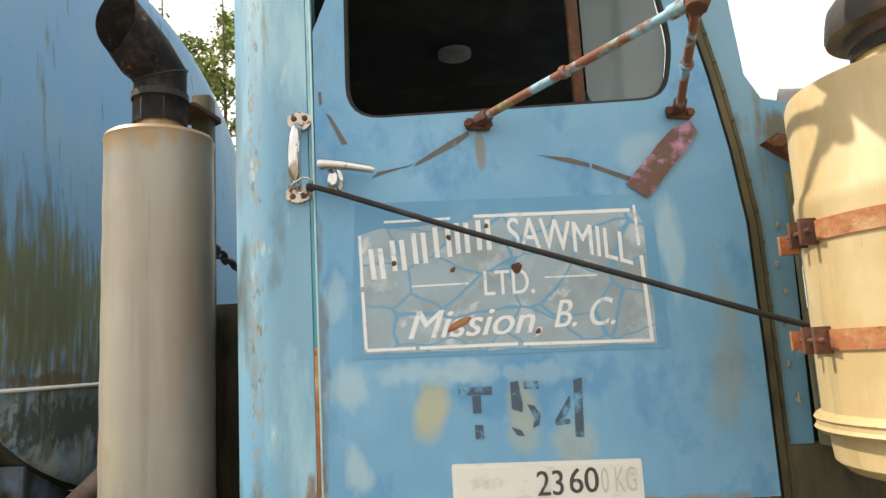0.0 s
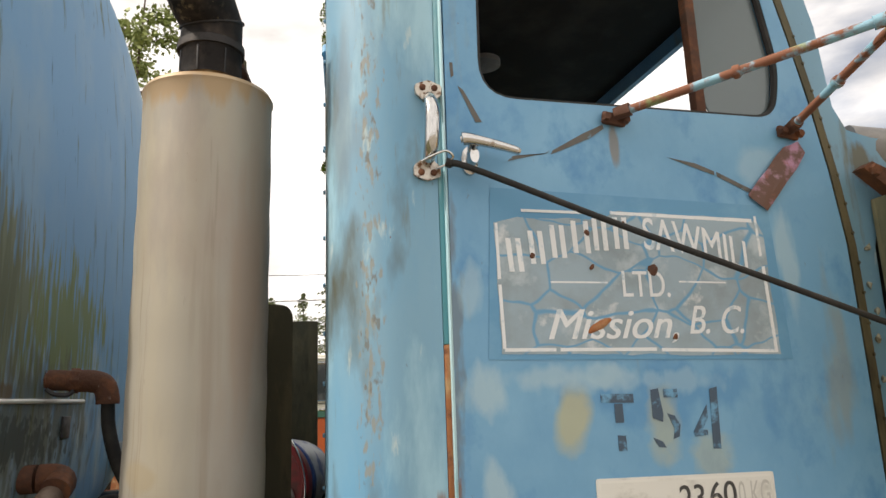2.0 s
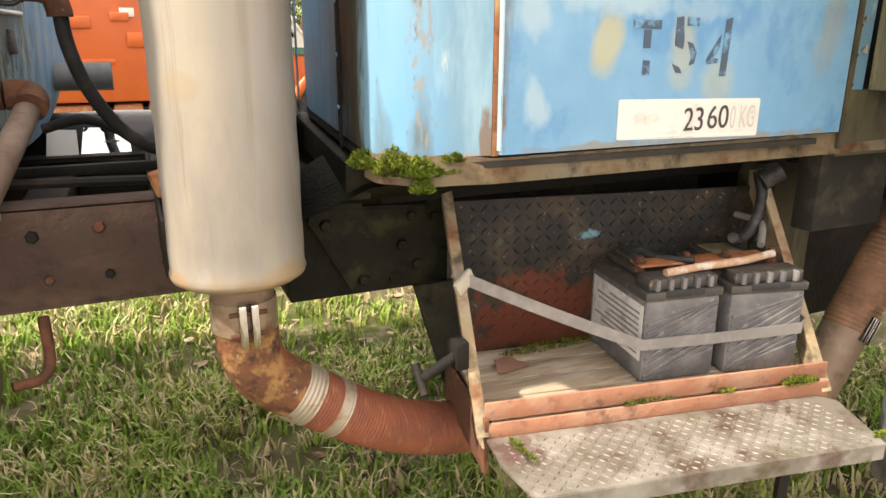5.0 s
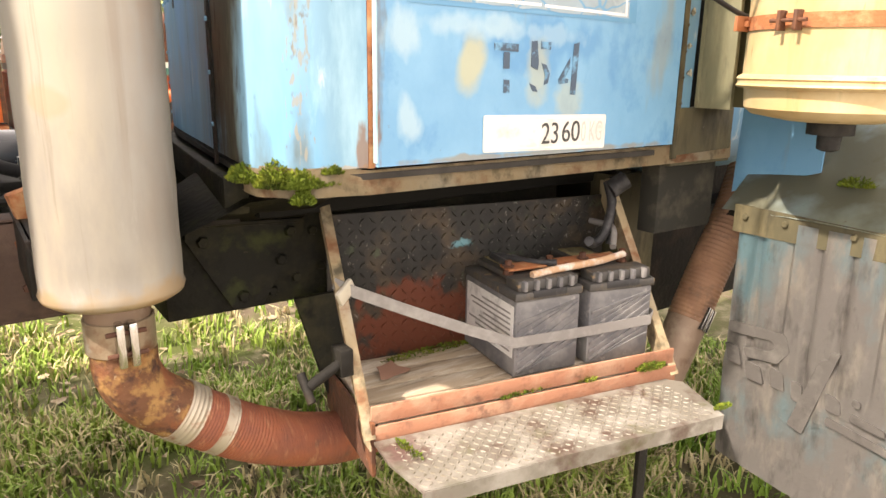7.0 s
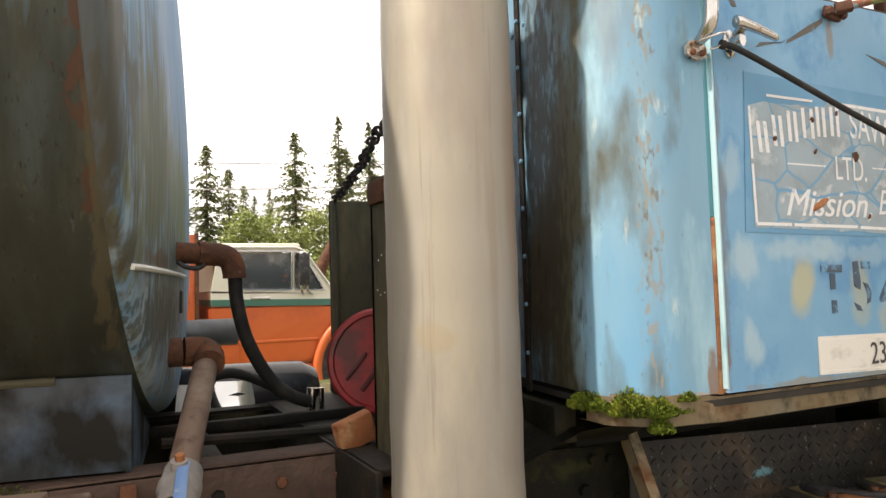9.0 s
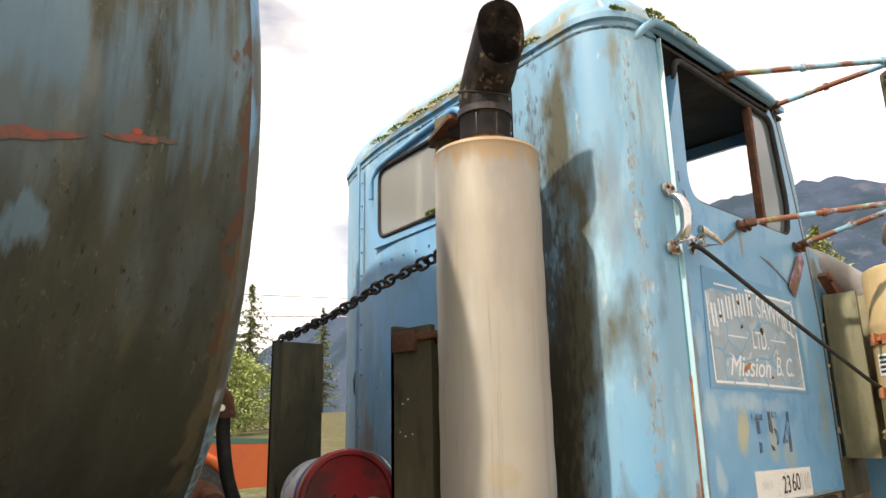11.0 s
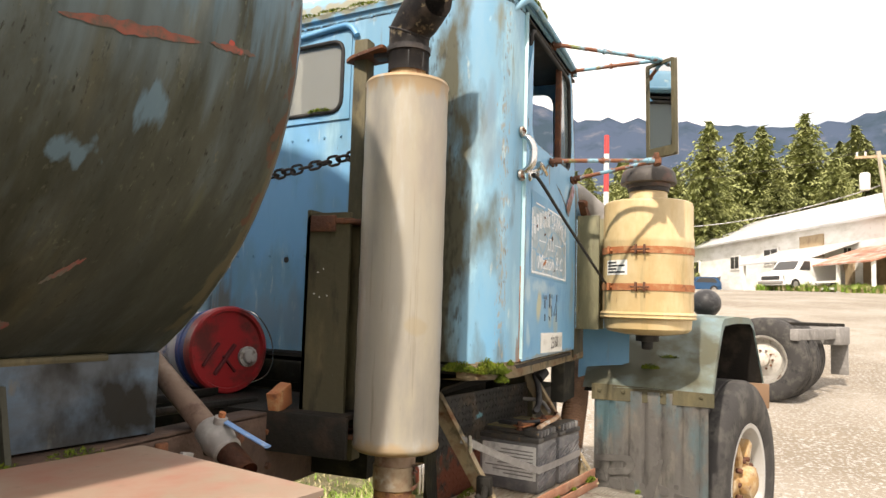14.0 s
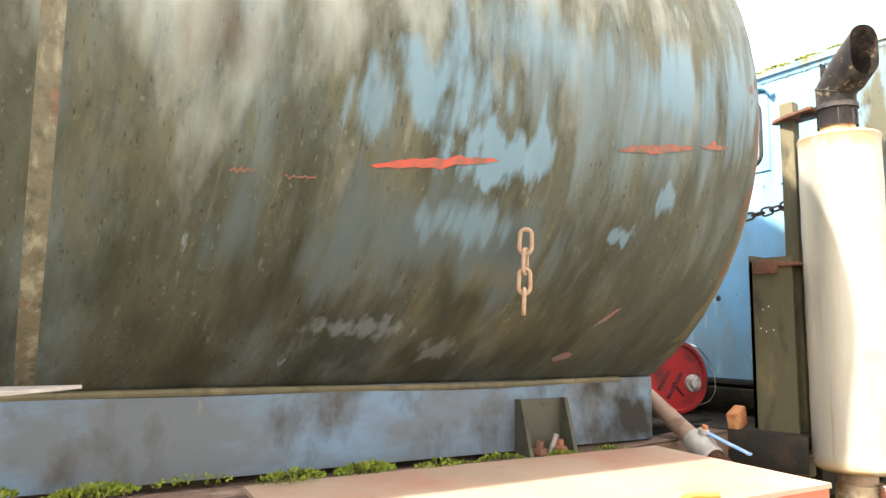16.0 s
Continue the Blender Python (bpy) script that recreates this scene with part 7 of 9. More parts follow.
# ---- loose things on the truck ----
def battery():
    root = thing("truck_battery", "dusty black truck battery with corroded terminals", "battery", (0, 0, 0), "batteries in the box")
    b = B()
    box(b, 0.0, 0.168, 0.0, 0.325, 0.0, 0.178, 0.006)
    case = part("case", b, M_case, root, "grey-dusted ribbed case")
    b = B()
    for k in range(9):
        box(b, 0.006, 0.162, -0.0035, 0.002, -0.004, 0.004, 0.001, pose(0, 0, 0.018 + k * 0.019, 0, 0, 0))
    for v in b.verts:
        v.co.z += (v.co.x - 0.084) * 0.55
    for v in b.verts:
        v.co.z = min(max(v.co.z, 0.008), 0.168)
    part("ribs", b, M_case, case)
    b = B()
    box(b, -0.004, 0.172, -0.004, 0.329, 0.178, 0.197, 0.004)
    box(b, 0.006, 0.162, 0.004, 0.06, 0.197, 0.222, 0.005)
    box(b, 0.006, 0.162, 0.265, 0.32, 0.197, 0.222, 0.005)
    box(b, 0.03, 0.138, 0.06, 0.265, 0.197, 0.214, 0.006)
    lid = part("lid", b, M_lid, root, "oily dark battery lid")
    b = B()
    box(b, 0.04, 0.128, -0.006, 0.004, 0.183, 0.20, 0.003)
    part("grip_recess", b, M_black, lid)
    for k in range(5):
        b = B()
        box(b, 0.016 + k * 0.03, 0.026 + k * 0.03, -0.005, 0.012, 0.199, 0.222, 0.002)
        part("grip_rib", b, M_case, lid)
    b = B()
    box(b, 0.05, 0.118, 0.10, 0.24, 0.214, 0.217, 0.001)
    part("top_label", b, surface("stained_label", (0.30, 0.26, 0.13), 0.7, layers=[((0.15, 0.13, 0.09), 30, 0.5, 0.66)]), lid)
    for x, y in ((0.03, 0.09), (0.14, 0.09)):
        b = B()
        lathe(b, [(0.013, 0.214), (0.011, 0.222), (0.009, 0.223), (0.009, 0.2255), (0.015, 0.234), (0.008, 0.235), (0.008, 0.246)], (x, y, 0), (0, 0, 1), 10)
        part("terminal", b, M_rust, root)
    return root


M_lid = surface("oily_battery_lid", (0.055, 0.053, 0.05), 0.5, layers=[((0.10, 0.08, 0.055), 22, 0.5, 0.64), ((0.22, 0.15, 0.08), 40, 0.62, 0.70)], bump=0.1, bump_scale=60)
M_case = surface("dusty_battery_plastic", (0.11, 0.11, 0.115), 0.6, layers=[((0.20, 0.195, 0.19), (14, 14, 14), 0.44, 0.64), ((0.28, 0.27, 0.26), 45, 0.58, 0.72)], bump=0.1, bump_scale=60)
BATT_AT = pose(0.075, 1.388, 0.714, 0, 0, -9.5)
BATT = BATT_AT @ Matrix.Diagonal((1.07, 1.05, 1.06, 1))
first = battery()
first.matrix_basis = BATT
second = copy_thing(first, BATT_AT @ pose(0.205, -0.004, 0, 0, 0, -4.5))
b = B()
box(b, -0.0012, 0.0, 0.008, 0.228, 0.045, 0.165, 0.0)
lab = part("side_label", b, surface("silver_battery_label", (0.68, 0.68, 0.66), 0.4, layers=[((0.35, 0.35, 0.35), 30, 0.5, 0.7)]), first, "silver label with rows of fine print", smooth=False)
lab.matrix_parent_inverse = Matrix.Identity(4)
for k in range(8):
    b = B()
    box(b, -0.0017, -0.001, 0.02, 0.02 + 0.2 * (0.6 + 0.38 * math.sin(k * 2.3) ** 2), 0.056 + k * 0.0125, 0.0605 + k * 0.0125, 0)
    part("print_bar", b, M_grey, lab, smooth=False)


def on_batt(p):
    return BATT @ Vector(p)


bm = B()
box(bm, 0.02, 0.33, 0.070, 0.112, 0.2265, 0.2325, 0.002)
turned(bm, BATT)
single("terminal_bar", wavy(bm, 0.003, 30), M_band, "corroded copper bar bolted across both batteries", "bar")
bm = B()
sweep(bm, smooth_path([on_batt(p) for p in ((0.05, 0.022, 0.228), (0.13, 0.03, 0.232), (0.24, 0.04, 0.234), (0.33, 0.06, 0.238))], 6), 0.009, 12)
single("battery_cable", bm, surface("crusted_orange_cable", (0.48, 0.30, 0.18), 0.8, layers=[((0.62, 0.57, 0.50), 20, 0.48, 0.62), ((0.30, 0.10, 0.05), 25, 0.56, 0.7)]), "corroded orange cable across the battery terminals", "cable")
for k, pts in enumerate((((0.10, 0.26, 0.235), (0.05, 0.30, 0.262), (0.16, 0.32, 0.268), (0.26, 0.30, 0.25), (0.34, 0.33, 0.26), (0.42, 0.34, 0.30)), ((0.33, 0.10, 0.245), (0.37, 0.16, 0.28), (0.36, 0.25, 0.285), (0.40, 0.33, 0.32)), ((0.03, 0.10, 0.237), (0.04, 0.18, 0.235), (0.10, 0.10, 0.232), (0.14, 0.06, 0.236)))):
    bm = B()
    sweep(bm, smooth_path([on_batt(p) for p in pts], 6), 0.0085, 12)
    single("battery_cable", bm, M_black if k != 1 else M_grey, "stiff black cable curling over the batteries", "cable", "battery cables")


def ribbon(pts, width, thick, up=(0, 0, 1)):
    b = B()
    pts = [Vector(p) for p in pts]
    rows = []
    for i, p in enumerate(pts):
        d = (pts[min(i + 1, len(pts) - 1)] - pts[max(i - 1, 0)]).normalized()
        u = Vector(up)
        u = (u - d * u.dot(d)).normalized() * width / 2
        n = d.cross(u).normalized() * thick / 2
        rows.append([b.verts.new(p + u + n), b.verts.new(p - u + n), b.verts.new(p - u - n), b.verts.new(p + u - n)])
    for a, c in zip(rows, rows[1:]):
        bridge(b, a, c)
    b.faces.new(rows[0])
    b.faces.new(rows[-1])
    return b


loop = [Vector((-0.296, 1.565, 0.965)), Vector((-0.278, 1.540, 0.955))] + [Vector((-0.278, 1.540, 0.955)).lerp(on_batt((-0.006, -0.006, 0.088)), k / 6) + Vector((0, 0, -0.004 * math.sin(math.pi * k / 6))) for k in range(1, 6)] + [on_batt(p) for p in ((-0.006, -0.007, 0.088), (0.17, -0.008, 0.086), (0.358, -0.022, 0.094), (0.374, -0.010, 0.100), (0.378, 0.05, 0.11), (0.38, 0.2, 0.12))]
web = single("webbing_strap", ribbon(loop, 0.026, 0.002), M_grey, "grey webbing strap round both batteries", "strap")
bm = B()
box(bm, -0.028, 0.028, -0.006, 0.006, -0.017, 0.017, 0.004, pose(-0.283, 1.536, 0.950, 0, -28, 25))
part("buckle", bm, surface("cream_buckle", (0.50, 0.47, 0.38), 0.5, layers=[((0.32, 0.28, 0.2), 30, 0.5, 0.7)]), web)
bm = B()
plate(bm, [(0, 0), (0.05, -0.012), (0.085, 0.01), (0.06, 0.022), (0.06, 0.045), (0.012, 0.04)], (), 0.002, (-0.19, 1.55, 0.72), (1, 0, 0), (0, 1, 0.2))
bmesh.ops.subdivide_edges(bm, edges=bm.edges[:], cuts=2, use_grid_fill=True)
single("dry_leaf", wavy(bm, 0.012, 20), surface("dry_brown_leaf", (0.22, 0.12, 0.08), 0.85), "curled brown dead leaf lying on the boards", "leaf")

# bucket lying behind the cab
BK = Matrix.Translation((-0.615, 2.302, 1.248)) @ Vector((0.33, 0.94, -0.06)).to_track_quat("Z", "Y").to_matrix().to_4x4() @ Matrix.Scale(1.045, 4)
bucket = thing("oil_pail", "blue and white oil pail with a red lid, lying down", "pail", (-0.56, 2.46, 1.10))


def on_bucket(b):
    return turned(b, BK)


bm = B()
lathe(bm, [(0.136, 0.02), (0.137, 0.06), (0.131, 0.062), (0.131, 0.085), (0.135, 0.087), (0.135, 0.105), (0.130, 0.107), (0.122, 0.36), (0.118, 0.37), (0.02, 0.372)], seg=48)
part("pail_body", on_bucket(bm), M_bluepl, bucket)
bm = B()
lathe(bm, [(0.1312, 0.112), (0.1235, 0.35)], seg=48, close=False)
body = part("paper_label", on_bucket(bm), surface("scuffed_white_label", (0.55, 0.56, 0.58), 0.5, layers=[((0.10, 0.14, 0.30), (9, 9, 9), 0.52, 0.60), ((0.35, 0.33, 0.3), 14, 0.56, 0.7)]), bucket, "scuffed white and blue label")
bm = B()
lathe(bm, [(0.138, 0.045), (0.142, 0.035), (0.142, 0.0), (0.136, -0.006), (0.126, -0.006), (0.122, 0.006), (0.02, 0.008)], seg=48)
lid = part("pail_lid", on_bucket(bm), M_redlid, bucket, "red plastic lid")
bm = B()
box(bm, -0.006, 0.006, -0.10, 0.02, -0.008, 0.008, 0.002, pose(-0.01, 0.0, 0.004, 0, 0, 38))
box(bm, -0.005, 0.005, -0.10, -0.01, -0.006, 0.008, 0.002, pose(0.03, 0.03, 0.004, 0, 0, 38))
box(bm, -0.004, 0.004, -0.07, 0.0, -0.005, 0.008, 0.002, pose(0.02, -0.02, 0.004, 0, 0, -40))
part("lid_ribs", on_bucket(bm), surface("oily_dark_red", (0.10, 0.012, 0.015), 0.5), lid)
bungat = BK.inverted() @ Vector((-0.551, 2.267, 1.222))
bm = B()
lathe(bm, [(0.034, 0.006), (0.034, -0.006), (0.024, -0.008), (0.022, -0.022), (0.018, -0.024)], (bungat.x, bungat.y, 0), (0, 0, 1), 20)
part("spout_cap", on_bucket(bm), surface("grey_cap", (0.42, 0.40, 0.38), 0.5, layers=[((0.15, 0.12, 0.1), 40, 0.5, 0.65)]), lid)
bm = B()
sweep(bm, smooth_path([BK @ Vector(p) for p in ((0.0, 0.138, 0.09), (-0.09, 0.12, 0.0), (-0.14, 0.02, -0.035), (-0.12, -0.09, -0.03), (0.0, -0.138, 0.07))], 8), 0.0025, 8)
part("wire_handle", bm, M_chrome, bucket)
bm = B()
box(bm, -0.045, 0.045, -0.02, 0.02, 0.0, 0.065, 0.006, pose(-0.80, 1.955, 1.10, 0, -14, 8))
single("rusty_wedge", wavy(bm, 0.006, 20), M_band, "rusty red steel block standing on the beam", "block")


# ---- moss ----
def moss(name, places, count, size, seed, label):
    """Tufts of small leaf blades over patches given as (x, y, z, rx, ry, rz)."""
    r = random.Random(seed)
    verts, faces = [], []
    for x, y, z, rx, ry, rz, share in places:
        for _ in range(int(count * share)):
            a, q = r.uniform(0, 2 * math.pi), math.sqrt(r.random())
            s = size * r.uniform(0.5, 1.3)
            k = 1 - q * q
            p = Vector((x + rx * q * math.cos(a), y + ry * q * math.sin(a), z + rz * k * r.random()))
            d = Vector((math.cos(a) * q * 0.8 + r.gauss(0, 0.5), math.sin(a) * q * 0.8 + r.gauss(0, 0.5), 0.35 + r.random())).normalized()
            side = d.cross(Vector((r.gauss(0, 1), r.gauss(0, 1), r.gauss(0, 1)))).normalized()
            n0 = len(verts)
            verts += [p - side * s * 0.35, p + side * s * 0.35, p + d * s]
            faces.append((n0, n0 + 1, n0 + 2))
    me = bpy.data.meshes.new(name)
    me.from_pydata([tuple(v) for v in verts], [], faces)
    me.materials.append(M_moss)
    return tagged(new(name, me), label, "moss", kind="stuff")


moss("corner_moss", [(-0.435, 1.392, 1.212, 0.04, 0.028, 0.034, 0.9), (-0.465, 1.425, 1.212, 0.042, 0.042, 0.05, 1.2), (-0.40, 1.385, 1.214, 0.05, 0.016, 0.014, 0.5), (-0.385, 1.374, 1.235, 0.02, 0.012, 0.014, 0.2), (-0.497, 1.50, 1.215, 0.03, 0.06, 0.035, 0.7), (-0.44, 1.38, 1.185, 0.02, 0.02, 0.025, 0.4)], 2600, 0.008, 3, "bright green moss cushion on the cab's rear corner")
moss("box_moss", [(0.10, 1.32, 0.714, 0.12, 0.012, 0.010, 1.0), (0.40, 1.25, 0.716, 0.05, 0.02, 0.014, 0.7), (0.22, 1.30, 0.714, 0.03, 0.03, 0.012, 0.4), (-0.22, 1.40, 0.714, 0.05, 0.02, 0.006, 0.3), (0.0, 1.63, 0.714, 0.14, 0.02, 0.012, 0.6), (0.42, 1.06, 0.684, 0.03, 0.008, 0.004, 0.2), (-0.27, 1.30, 0.684, 0.01, 0.05, 0.004, 0.2)], 900, 0.007, 5, "yellow-green moss along the battery box edges")
moss("fender_moss", [(0.90, 1.06, 1.15, 0.06, 0.045, 0.02, 1.0), (0.96, 0.98, 1.20, 0.02, 0.05, 0.012, 0.4)], 700, 0.009, 7, "dark green moss on the sloping fender")
moss("ledge_moss", [(-1.5 - 0.19 * k, 1.965 + 0.0235 * k + 0.02 * math.sin(k * 3.3), 1.083 + 0.0053 * k, 0.08, 0.04, 0.02, 0.5 + 0.4 * math.sin(k * 1.9)) for k in range(12)], 700, 0.009, 9, "moss growing on the ledge beside the tank skirt")
moss("roof_moss", [(-0.43 + 0.08 * k, 1.335 + (0.05 if k == 0 else 0), 2.474, 0.05, 0.012, 0.012, 0.5) for k in range(4)] + [(back_x(1.66 + 0.13 * k) - 0.012, 1.66 + 0.13 * k, 2.478, 0.012, 0.06, 0.01, 0.4) for k in range(7)], 500, 0.008, 13, "moss along the cab roof seam")
moss("window_moss", [(-0.445, 2.09, 2.108, 0.01, 0.05, 0.012, 1.0)], 300, 0.008, 15, "moss in the corner of the rear window")


# ---- ground and distance ----
def rise(x, y):
    """The yard is level round the truck and climbs steadily towards the barn."""
    stops = ((1.5, 0.0), (6.5, 0.42), (12.0, 0.85), (25.0, 1.75), (42.0, 2.78), (56.0, 2.95), (75.0, 3.15), (140.0, 4.5), (4000.0, 4.5))
    h = 0.0
    for (x0, z0), (x1, z1) in zip(stops, stops[1:]):
        if x > x0:
            h = z0 + (z1 - z0) * min(1.0, (x - x0) / (x1 - x0))
    return h + 0.02 * noise.noise(Vector((x * 0.7, y * 0.7, 0)))


def polar_ground(rings, seg, keep):
    verts, faces, idx = [], [], {}
    for i, r in enumerate(rings):
        for j in range(seg):
            a = 2 * math.pi * j / seg
            x, y = r * math.cos(a), 2 + r * math.sin(a)
            idx[i, j] = len(verts)
            verts.append((x, y, rise(x, y)))
    for i in range(len(rings) - 1):
        for j in range(seg):
            q = (idx[i, j], idx[i + 1, j], idx[i + 1, (j + 1) % seg], idx[i, (j + 1) % seg])
            faces.append(q)
    return verts, faces


M_ground = surface("yard_soil_grass_and_gravel", (0.11, 0.085, 0.058), 0.95, layers=[
    ((0.07, 0.085, 0.025), 0.8, 0.42, 0.58), ((0.21, 0.18, 0.12), 4.5, 0.52, 0.70), ((0.06, 0.07, 0.02), 16, 0.52, 0.7), ((0.33, 0.29, 0.20), 40, 0.62, 0.72)], bump=0.6, bump_scale=35, gloss=0.15)
gn, gl = M_ground.node_tree.nodes, M_ground.node_tree.links
gb = gn["Principled BSDF"]
soil = gb.inputs["Base Color"].links[0].from_socket
gtc = gn["Texture Coordinate"]


def g_noise(scale, lo, hi, c0, c1):
    z = gn.new("ShaderNodeTexNoise")
    z.inputs["Scale"].default_value, z.inputs["Detail"].default_value = scale, 8.0
    r = gn.new("ShaderNodeMapRange")
    r.inputs["From Min"].default_value, r.inputs["From Max"].default_value = lo, hi
    m = gn.new("ShaderNodeMix")
    m.data_type = "RGBA"
    gl.new(gtc.outputs["Object"], z.inputs["Vector"])
    gl.new(z.outputs[0], r.inputs["Value"])
    gl.new(r.outputs["Result"], m.inputs[0])
    for s, c in ((6, c0), (7, c1)):
        if isinstance(c, tuple):
            m.inputs[s].default_value = (*c, 1)
        else:
            gl.new(c, m.inputs[s])
    return m.outputs[2]


gravel = g_noise(0.35, 0.42, 0.6, (0.31, 0.275, 0.23), (0.20, 0.168, 0.13))
gravel = g_noise(1.7, 0.50, 0.68, gravel, (0.235, 0.20, 0.155))
gravel = g_noise(28.0, 0.5, 0.66, gravel, (0.38, 0.37, 0.345))
gravel = g_noise(70.0, 0.56, 0.68, gravel, (0.17, 0.155, 0.13))
sep = gn.new("ShaderNodeSeparateXYZ")
gl.new(gtc.outputs["Object"], sep.inputs[0])
wob = gn.new("ShaderNodeTexNoise")
wob.inputs["Scale"].default_value = 0.9
gl.new(gtc.outputs["Object"], wob.inputs["Vector"])


def g_math(op, a, b):
    m = gn.new("ShaderNodeMath")
    m.operation = op
    for k, v in enumerate((a, b)):
        if isinstance(v, (int, float)):
            m.inputs[k].default_value = v
        else:
            gl.new(v, m.inputs[k])
    return m.outputs[0]


edge_v = g_math("SUBTRACT", g_math("MULTIPLY", sep.outputs["X"], 0.55), sep.outputs["Y"])
edge_v = g_math("ADD", edge_v, g_math("MULTIPLY", wob.outputs[0], 2.4))
gr = gn.new("ShaderNodeMapRange")
gr.inputs["From Min"].default_value, gr.inputs["From Max"].default_value = 0.6, 1.2
gl.new(edge_v, gr.inputs["Value"])
gmix = gn.new("ShaderNodeMix")
gmix.data_type = "RGBA"
gl.new(gr.outputs["Result"], gmix.inputs[0])
gl.new(soil, gmix.inputs[6])
gl.new(gravel, gmix.inputs[7])
gl.new(gmix.outputs[2], gb.inputs["Base Color"])
rings = [0.02] + [0.35 * 1.16 ** k for k in range(1, 62)]
gv, gf = polar_ground(rings, 72, None)
gm = bpy.data.meshes.new("ground")
gm.from_pydata(gv, [], gf)
gm.materials.append(M_ground)
gm.polygons.foreach_set("use_smooth", [True] * len(gm.polygons))
tagged(new("ground", gm), "grassy soil and packed grey gravel of the yard", "ground", kind="structure")


def blades(name, areas, seed, mats, label, height=(0.05, 0.16), wide=1.0):
    """Grass blades in clumps over areas (x0, x1, y0, y1, clumps)."""
    r = random.Random(seed)
    verts, faces, mi = [], [], []
    for x0, x1, y0, y1, clumps in areas:
        for _ in range(clumps):
            cx, cy = r.uniform(x0, x1), r.uniform(y0, y1)
            dens = noise.noise(Vector((cx * 1.4, cy * 1.4, 3.0)))
            if dens < -0.12 and r.random() < 0.8:
                continue
            tall = 0.7 + 0.8 * max(0.0, dens)
            kind = 0 if r.random() < 0.66 else 1
            for _ in range(r.randint(5, 10)):
                a = r.uniform(0, 2 * math.pi)
                h = r.uniform(*height) * tall
                lean = r.uniform(0.15, 0.9)
                w = (0.0032 + 0.004 * r.random()) * wide
                p = Vector((cx + r.gauss(0, 0.025), cy + r.gauss(0, 0.025), rise(cx, cy) if cx > 20 else 0.0))
                d = Vector((math.cos(a), math.sin(a), 0))
                s = Vector((-math.sin(a), math.cos(a), 0)) * w
                m = p + d * h * lean * 0.35 + Vector((0, 0, h * 0.6))
                t = p + d * h * lean + Vector((0, 0, h * (1 - 0.3 * lean)))
                n = len(verts)
                verts += [p - s, p + s, m + s * 0.8, m - s * 0.8, t]
                faces += [(n, n + 1, n + 2, n + 3), (n + 3, n + 2, n + 4)]
                mi += [kind, kind]
    me = bpy.data.meshes.new(name)
    me.from_pydata([tuple(v) for v in verts], [], faces)
    for m in mats:
        me.materials.append(m)
    me.polygons.foreach_set("material_index", mi)
    return tagged(new(name, me), label, "grass", kind="stuff")


def leaf_material(name, base, vary):
    m = surface(name, base, 0.6, gloss=0.25, layers=[(vary, 0.8, 0.42, 0.62), (tuple(c * 0.55 for c in base), 3.0, 0.5, 0.7)])
    return m


M_grass = leaf_material("fresh_grass", (0.17, 0.30, 0.04), (0.28, 0.36, 0.075))
M_straw = leaf_material("dry_straw", (0.55, 0.48, 0.28), (0.44, 0.37, 0.20))
blades("grass", [(-2.2, 2.2, 1.3, 3.2, 7600), (-1.6, 3.5, 3.2, 7.0, 4200), (0.2, 1.6, 0.6, 2.2, 260), (-3.5, -1.0, 3.6, 9.0, 900)], 21, [M_grass, M_straw], "tufts of green and dry grass under and behind the truck")
blades("verge_grass", [(43.5, 49.5, -9.5, -1.0, 3600), (39.0, 44.0, -9.5, -5.0, 1500)], 23, [M_grass, M_straw], "strip of rough green grass before the barn", (0.25, 0.6), 6.0)
rng = random.Random(31)
verts, faces = [], []
for _ in range(900):
    x, y = rng.uniform(-2.0, 2.5), rng.uniform(1.6, 5.5)
    s, a = rng.uniform(0.012, 0.04), rng.uniform(0, 6.28)
    n = len(verts)
    for k in range(5):
        b = a + 2 * math.pi * k / 5
        verts.append((x + s * math.cos(b) * rng.uniform(0.5, 1.1), y + s * 0.6 * math.sin(b), 0.012 + rng.uniform(0, 0.02)))
    faces.append(tuple(range(n, n + 5)))
me = bpy.data.meshes.new("leaf_litter")
me.from_pydata(verts, [], faces)
me.materials.append(surface("dead_leaf_litter", (0.32, 0.24, 0.16), 0.9, layers=[((0.45, 0.38, 0.28), 9, 0.5, 0.6), ((0.16, 0.10, 0.06), 14, 0.5, 0.62)], gloss=0.2))
tagged(new("leaf_litter", me), "dead leaves and chips scattered in the grass", "litter", kind="stuff")


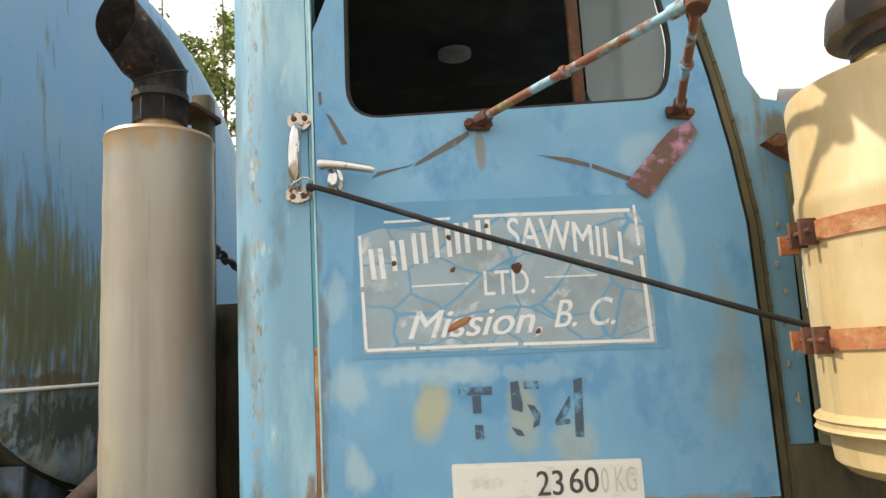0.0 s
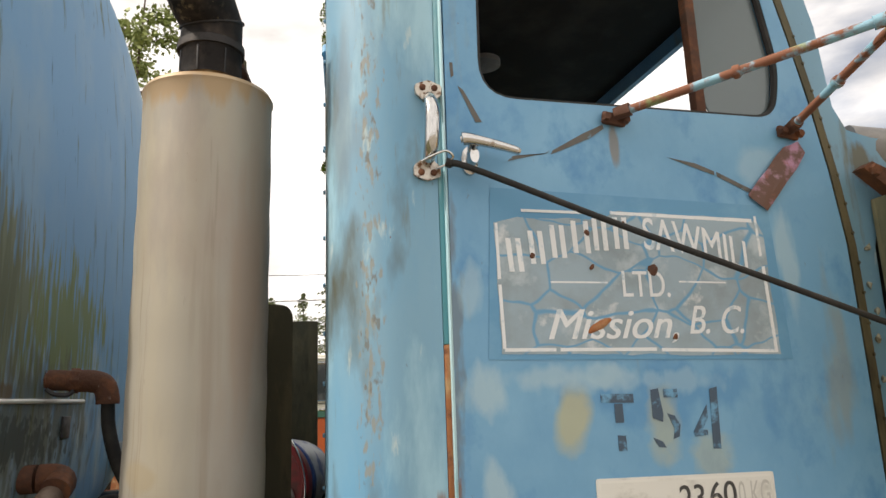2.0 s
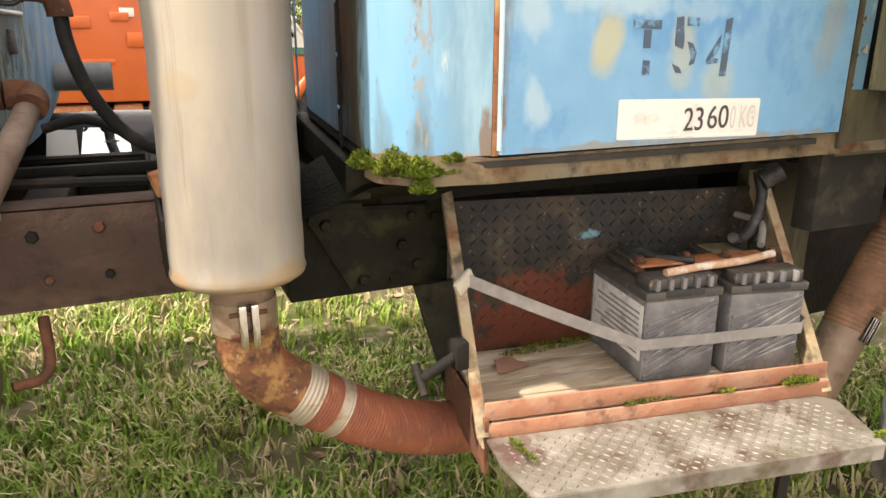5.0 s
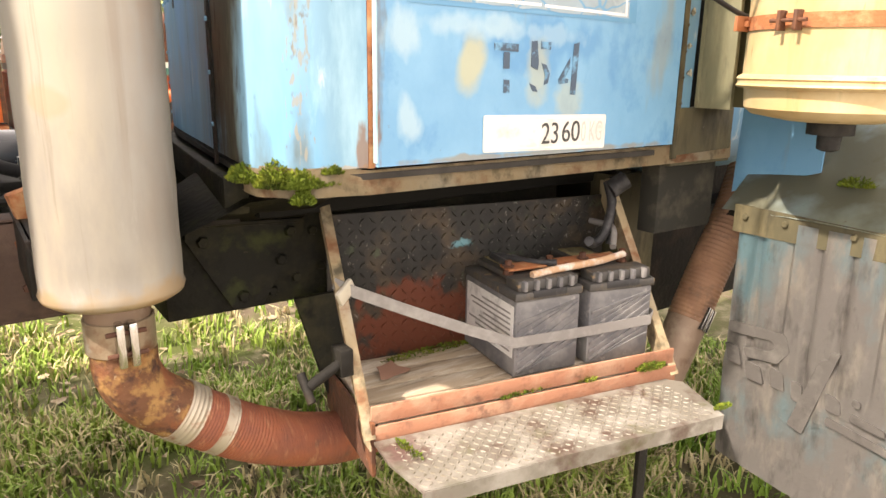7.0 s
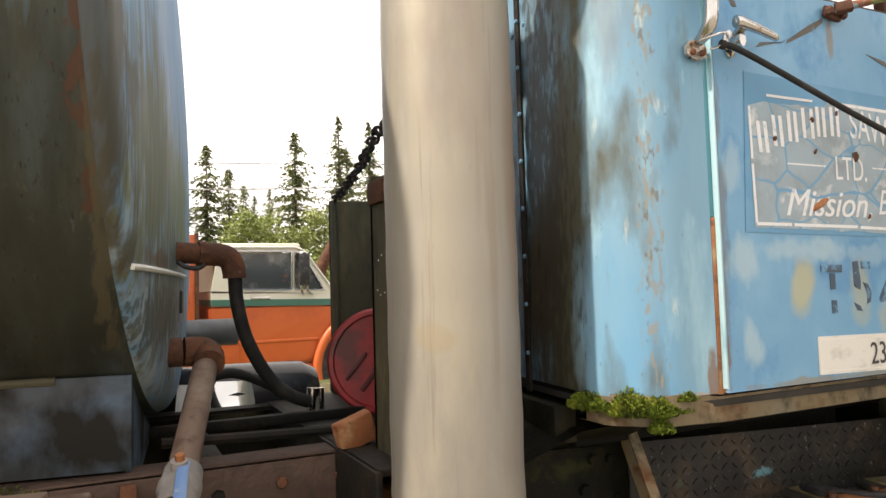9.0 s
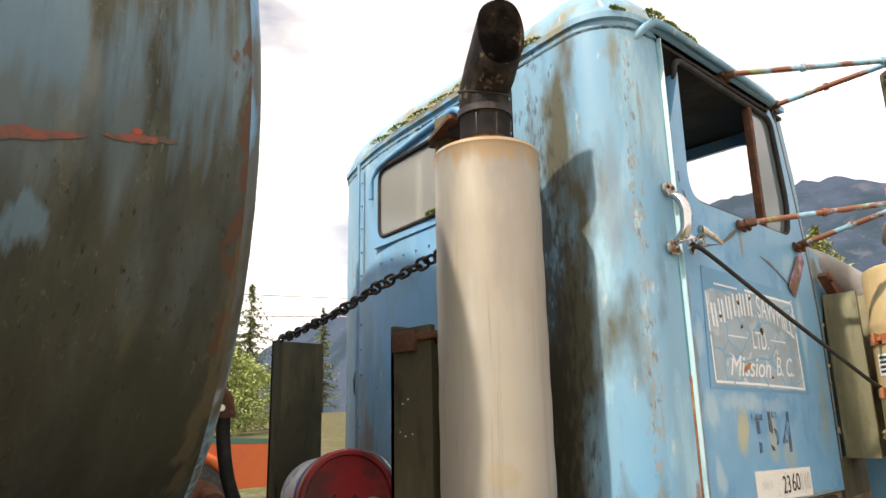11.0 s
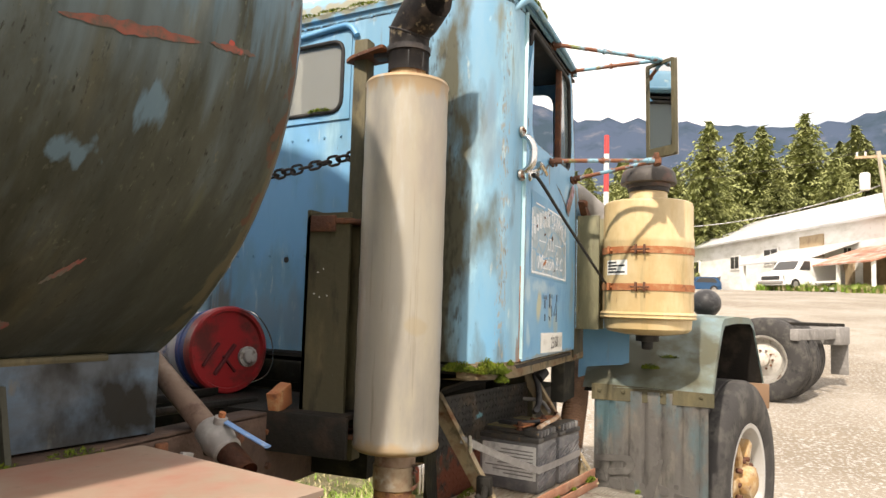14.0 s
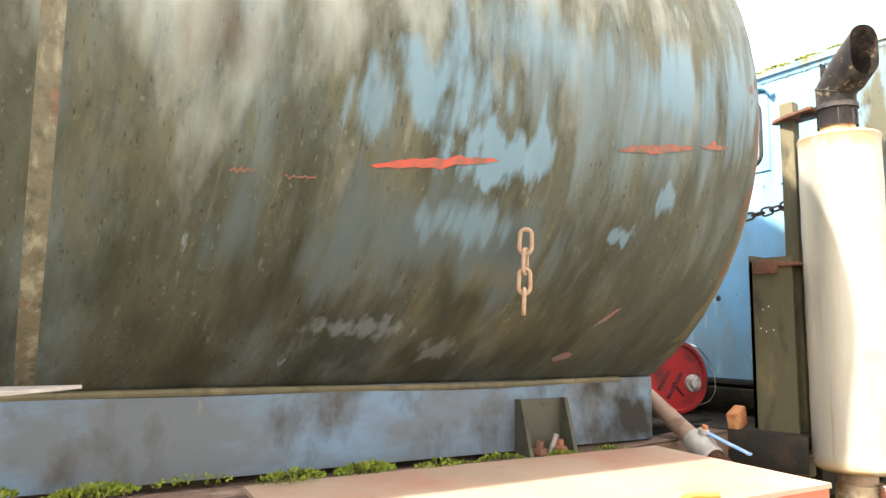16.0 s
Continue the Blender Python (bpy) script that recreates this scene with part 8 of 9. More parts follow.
# ---- trees ----
def conifer(name, height, width, seed, mat_leaf, mat_bark, whorls=34, label="", gaps=0.0):
    r = random.Random(seed)
    root = thing(name, label, "tree", (0, 0, 0), "conifers round the yard")
    b = B()
    lathe(b, [(height * 0.016, 0), (height * 0.012, height * 0.4), (height * 0.005, height * 0.8), (0.01, height * 0.99)], seg=8)
    part("trunk", b, mat_bark, root)
    verts, faces = [], []
    for i in range(whorls):
        t = i / (whorls - 1)
        z = height * (0.10 + 0.89 * t) + r.uniform(-0.3, 0.3) * (1 - t)
        reach = width * (1 - t) ** 0.8 * r.uniform(0.75, 1.12) + 0.12
        for k in range(9 if t < 0.8 else 6):
            a = 2 * math.pi * k / 8 + i * 0.7 + r.uniform(-0.3, 0.3)
            if r.random() < gaps:
                continue
            L = reach * r.choice((0.45, 0.7, 0.85, 0.95, 1.05, 1.2)) * r.uniform(0.85, 1.1)
            lift = r.uniform(0.02, 0.34)
            d, s = Vector((math.cos(a), math.sin(a), 0)), Vector((-math.sin(a), math.cos(a), 0))
            n = max(3, int(L / 0.24))
            for q in range(n):
                f = (q + 0.5) / n
                p = d * (L * f) + Vector((0, 0, z - L * (lift * f * f) + 0.16 * r.uniform(-1, 1)))
                w = (0.42 + 0.34 * (1 - f)) * (0.5 + 0.5 * height / 16) * r.uniform(0.45, 1.1) * (1 - 0.25 * (gaps > 0))
                for sg in (-1, 0, 1):
                    m = len(verts)
                    tipv = p + s * sg * w * 0.8 + d * w * r.uniform(0.2, 0.7) - Vector((0, 0, w * r.uniform(-0.25, 0.85)))
                    across = s if sg == 0 else d
                    verts += [p - across * w * 0.35, p + across * w * 0.35 + Vector((0, 0, 0.06)), tipv]
                    faces.append((m, m + 1, m + 2))
    me = bpy.data.meshes.new("crown")
    me.from_pydata([tuple(v) for v in verts], [], faces)
    me.materials.append(mat_leaf)
    ob = new("crown", me)
    ob.parent = root
    return root


M_bark = surface("grey_brown_bark", (0.10, 0.075, 0.055), 0.9, layers=[((0.18, 0.15, 0.12), 6, 0.5, 0.7)], bump=0.4, bump_scale=20)
M_fir = surface("fir_needles", (0.245, 0.27, 0.11), 0.8, layers=[((0.30, 0.315, 0.13), 0.5, 0.42, 0.62), ((0.21, 0.24, 0.11), 1.6, 0.58, 0.74)], spread=0.2, gloss=0.2)
M_fir2 = surface("grey_green_fir_needles", (0.17, 0.20, 0.10), 0.7, layers=[((0.25, 0.275, 0.13), 0.6, 0.45, 0.65), ((0.11, 0.135, 0.065), 2.0, 0.54, 0.72)], spread=0.25, gloss=0.2)
M_broad = surface("spring_leaves", (0.23, 0.29, 0.08), 0.6, layers=[((0.31, 0.36, 0.12), 1.2, 0.42, 0.62), ((0.12, 0.16, 0.045), 3, 0.52, 0.7)], spread=0.15)
FIRS = [conifer("fir_tree", 15.0, 6.0, 41, M_fir, M_bark, 52, "tall sunlit green fir at the forest edge"), conifer("fir_tree", 13.0, 5.6, 42, M_fir, M_bark, 46, "tall sunlit green fir at the forest edge"), conifer("fir_tree", 17.0, 3.6, 43, M_fir2, M_bark, 44, "slender dark fir against the sky", 0.42), conifer("fir_tree", 11.0, 3.3, 44, M_fir2, M_bark, 40, "ragged dark fir behind the yard", 0.42)]
used = [False] * 4


def plant(kind, x, y, s=1.0, turn=0.0):
    z = rise(x, y) - 0.2
    m = pose(x, y, z, 0, 0, turn)
    if not used[kind]:
        used[kind] = True
        FIRS[kind].matrix_basis = m
        FIRS[kind].scale = (s, s, s)
        return FIRS[kind]
    ob = copy_thing(FIRS[kind], m)
    ob.scale = (s, s, s)
    return ob


r = random.Random(77)
# forest behind the barn
plant(0, 74, 2.6, 1.22)
plant(1, 76, -4.0, 1.05, 40)
plant(0, 79, -9.5, 1.02, 80)
plant(1, 78, 7.0, 1.05, 120)
plant(0, 72, 9.5, 0.95, 10)
plant(1, 66, 13.5, 0.95, 70)
for k in range(88):
    plant(r.choice((0, 1)), r.uniform(82, 118), -46 + k * 1.04 + r.uniform(-1, 1), r.uniform(0.95, 1.4), r.uniform(0, 360))
for k in range(14):
    plant(r.choice((0, 1)), r.uniform(60, 78), 15 + k * 2.2 + r.uniform(-1, 1), r.uniform(0.65, 0.95), r.uniform(0, 360))
# trees beyond the far side of the truck
for x, y, kind, s in ((5.6, 58, 3, 1.2), (7.6, 60, 3, 1.05), (3.2, 62, 3, 1.0), (12.2, 56, 3, 1.25), (15.6, 55, 2, 0.88), (17.2, 58, 3, 1.15), (20.0, 60, 2, 0.92), (22.4, 56, 3, 1.1), (9.8, 66, 3, 1.0), (0.5, 64, 3, 1.0), (25.5, 58, 2, 0.85), (29, 60, 3, 1.15)):
    plant(kind, x, y, s, r.uniform(0, 360))
for k in range(16):
    plant(r.choice((3, 3, 2)), r.uniform(-14, 55), r.uniform(68, 84), r.uniform(0.6, 0.8), r.uniform(0, 360))


def broadleaf(name, height, crown, seed, count, leaf, label, lean=0.0):
    rr = random.Random(seed)
    root = thing(name, label, "tree", (0, 0, 0), "broadleaf trees")
    b = B()
    limbs = []
    trunk = smooth_path([(0, 0, 0), (0.1, 0.05, height * 0.3), (lean * 0.5, 0.0, height * 0.65), (lean, 0.0, height)], 6)
    sweep(b, trunk, lambda t: 0.10 * (1 - 0.85 * t) * height / 9, 8)
    for k in range(26):
        t = 0.25 + 0.73 * k / 26
        p = trunk[int(t * (len(trunk) - 1))]
        a = rr.uniform(0, 6.28)
        L = crown * (1.1 - 0.75 * t) * rr.uniform(0.7, 1.2)
        e = p + Vector((math.cos(a) * L, math.sin(a) * L, L * rr.uniform(0.2, 0.7)))
        mid = (p + e) / 2 + Vector((0, 0, 0.08 * L))
        sweep(b, smooth_path([p, mid, e], 4), lambda q: 0.022 * (1 - 0.8 * q) * height / 9, 5)
        limbs.append((p, mid, e))
    part("trunk", b, M_bark, root)
    verts, faces = [], []
    for _ in range(count):
        p, mid, e = rr.choice(limbs)
        t = rr.random() ** 0.6
        q = (p.lerp(mid, t * 2) if t < 0.5 else mid.lerp(e, t * 2 - 1)) + Vector((rr.gauss(0, 1), rr.gauss(0, 1), rr.gauss(0, 0.9))) * 0.16 * crown / 2.0
        d = Vector((rr.gauss(0, 1), rr.gauss(0, 1), rr.gauss(0, 0.7))).normalized()
        s = d.cross(Vector((rr.gauss(0, 1), rr.gauss(0, 1), rr.gauss(0, 1)))).normalized()
        w = leaf * rr.uniform(0.6, 1.3)
        n = len(verts)
        verts += [q - d * w * 0.5, q + s * w * 0.3, q + d * w * 0.5, q - s * w * 0.3]
        faces.append((n, n + 1, n + 2, n + 3))
    me = bpy.data.meshes.new("crown")
    me.from_pydata([tuple(v) for v in verts], [], faces)
    me.materials.append(M_broad)
    ob = new("crown", me)
    ob.parent = root
    return root


poplar = broadleaf("young_poplar", 11.5, 2.1, 91, 6500, 0.16, "young poplar with sparse spring leaves", 0.3)
poplar.matrix_basis = pose(-4.7, 22, 0, 0, 0, 20) @ Matrix.Scale(1.25, 4)
for x, y, t in ((-7.4, 22.5, 130), (-9.6, 23, 250), (-6.0, 26, 300)):
    copy_thing(poplar, pose(x, y, 0, 0, 0, t))
shrub = broadleaf("alder_bush", 5.0, 2.4, 93, 5200, 0.17, "light green alder bush in spring leaf", 0.2)
shrub.matrix_basis = pose(7.0, 30, 0)
for x, y, t in ((9.3, 31, 60), (11.5, 34, 130), (4.8, 33, 200), (13.8, 33, 20), (-6.5, 34, 90), (16.5, 36, 45)):
    copy_thing(shrub, pose(x, y, 0, 0, 0, t))

# mountain ridges; the blue haze of distance is mixed into their colour
M_mount = surface("forest_mountain_haze_colour", (0.055, 0.075, 0.115), 0.95, layers=[((0.035, 0.055, 0.075), 0.012, 0.45, 0.6), ((0.10, 0.11, 0.14), 0.03, 0.58, 0.70), ((0.19, 0.19, 0.21), 0.022, 0.68, 0.72)], gloss=0.0)


def ridge(name, x, y0, y1, top, seed, foot):
    n, m = 240, 24
    verts, faces = [], []
    for i in range(n + 1):
        y = y0 + (y1 - y0) * i / n
        h = top(y) * (1 + 0.10 * noise.noise(Vector((y * 0.008, seed, 0))) + 0.035 * noise.noise(Vector((y * 0.05, seed, 4))))
        h += 2.0 * noise.noise(Vector((y * 0.35, seed, 9)))
        for j in range(m + 1):
            t = j / m
            rough = 26 * noise.noise(Vector((y * 0.02, t * 5, seed))) * math.sin(math.pi * t)
            verts.append((x - foot * (1 - t) + rough, y, h * (t ** 0.85) - 3 * (1 - t)))
    for i in range(n):
        for j in range(m):
            a = i * (m + 1) + j
            faces.append((a, a + 1, a + m + 2, a + m + 1))
    me = bpy.data.meshes.new(name)
    me.from_pydata(verts, [], faces)
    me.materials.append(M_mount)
    me.polygons.foreach_set("use_smooth", [True] * len(faces))
    return tagged(new(name, me), "forested mountain ridge, blue haze mixed into its colour", "mountain", kind="structure")


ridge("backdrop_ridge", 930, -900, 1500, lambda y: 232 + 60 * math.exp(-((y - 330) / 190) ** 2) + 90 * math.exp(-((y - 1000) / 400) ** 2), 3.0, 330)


# ---- vehicles and buildings beyond the truck ----
def quad_body(bm, sections):
    """A skin over cross-sections, each a list of (x, y, z) with as many points."""
    rows = [[bm.verts.new(p) for p in s] for s in sections]
    for a, b in zip(rows, rows[1:]):
        bridge(bm, a, b)
    bm.faces.new(rows[0])
    bm.faces.new(rows[-1])
    return bm


# old orange and cream pickup with a box body, nose to the front of the yard
PX, PY = -0.39, 7.95
pickup = thing("service_truck", "old orange and cream pickup cab with an orange box body", "truck", (PX + 0.8, PY + 0.9, 0))
bm = B()
plate(bm, [(PX, 0.62), (PX + 1.38, 0.62), (PX + 1.40, 1.38), (PX + 1.30, 1.40), (PX, 1.40)], (), 1.8, (0, PY + 1.8, 0))
bmesh.ops.bevel(bm, geom=[e for e in bm.edges], offset=0.03, segments=2, affect="EDGES")
body = part("cab_body", bm, M_orange, pickup)
bm = B()
plate(bm, [(PX + 0.02, 1.40), (PX + 1.38, 1.36), (PX + 1.38, 1.44), (PX + 0.02, 1.47)], (), 1.84, (0, PY + 1.82, 0))
part("green_stripe", bm, M_green, pickup)
bm = B()
plate(bm, [(PX + 0.02, 1.47), (PX + 1.38, 1.44), (PX + 1.38, 1.50), (PX + 0.02, 1.56)], (), 1.80, (0, PY + 1.80, 0))
part("belt", bm, M_cream, pickup)
roofline = rounded([(PX + 0.02, 1.54), (PX + 1.34, 1.50), (PX + 0.98, 2.02), (PX + 0.90, 2.055), (PX + 0.16, 2.055), (PX + 0.10, 2.0)], [0.01, 0.01, 0.05, 0.05, 0.06, 0.03], 4)
side = rounded([(PX + 0.24, 1.575), (PX + 0.86, 1.555), (PX + 0.86, 1.985), (PX + 0.28, 1.99)], 0.03, 4)
quarter = rounded([(PX + 0.895, 1.555), (PX + 1.22, 1.545), (PX + 0.985, 1.95), (PX + 0.895, 1.985)], 0.02, 4)
for y in (PY, PY + 1.76):
    bm = B()
    plate(bm, roofline, [side, quarter], 0.04, (0, y + 0.04, 0))
    part("cab_side", bm, M_cream, pickup)
bm = B()
box(bm, PX + 0.12, PX + 0.96, PY + 0.01, PY + 1.79, 2.02, 2.075, 0.02)
part("cab_roof", bm, M_cream, pickup)
bm = B()
plate(bm, [(PX + 0.25, 1.56), (PX + 1.22, 1.53), (PX + 0.98, 1.96), (PX + 0.29, 1.97)], (), 0.005, (0, PY + 0.03, 0))
# opaque grimy glass; the shaded cab inside and something red are painted in
pane = part("side_glass", bm, surface("grimy_glass_dark_inside", (0.045, 0.05, 0.05), 0.10, layers=[((0.16, 0.16, 0.15), 4, 0.50, 0.66), ((0.20, 0.07, 0.06), 5, 0.60, 0.66)]), pickup)
bm = B()
sweep(bm, [(x, PY - 0.004, z) for x, z in side], 0.012, 6, closed=True)
part("window_trim", bm, M_chrome, pickup)
bm = B()
sweep(bm, [(x, PY - 0.004, z) for x, z in quarter], 0.010, 6, closed=True)
part("quarter_trim", bm, M_chrome, pickup)
bm = B()
sweep(bm, [(PX + 0.12, PY - 0.012, 2.03), (PX + 0.90, PY - 0.012, 2.03), (PX + 1.0, PY - 0.012, 1.99), (PX + 1.34, PY - 0.012, 1.51)], 0.012, 6)
part("drip_rail", bm, M_white, pickup)
bm = B()
for k in range(5):
    box(bm, PX + 1.44 + 0.045 * k, PX + 1.47 + 0.045 * k, PY - 0.052, PY - 0.04, 1.40, 1.425)
part("badge", bm, M_white, pickup)
bm = B()
plate(bm, [(PX + 1.34, 1.50), (PX + 1.34, 1.50 + 0.001), (PX + 0.98, 2.02), (PX + 0.97, 2.0)], (), 1.7, (0, PY + 1.74, 0))
part("windscreen", bm, pane.data.materials[0], pickup)
bm = B()
plate(bm, rounded([(PX + 1.38, 0.75), (PX + 2.9, 0.75), (PX + 2.95, 1.30), (PX + 2.85, 1.36), (PX + 1.38, 1.42)], [0.02, 0.05, 0.08, 0.05, 0.02], 4), [], 1.86, (0, PY + 1.84, 0))
part("front_wings", bm, M_orange, pickup)
bm = B()
plate(bm, [(PX + 1.38, 1.37), (PX + 2.8, 1.33), (PX + 2.8, 1.385), (PX + 1.38, 1.45)], (), 1.88, (0, PY + 1.85, 0))
part("hood_stripe", bm, M_green, pickup)
bm = B()
box(bm, PX + 0.03, PX + 1.38, PY - 0.012, PY + 0.02, 0.90, 0.94, 0.008)
box(bm, PX + 0.30, PX + 0.34, PY - 0.006, PY + 0.02, 0.64, 1.40, 0.004)
part("door_swage", bm, M_orange, pickup)
bm = B()
box(bm, PX + 0.42, PX + 0.62, PY - 0.03, PY, 1.455, 1.485, 0.008)
part("door_handle", bm, M_chrome, pickup)
bm = B()
sweep(bm, smooth_path([(PX + 0.98, PY, 1.50), (PX + 0.93, PY - 0.15, 1.54), (PX + 0.92, PY - 0.18, 1.6), (PX + 0.92, PY - 0.18, 1.92), (PX + 0.95, PY - 0.17, 1.96), (PX + 0.99, PY - 0.17, 1.92), (PX + 0.99, PY - 0.17, 1.6), (PX + 1.0, PY - 0.12, 1.54), (PX + 1.08, PY, 1.50)], 4), 0.014, 8)
part("mirror_bracket", bm, M_chrome, pickup)
bm = B()
box(bm, PX + 0.90, PX + 1.01, PY - 0.20, PY - 0.175, 1.60, 1.95, 0.010)
part("mirror_head", bm, M_black, pickup)
bm = B()
box(bm, PX + 0.1, PX + 1.36, PY + 0.02, PY + 0.2, 0.36, 0.60, 0.03)
part("running_board", bm, M_orange, pickup)
bm = B()
rod(bm, (PX + 1.30, PY - 0.06, 0.62), (PX + 1.48, PY - 0.06, 1.0), 0.02, 8)
part("step_rail", bm, M_rust, pickup)
def squat(z):
    return 0.70 + (z - 0.62) * 0.81 if z < 1.40 else 1.332 + (z - 1.40) * 0.97


for ob in list(pickup.children):
    for v in ob.data.vertices:
        v.co.z = squat(v.co.z)
arch = [(PX + 1.69 + 0.58 * math.cos(radians(a)), PY - 0.03, 0.60 + 0.60 * math.sin(radians(a))) for a in range(-10, 191, 10)]
# black plate laid on the wing for the shade of the wheel opening
bm = B()
plate(bm, [(x, z) for x, y, z in arch], (), 0.01, (0, PY - 0.025, 0))
part("wheel_well", bm, M_black, pickup)
bm = B()
sweep(bm, arch, 0.055, 10)
part("wheel_arch", bm, M_orange, pickup)
for x in (PX + 1.69, PX - 2.2):
    wm2 = pose(x, PY - 0.03, 0.42, 90, 0, 0) @ Matrix.Scale(0.79, 4)
    wheel_parts("road_wheel", wm2, pickup, M_rim, M_hub, False)
bm = B()
box(bm, PX - 3.3, PX - 0.10, PY + 0.05, PY + 2.0, 0.86, 2.08, 0.02)
boxbody = part("box_body", bm, M_orange, pickup, "orange steel box body with hatches")
for x0, x1, z0, z1 in ((PX - 0.55, PX - 0.38, 1.62, 1.70), (PX - 0.95, PX - 0.72, 1.55, 1.66), (PX - 0.42, PX - 0.16, 1.38, 1.52), (PX - 1.5, PX - 1.2, 1.9, 2.05), (PX - 1.25, PX - 1.1, 1.5, 1.62), (PX - 0.95, PX - 0.55, 1.22, 1.27), (PX - 2.3, PX - 1.7, 1.2, 1.9)):
    bm = B()
    box(bm, x0, x1, PY + 0.03, PY + 0.06, z0, z1, 0.008)
    part("hatch", bm, M_orange, boxbody)
bm = B()
box(bm, PX - 0.46, PX - 0.33, PY + 0.035, PY + 0.055, 1.66, 1.74, 0.002)
part("white_sticker", bm, M_white, boxbody)
bm = B()
box(bm, PX - 0.13, PX - 0.09, PY + 0.03, PY + 0.07, 0.86, 2.09, 0.006)
part("corner_post", bm, M_rust, boxbody)
bm = B()
box(bm, PX - 3.3, PX - 0.05, PY + 0.1, PY + 1.8, 0.52, 0.80, 0.01)
part("chassis", bm, M_darksteel, pickup)
for x0, x1 in ((PX - 0.62, PX - 0.34), (PX - 0.30, PX - 0.08), (PX - 1.6, PX - 0.8)):
    bm = B()
    lathe(bm, [(0.02, 0), (0.13, 0.01), (0.14, 0.03), (0.14, x1 - x0 - 0.03), (0.13, x1 - x0 - 0.01), (0.02, x1 - x0)], (x0, PY + 0.15, 0.70), (1, 0, 0), 20)
    part("under_tank", bm, M_band, pickup)
for x, h in ((PX - 0.95, 2.75), (PX - 0.68, 2.48)):
    bm = B()
    rod(bm, (x, PY + 0.8, 2.15), (x - 0.04, PY + 0.8, h), 0.045, 12)
    part("exhaust_stub", bm, M_rust, boxbody)

# crane boom and striped rods beyond it
bm = B()
sweep(bm, smooth_path([(2.3, 12.5, 0.2), (2.0, 12.4, 1.6), (2.25, 12.3, 2.3), (2.45, 12.3, 2.55)], 5), 0.10, 10)
boom = single("loader_arm", bm, M_rust, "rusty loader arm standing behind the pickup", "machine")
bm = B()
rod(bm, (2.75, 12.2, 0.0), (2.75, 12.2, 2.75), 0.07, 12)
single("grey_post", bm, M_grey, "grey steel post behind the pickup", "post")
M_red = surface("signal_red_paint", (0.55, 0.05, 0.05), 0.5)


def striped_rod(name, x, y, z0, z1, r, n, label, parent=None):
    root = thing(name, label, "rod", (x, y, z0)) if parent is None else parent
    for k in range(n):
        b = B()
        rod(b, (x, y, z0 + (z1 - z0) * k / n), (x, y, z0 + (z1 - z0) * (k + 1) / n), r, 12)
        part("stripe", b, M_red if k % 2 == 0 else M_white, root)
    return root


striped_rod("striped_post", 2.98, 12.2, 0.0, 2.2, 0.05, 8, "red and white striped post behind the pickup")
striped_rod("marker_rod", 2.28, 1.50, 1.965, 2.63, 0.018, 5, "red and white marker rod standing on the hood")
bm = B()
rod(bm, (2.30, 1.17, 1.36), (2.30, 1.17, 2.35), 0.016, 10)
single("grey_rod", bm, M_grey, "thin grey rod beside the hood", "rod")

M_whiterim = surface("dusty_white_wheel", (0.50, 0.48, 0.44), 0.6, layers=[((0.32, 0.28, 0.22), 6, 0.48, 0.64), ((0.16, 0.10, 0.07), 14, 0.58, 0.70)])
# wheeled axle set standing on the gravel
dolly = thing("trailer_axles", "dusty trailer axle set with white steel wheels", "trailer", (8.6, 0.2, 0))
DOLLY_AT = (6.5, 0.29, 0.41)
for x, y, rz in ((8.6, 0.22, -112), (8.93, 0.09, -112), (9.7, -0.05, -112)):
    wheel_parts("trailer_wheel", pose(x, y, 0.52, 0, 0, rz) @ pose(0, 0, 0, 90, 0, 0), dolly, M_whiterim, M_whiterim, False)
bm = B()
box(bm, -0.1, 1.9, -0.35, -0.25, 0.78, 0.92, 0.01, pose(8.5, 0.15, 0, 0, 0, -24))
box(bm, 1.3, 1.75, -0.40, 0.5, 0.70, 0.95, 0.02, pose(8.5, 0.15, 0, 0, 0, -24))
part("trailer_frame", bm, M_grey, dolly)
bm = B()
box(bm, 1.72, 1.74, -0.38, -0.15, 0.28, 0.80, 0.004, pose(8.5, 0.15, 0, 0, 0, -24))
part("trailer_flap", bm, M_grey, dolly)
for k in range(3):
    bm = B()
    box(bm, 0.2 + 0.3 * k, 0.24 + 0.3 * k, -0.6, 0.4, 0.96, 1.0, 0.004, pose(8.5, 0.15, 0, 0, 0, -24))
    part("cross_bar", bm, M_darksteel, dolly)

dolly.location = DOLLY_AT
dolly.scale = (0.90, 0.90, 0.92)

# barn on the rise
BA, BD = Vector((72.0, 4.57, 0)), Vector((-28.0, -13.6, 0)).normalized()
BN = Vector((BD.y, -BD.x, 0))                      # away from the yard
if BN.x < 0:
    BN = -BN
barn = thing("barn", "long white two-storey barn with a pale metal roof", "building", BA + BD * 20)
LEN, EAVE, RIDGE, DEEP = 54.0, 7.55, 10.7, 15.0
M_barn = surface("white_barn_siding", (0.84, 0.83, 0.80), 0.7, layers=[((0.66, 0.65, 0.60), (0.6, 0.6, 1.5), 0.45, 0.65), ((0.58, 0.55, 0.48), 4, 0.62, 0.76)])
M_barnroof = surface("pale_metal_roof", (0.60, 0.60, 0.60), 0.45, 0.2, layers=[((0.50, 0.50, 0.50), (0.5, 0.5, 0.5), 0.45, 0.65), ((0.42, 0.34, 0.28), 2.0, 0.68, 0.76)])


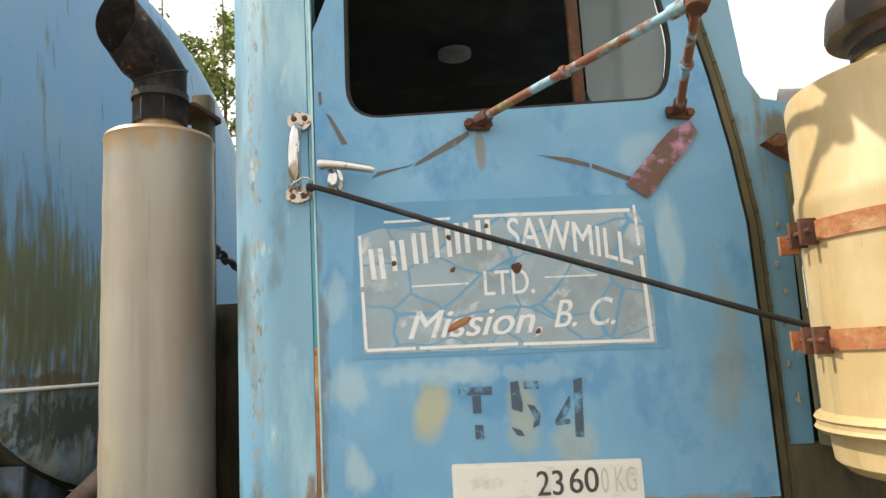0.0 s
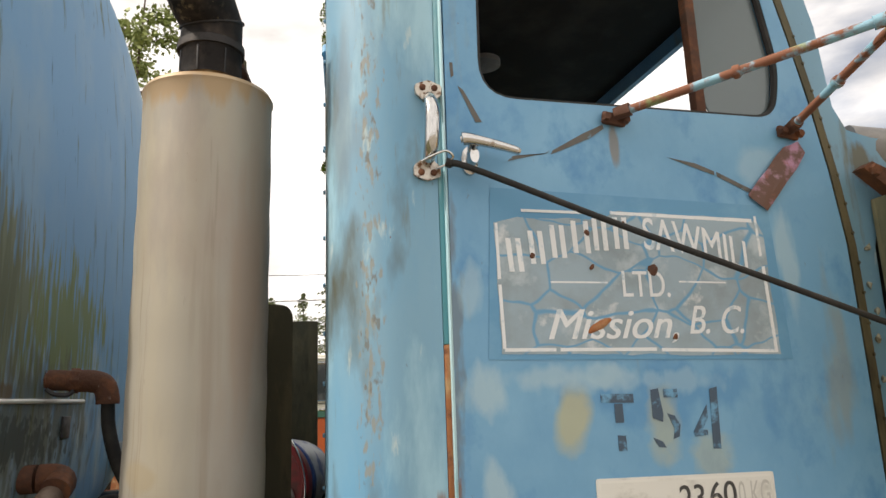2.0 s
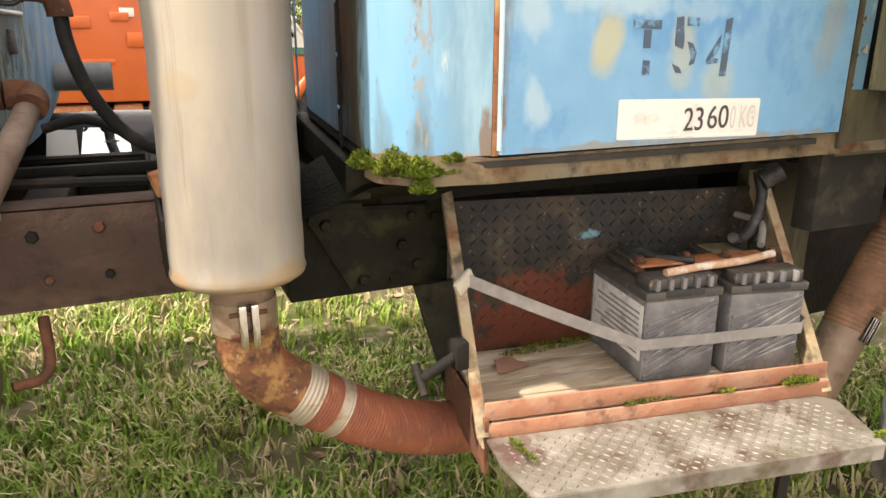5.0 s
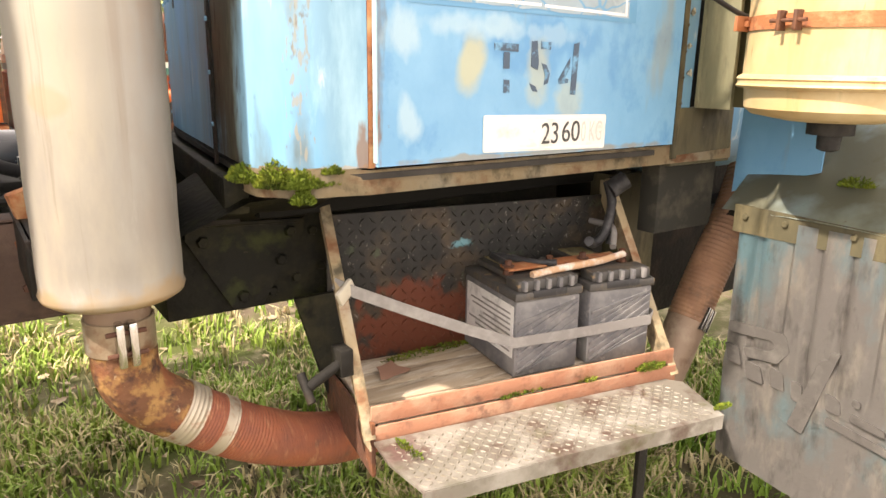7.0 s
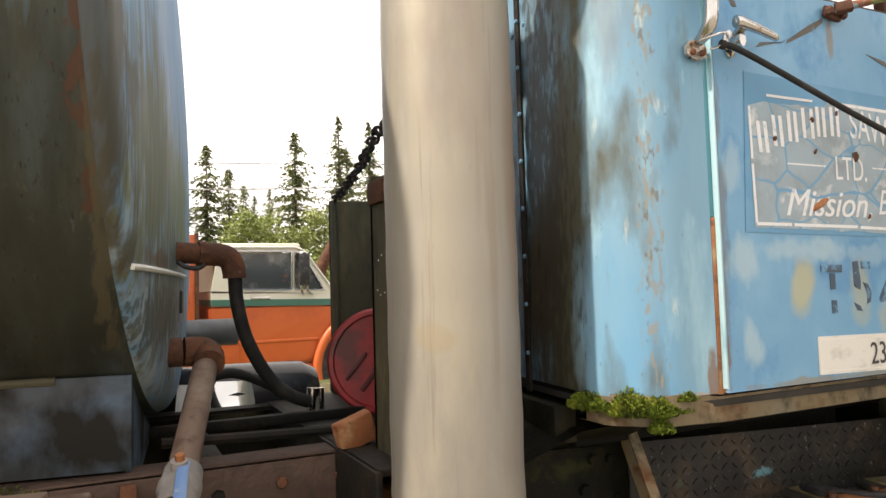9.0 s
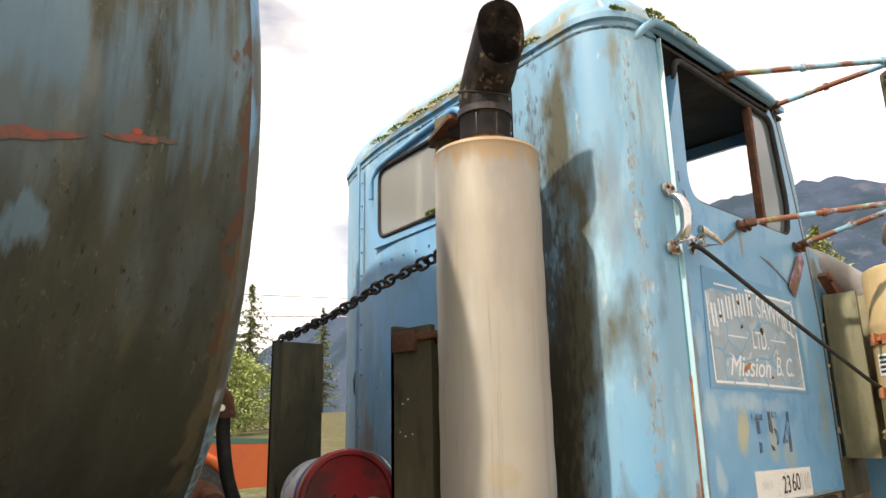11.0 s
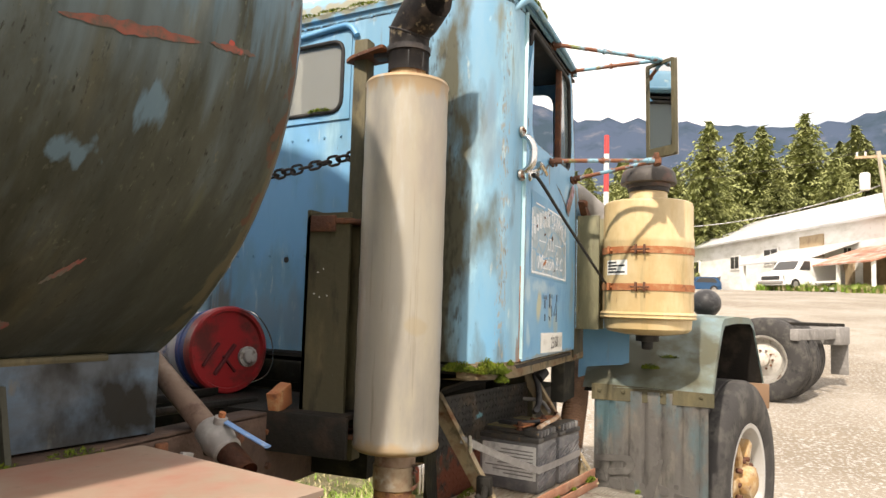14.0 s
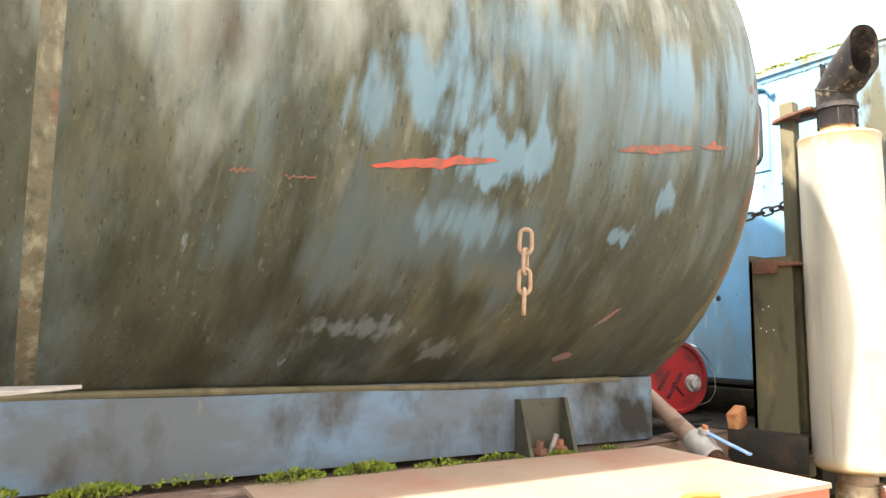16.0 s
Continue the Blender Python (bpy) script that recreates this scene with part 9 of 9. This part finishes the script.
def barn_box(b, s0, s1, n0, n1, z0, z1, bevel=0.0):
    m = Matrix.Translation(BA) @ Matrix(((BD.x, BN.x, 0, 0), (BD.y, BN.y, 0, 0), (0, 0, 1, 0), (0, 0, 0, 1)))
    return box(b, s0, s1, n0, n1, z0, z1, bevel, m)


bm = B()
barn_box(bm, 0, LEN, 0, DEEP, 1.5, EAVE)
part("wall", bm, M_barn, barn)


def roof_slab(name, s0, s1, n0, z0, n1, z1, thick, mat, parent):
    b = B()
    pts = []
    for s in (s0, s1):
        for n, z in ((n0, z0), (n1, z1), (n1, z1 + thick), (n0, z0 + thick)):
            p = BA + BD * s + BN * n
            pts.append(b.verts.new((p.x, p.y, z)))
    for f in ((0, 1, 2, 3), (4, 5, 6, 7), (0, 1, 5, 4), (1, 2, 6, 5), (2, 3, 7, 6), (3, 0, 4, 7)):
        b.faces.new([pts[k] for k in f])
    return part(name, b, mat, parent)


roof_slab("roof", -0.4, LEN, -0.5, EAVE - 0.15, DEEP / 2, RIDGE, 0.15, M_barnroof, barn)
roof_slab("roof", -0.4, LEN, DEEP + 0.5, EAVE - 0.15, DEEP / 2, RIDGE, 0.15, M_barnroof, barn)
M_dark = surface("dark_window_opening", (0.05, 0.05, 0.05), 0.4)
for s, w, z0, z1 in ((1.6, 1.3, 5.2, 6.2), (9.4, 1.5, 5.2, 6.2), (15.0, 2.0, 5.3, 6.4), (25.0, 0.8, 5.0, 5.8)):
    bm = B()
    barn_box(bm, s - 0.12, s + w + 0.12, -0.08, 0.05, z0 - 0.12, z1 + 0.12)
    frm = part("window", bm, M_barn, barn)
    for k in range(2):
        bm = B()
        barn_box(bm, s + k * w / 2 + 0.05, s + (k + 1) * w / 2 - 0.05, -0.10, -0.07, z0, z1)
        part("pane", bm, M_dark, frm)
M_tan = surface("tan_boards", (0.42, 0.32, 0.20), 0.8, layers=[((0.30, 0.21, 0.13), (2, 2, 2), 0.5, 0.66)])
bm = B()
barn_box(bm, 20.0, 22.8, -0.1, 0.1, 5.4, 7.0)
part("hay_door", bm, M_tan, barn)
roof_slab("porch_roof", 17.5, 26.5, -3.4, 4.9, 0.0, 6.1, 0.12, M_barnroof, barn)
bm = B()
barn_box(bm, 20.0, 26.0, -0.15, 0.05, 2.9, 4.9)
part("porch_back", bm, M_tan, barn)
for s in (17.8, 22.0, 26.2):
    bm = B()
    barn_box(bm, s, s + 0.14, -3.2, -3.05, 2.4, 5.0)
    part("porch_post", bm, M_barn, barn)
roof_slab("shed_roof", 27.0, 33.5, -4.2, 4.3, -0.2, 5.6, 0.10, surface("rusty_red_roof", (0.42, 0.20, 0.13), 0.6, 0.2, layers=[((0.55, 0.45, 0.40), 1.5, 0.5, 0.62)]), barn)
for s in (27.3, 30.2, 33.2):
    bm = B()
    barn_box(bm, s, s + 0.16, -4.0, -3.84, 2.3, 4.4)
    part("shed_post", bm, M_barn, barn)
bm = B()
barn_box(bm, 27.2, 33.3, -0.3, -0.1, 2.6, 5.0)
part("shed_back", bm, M_tan, barn)
for z in (2.9, 3.3):
    bm = B()
    barn_box(bm, 27.2, 30.2, -4.0, -3.92, z, z + 0.12)
    part("shed_rail", bm, M_barn, barn)
roof_slab("entry_roof", 2.2, 7.4, -1.9, 4.2, 0.0, 4.6, 0.12, M_barnroof, barn)
bm = B()
barn_box(bm, 4.4, 6.8, -0.1, 0.06, 2.7, 4.3)
part("entry_back", bm, M_tan, barn)


def car(name, label, at, heading, paint, length, width, height, belt, nose, kind):
    """A closed car or van: side profile drawn out over its width, with glass and wheels."""
    m = Matrix.Translation(at) @ Matrix.Rotation(math.atan2(heading[1], heading[0]), 4, "Z")
    root = thing(name, label, kind, at)
    L, H = length, height
    prof = [(0, 0.35), (0, belt * 0.95), (0.05 * L, H * 0.95), (0.10 * L, H), (nose * L - 0.12 * L, H), (nose * L, belt), (L * 0.97, belt * 0.86), (L, belt * 0.70), (L, 0.30)] if kind == "van" else [(0, 0.30), (0, belt), (0.10 * L, H * 0.97), (0.2 * L, H), (0.55 * L, H), (nose * L, belt), (L * 0.97, belt * 0.82), (L, 0.5), (L, 0.28)]
    b = B()
    plate(b, [(x - L / 2, z) for x, z in prof], (), width, (0, width / 2, 0))
    bmesh.ops.bevel(b, geom=b.edges[:], offset=0.07, segments=2, affect="EDGES")
    part("car_body", turned(b, m), paint, root)
    for s in (-1, 1):
        b = B()
        if kind == "van":
            plate(b, [(nose * L - 0.22 * L - L / 2, belt + 0.05), (nose * L - 0.05 * L - L / 2, belt + 0.05), (nose * L - 0.13 * L - L / 2, H - 0.2), (nose * L - 0.22 * L - L / 2, H - 0.2)], (), 0.02, (0, s * (width / 2 + 0.008) + 0.01, 0))
        else:
            plate(b, [(-0.38 * L, belt + 0.03), (nose * L - 0.06 * L - L / 2, belt + 0.03), (0.04 * L, H - 0.1), (-0.32 * L, H - 0.12)], (), 0.02, (0, s * (width / 2 + 0.008) + 0.01, 0))
        part("side_window", turned(b, m), M_dark, root)
    b = B()
    x0, x1 = nose * L - L / 2 - 0.01 * L, nose * L - 0.12 * L - L / 2 + 0.01
    plate(b, [(-width / 2 + 0.15, 0.0), (width / 2 - 0.15, 0.0), (width / 2 - 0.2, 1.0), (-width / 2 + 0.2, 1.0)], (), 0.02, (x0 + 0.03, 0, belt + 0.08), (0, 1, 0), (x1 - x0, 0, H - belt - 0.18))
    part("windscreen", turned(b, m), M_dark, root)
    b = B()
    box(b, L / 2 - 0.02, L / 2 + 0.03, -width * 0.36, width * 0.36, 0.62, 0.85, 0.02)
    part("grille", turned(b, m), M_black, root)
    b = B()
    box(b, L / 2 - 0.05, L / 2 + 0.08, -width * 0.48, width * 0.48, 0.38, 0.55, 0.03)
    part("bumper", turned(b, m), M_grey, root)
    for x in (-0.30 * L, 0.31 * L):
        for s in (-1, 1):
            b = B()
            lathe(b, [(0.10, -0.1), (0.20, -0.11), (0.34, -0.10), (0.36, -0.06), (0.36, 0.06), (0.34, 0.10), (0.20, 0.11), (0.10, 0.10)], seg=24)
            wob_m = m @ pose(x, s * (width / 2 - 0.08), 0.36, 90, 0, 0)
            w = part("car_wheel", turned(b, wob_m), M_rubber, root)
            b = B()
            lathe(b, [(0.01, -0.115), (0.2, -0.112), (0.2, 0.112), (0.01, 0.115)], seg=20)
            part("wheel_cover", turned(b, wob_m), M_grey, w)
    return root


car("cargo_van", "white cargo van parked on grass before the barn", Vector((45.6, -3.5, rise(45.6, -3.5))), (-0.68, 0.73), surface("white_van_paint", (0.80, 0.80, 0.79), 0.35), 5.1, 1.9, 2.0, 1.2, 0.80, "van")
car("small_car", "small blue hatchback parked by the barn end", Vector((63.5, 3.25, rise(63.5, 3.25))), (-0.45, 0.89), surface("blue_car_paint", (0.02, 0.075, 0.17), 0.3), 3.7, 1.65, 1.45, 0.92, 0.72, "car")


def utility_pole(x, y, h, lean, cans, label):
    z = rise(x, y)
    root = thing("utility_pole", label, "pole", (x, y, z), "utility poles")
    b = B()
    rod(b, (x, y, z - 0.3), (x + lean[0], y + lean[1], z + h), 0.17, 12, 0.11)
    part("pole", b, surface("weathered_pole_wood", (0.42, 0.38, 0.31), 0.85, layers=[((0.30, 0.26, 0.2), (4, 4, 1), 0.5, 0.66)]), root)
    if cans:
        b = B()
        box(b, x + lean[0] - 0.06, x + lean[0] + 0.06, y + lean[1] - 1.1, y + lean[1] + 1.1, z + h - 0.35, z + h - 0.22)
        part("crossarm", b, M_tan, root)
        for k in (-0.65, 0.65):
            b = B()
            lathe(b, [(0.02, 0), (0.24, 0.02), (0.26, 0.1), (0.26, 0.85), (0.2, 0.95), (0.02, 0.97)], (x + lean[0], y + lean[1] + k, z + h - 2.1), (0, 0, 1), 20)
            part("transformer", b, M_white, root)
        for k in (-1.0, -0.6, 0.6, 1.0):
            b = B()
            rod(b, (x + lean[0], y + lean[1] + k, z + h - 0.22), (x + lean[0], y + lean[1] + k, z + h), 0.05, 8)
            part("insulator", b, M_white, root)
    return root


utility_pole(45.0, 4.5, 8.0, (0, 0.05), False, "plain weathered utility pole beside the barn")
utility_pole(40.0, -7.7, 7.6, (0.3, 0.95), True, "leaning utility pole with two white transformers")


def wire(name, a, b, sag, r, mat):
    a, b = Vector(a), Vector(b)
    pts = [a.lerp(b, k / 16) - Vector((0, 0, sag * 4 * (k / 16) * (1 - k / 16))) for k in range(17)]
    bm = B()
    sweep(bm, pts, r, 5)
    return single(name, bm, mat, "overhead wire strung between the poles", "wire", "overhead wires")


M_wire = surface("pale_cable_wrap", (0.55, 0.55, 0.55), 0.5, layers=[((0.2, 0.2, 0.2), 3, 0.5, 0.55)])
wire("overhead_wire", (45, 4.5, 6.8), (40.3, -6.8, 8.4), 0.5, 0.03, M_wire)
wire("overhead_wire", (45, 4.5, 6.8), (40, 40, 8.0), 0.9, 0.03, M_wire)
wire("overhead_wire", (45, 4.5, 9.9), (40.3, -6.6, 10.4), 0.3, 0.015, M_black)
wire("overhead_wire", (45, 4.5, 9.9), (40, 42, 11), 0.6, 0.015, M_black)
wire("overhead_wire", (-12, 30, 5.4), (40, 33, 9.5), 0.8, 0.03, M_wire)
wire("overhead_wire", (-12, 30, 6.6), (40, 33, 10.4), 0.8, 0.015, M_black)
utility_pole(-1.0, 34.0, 8.6, (0, 0), False, "bare utility pole behind the yard")
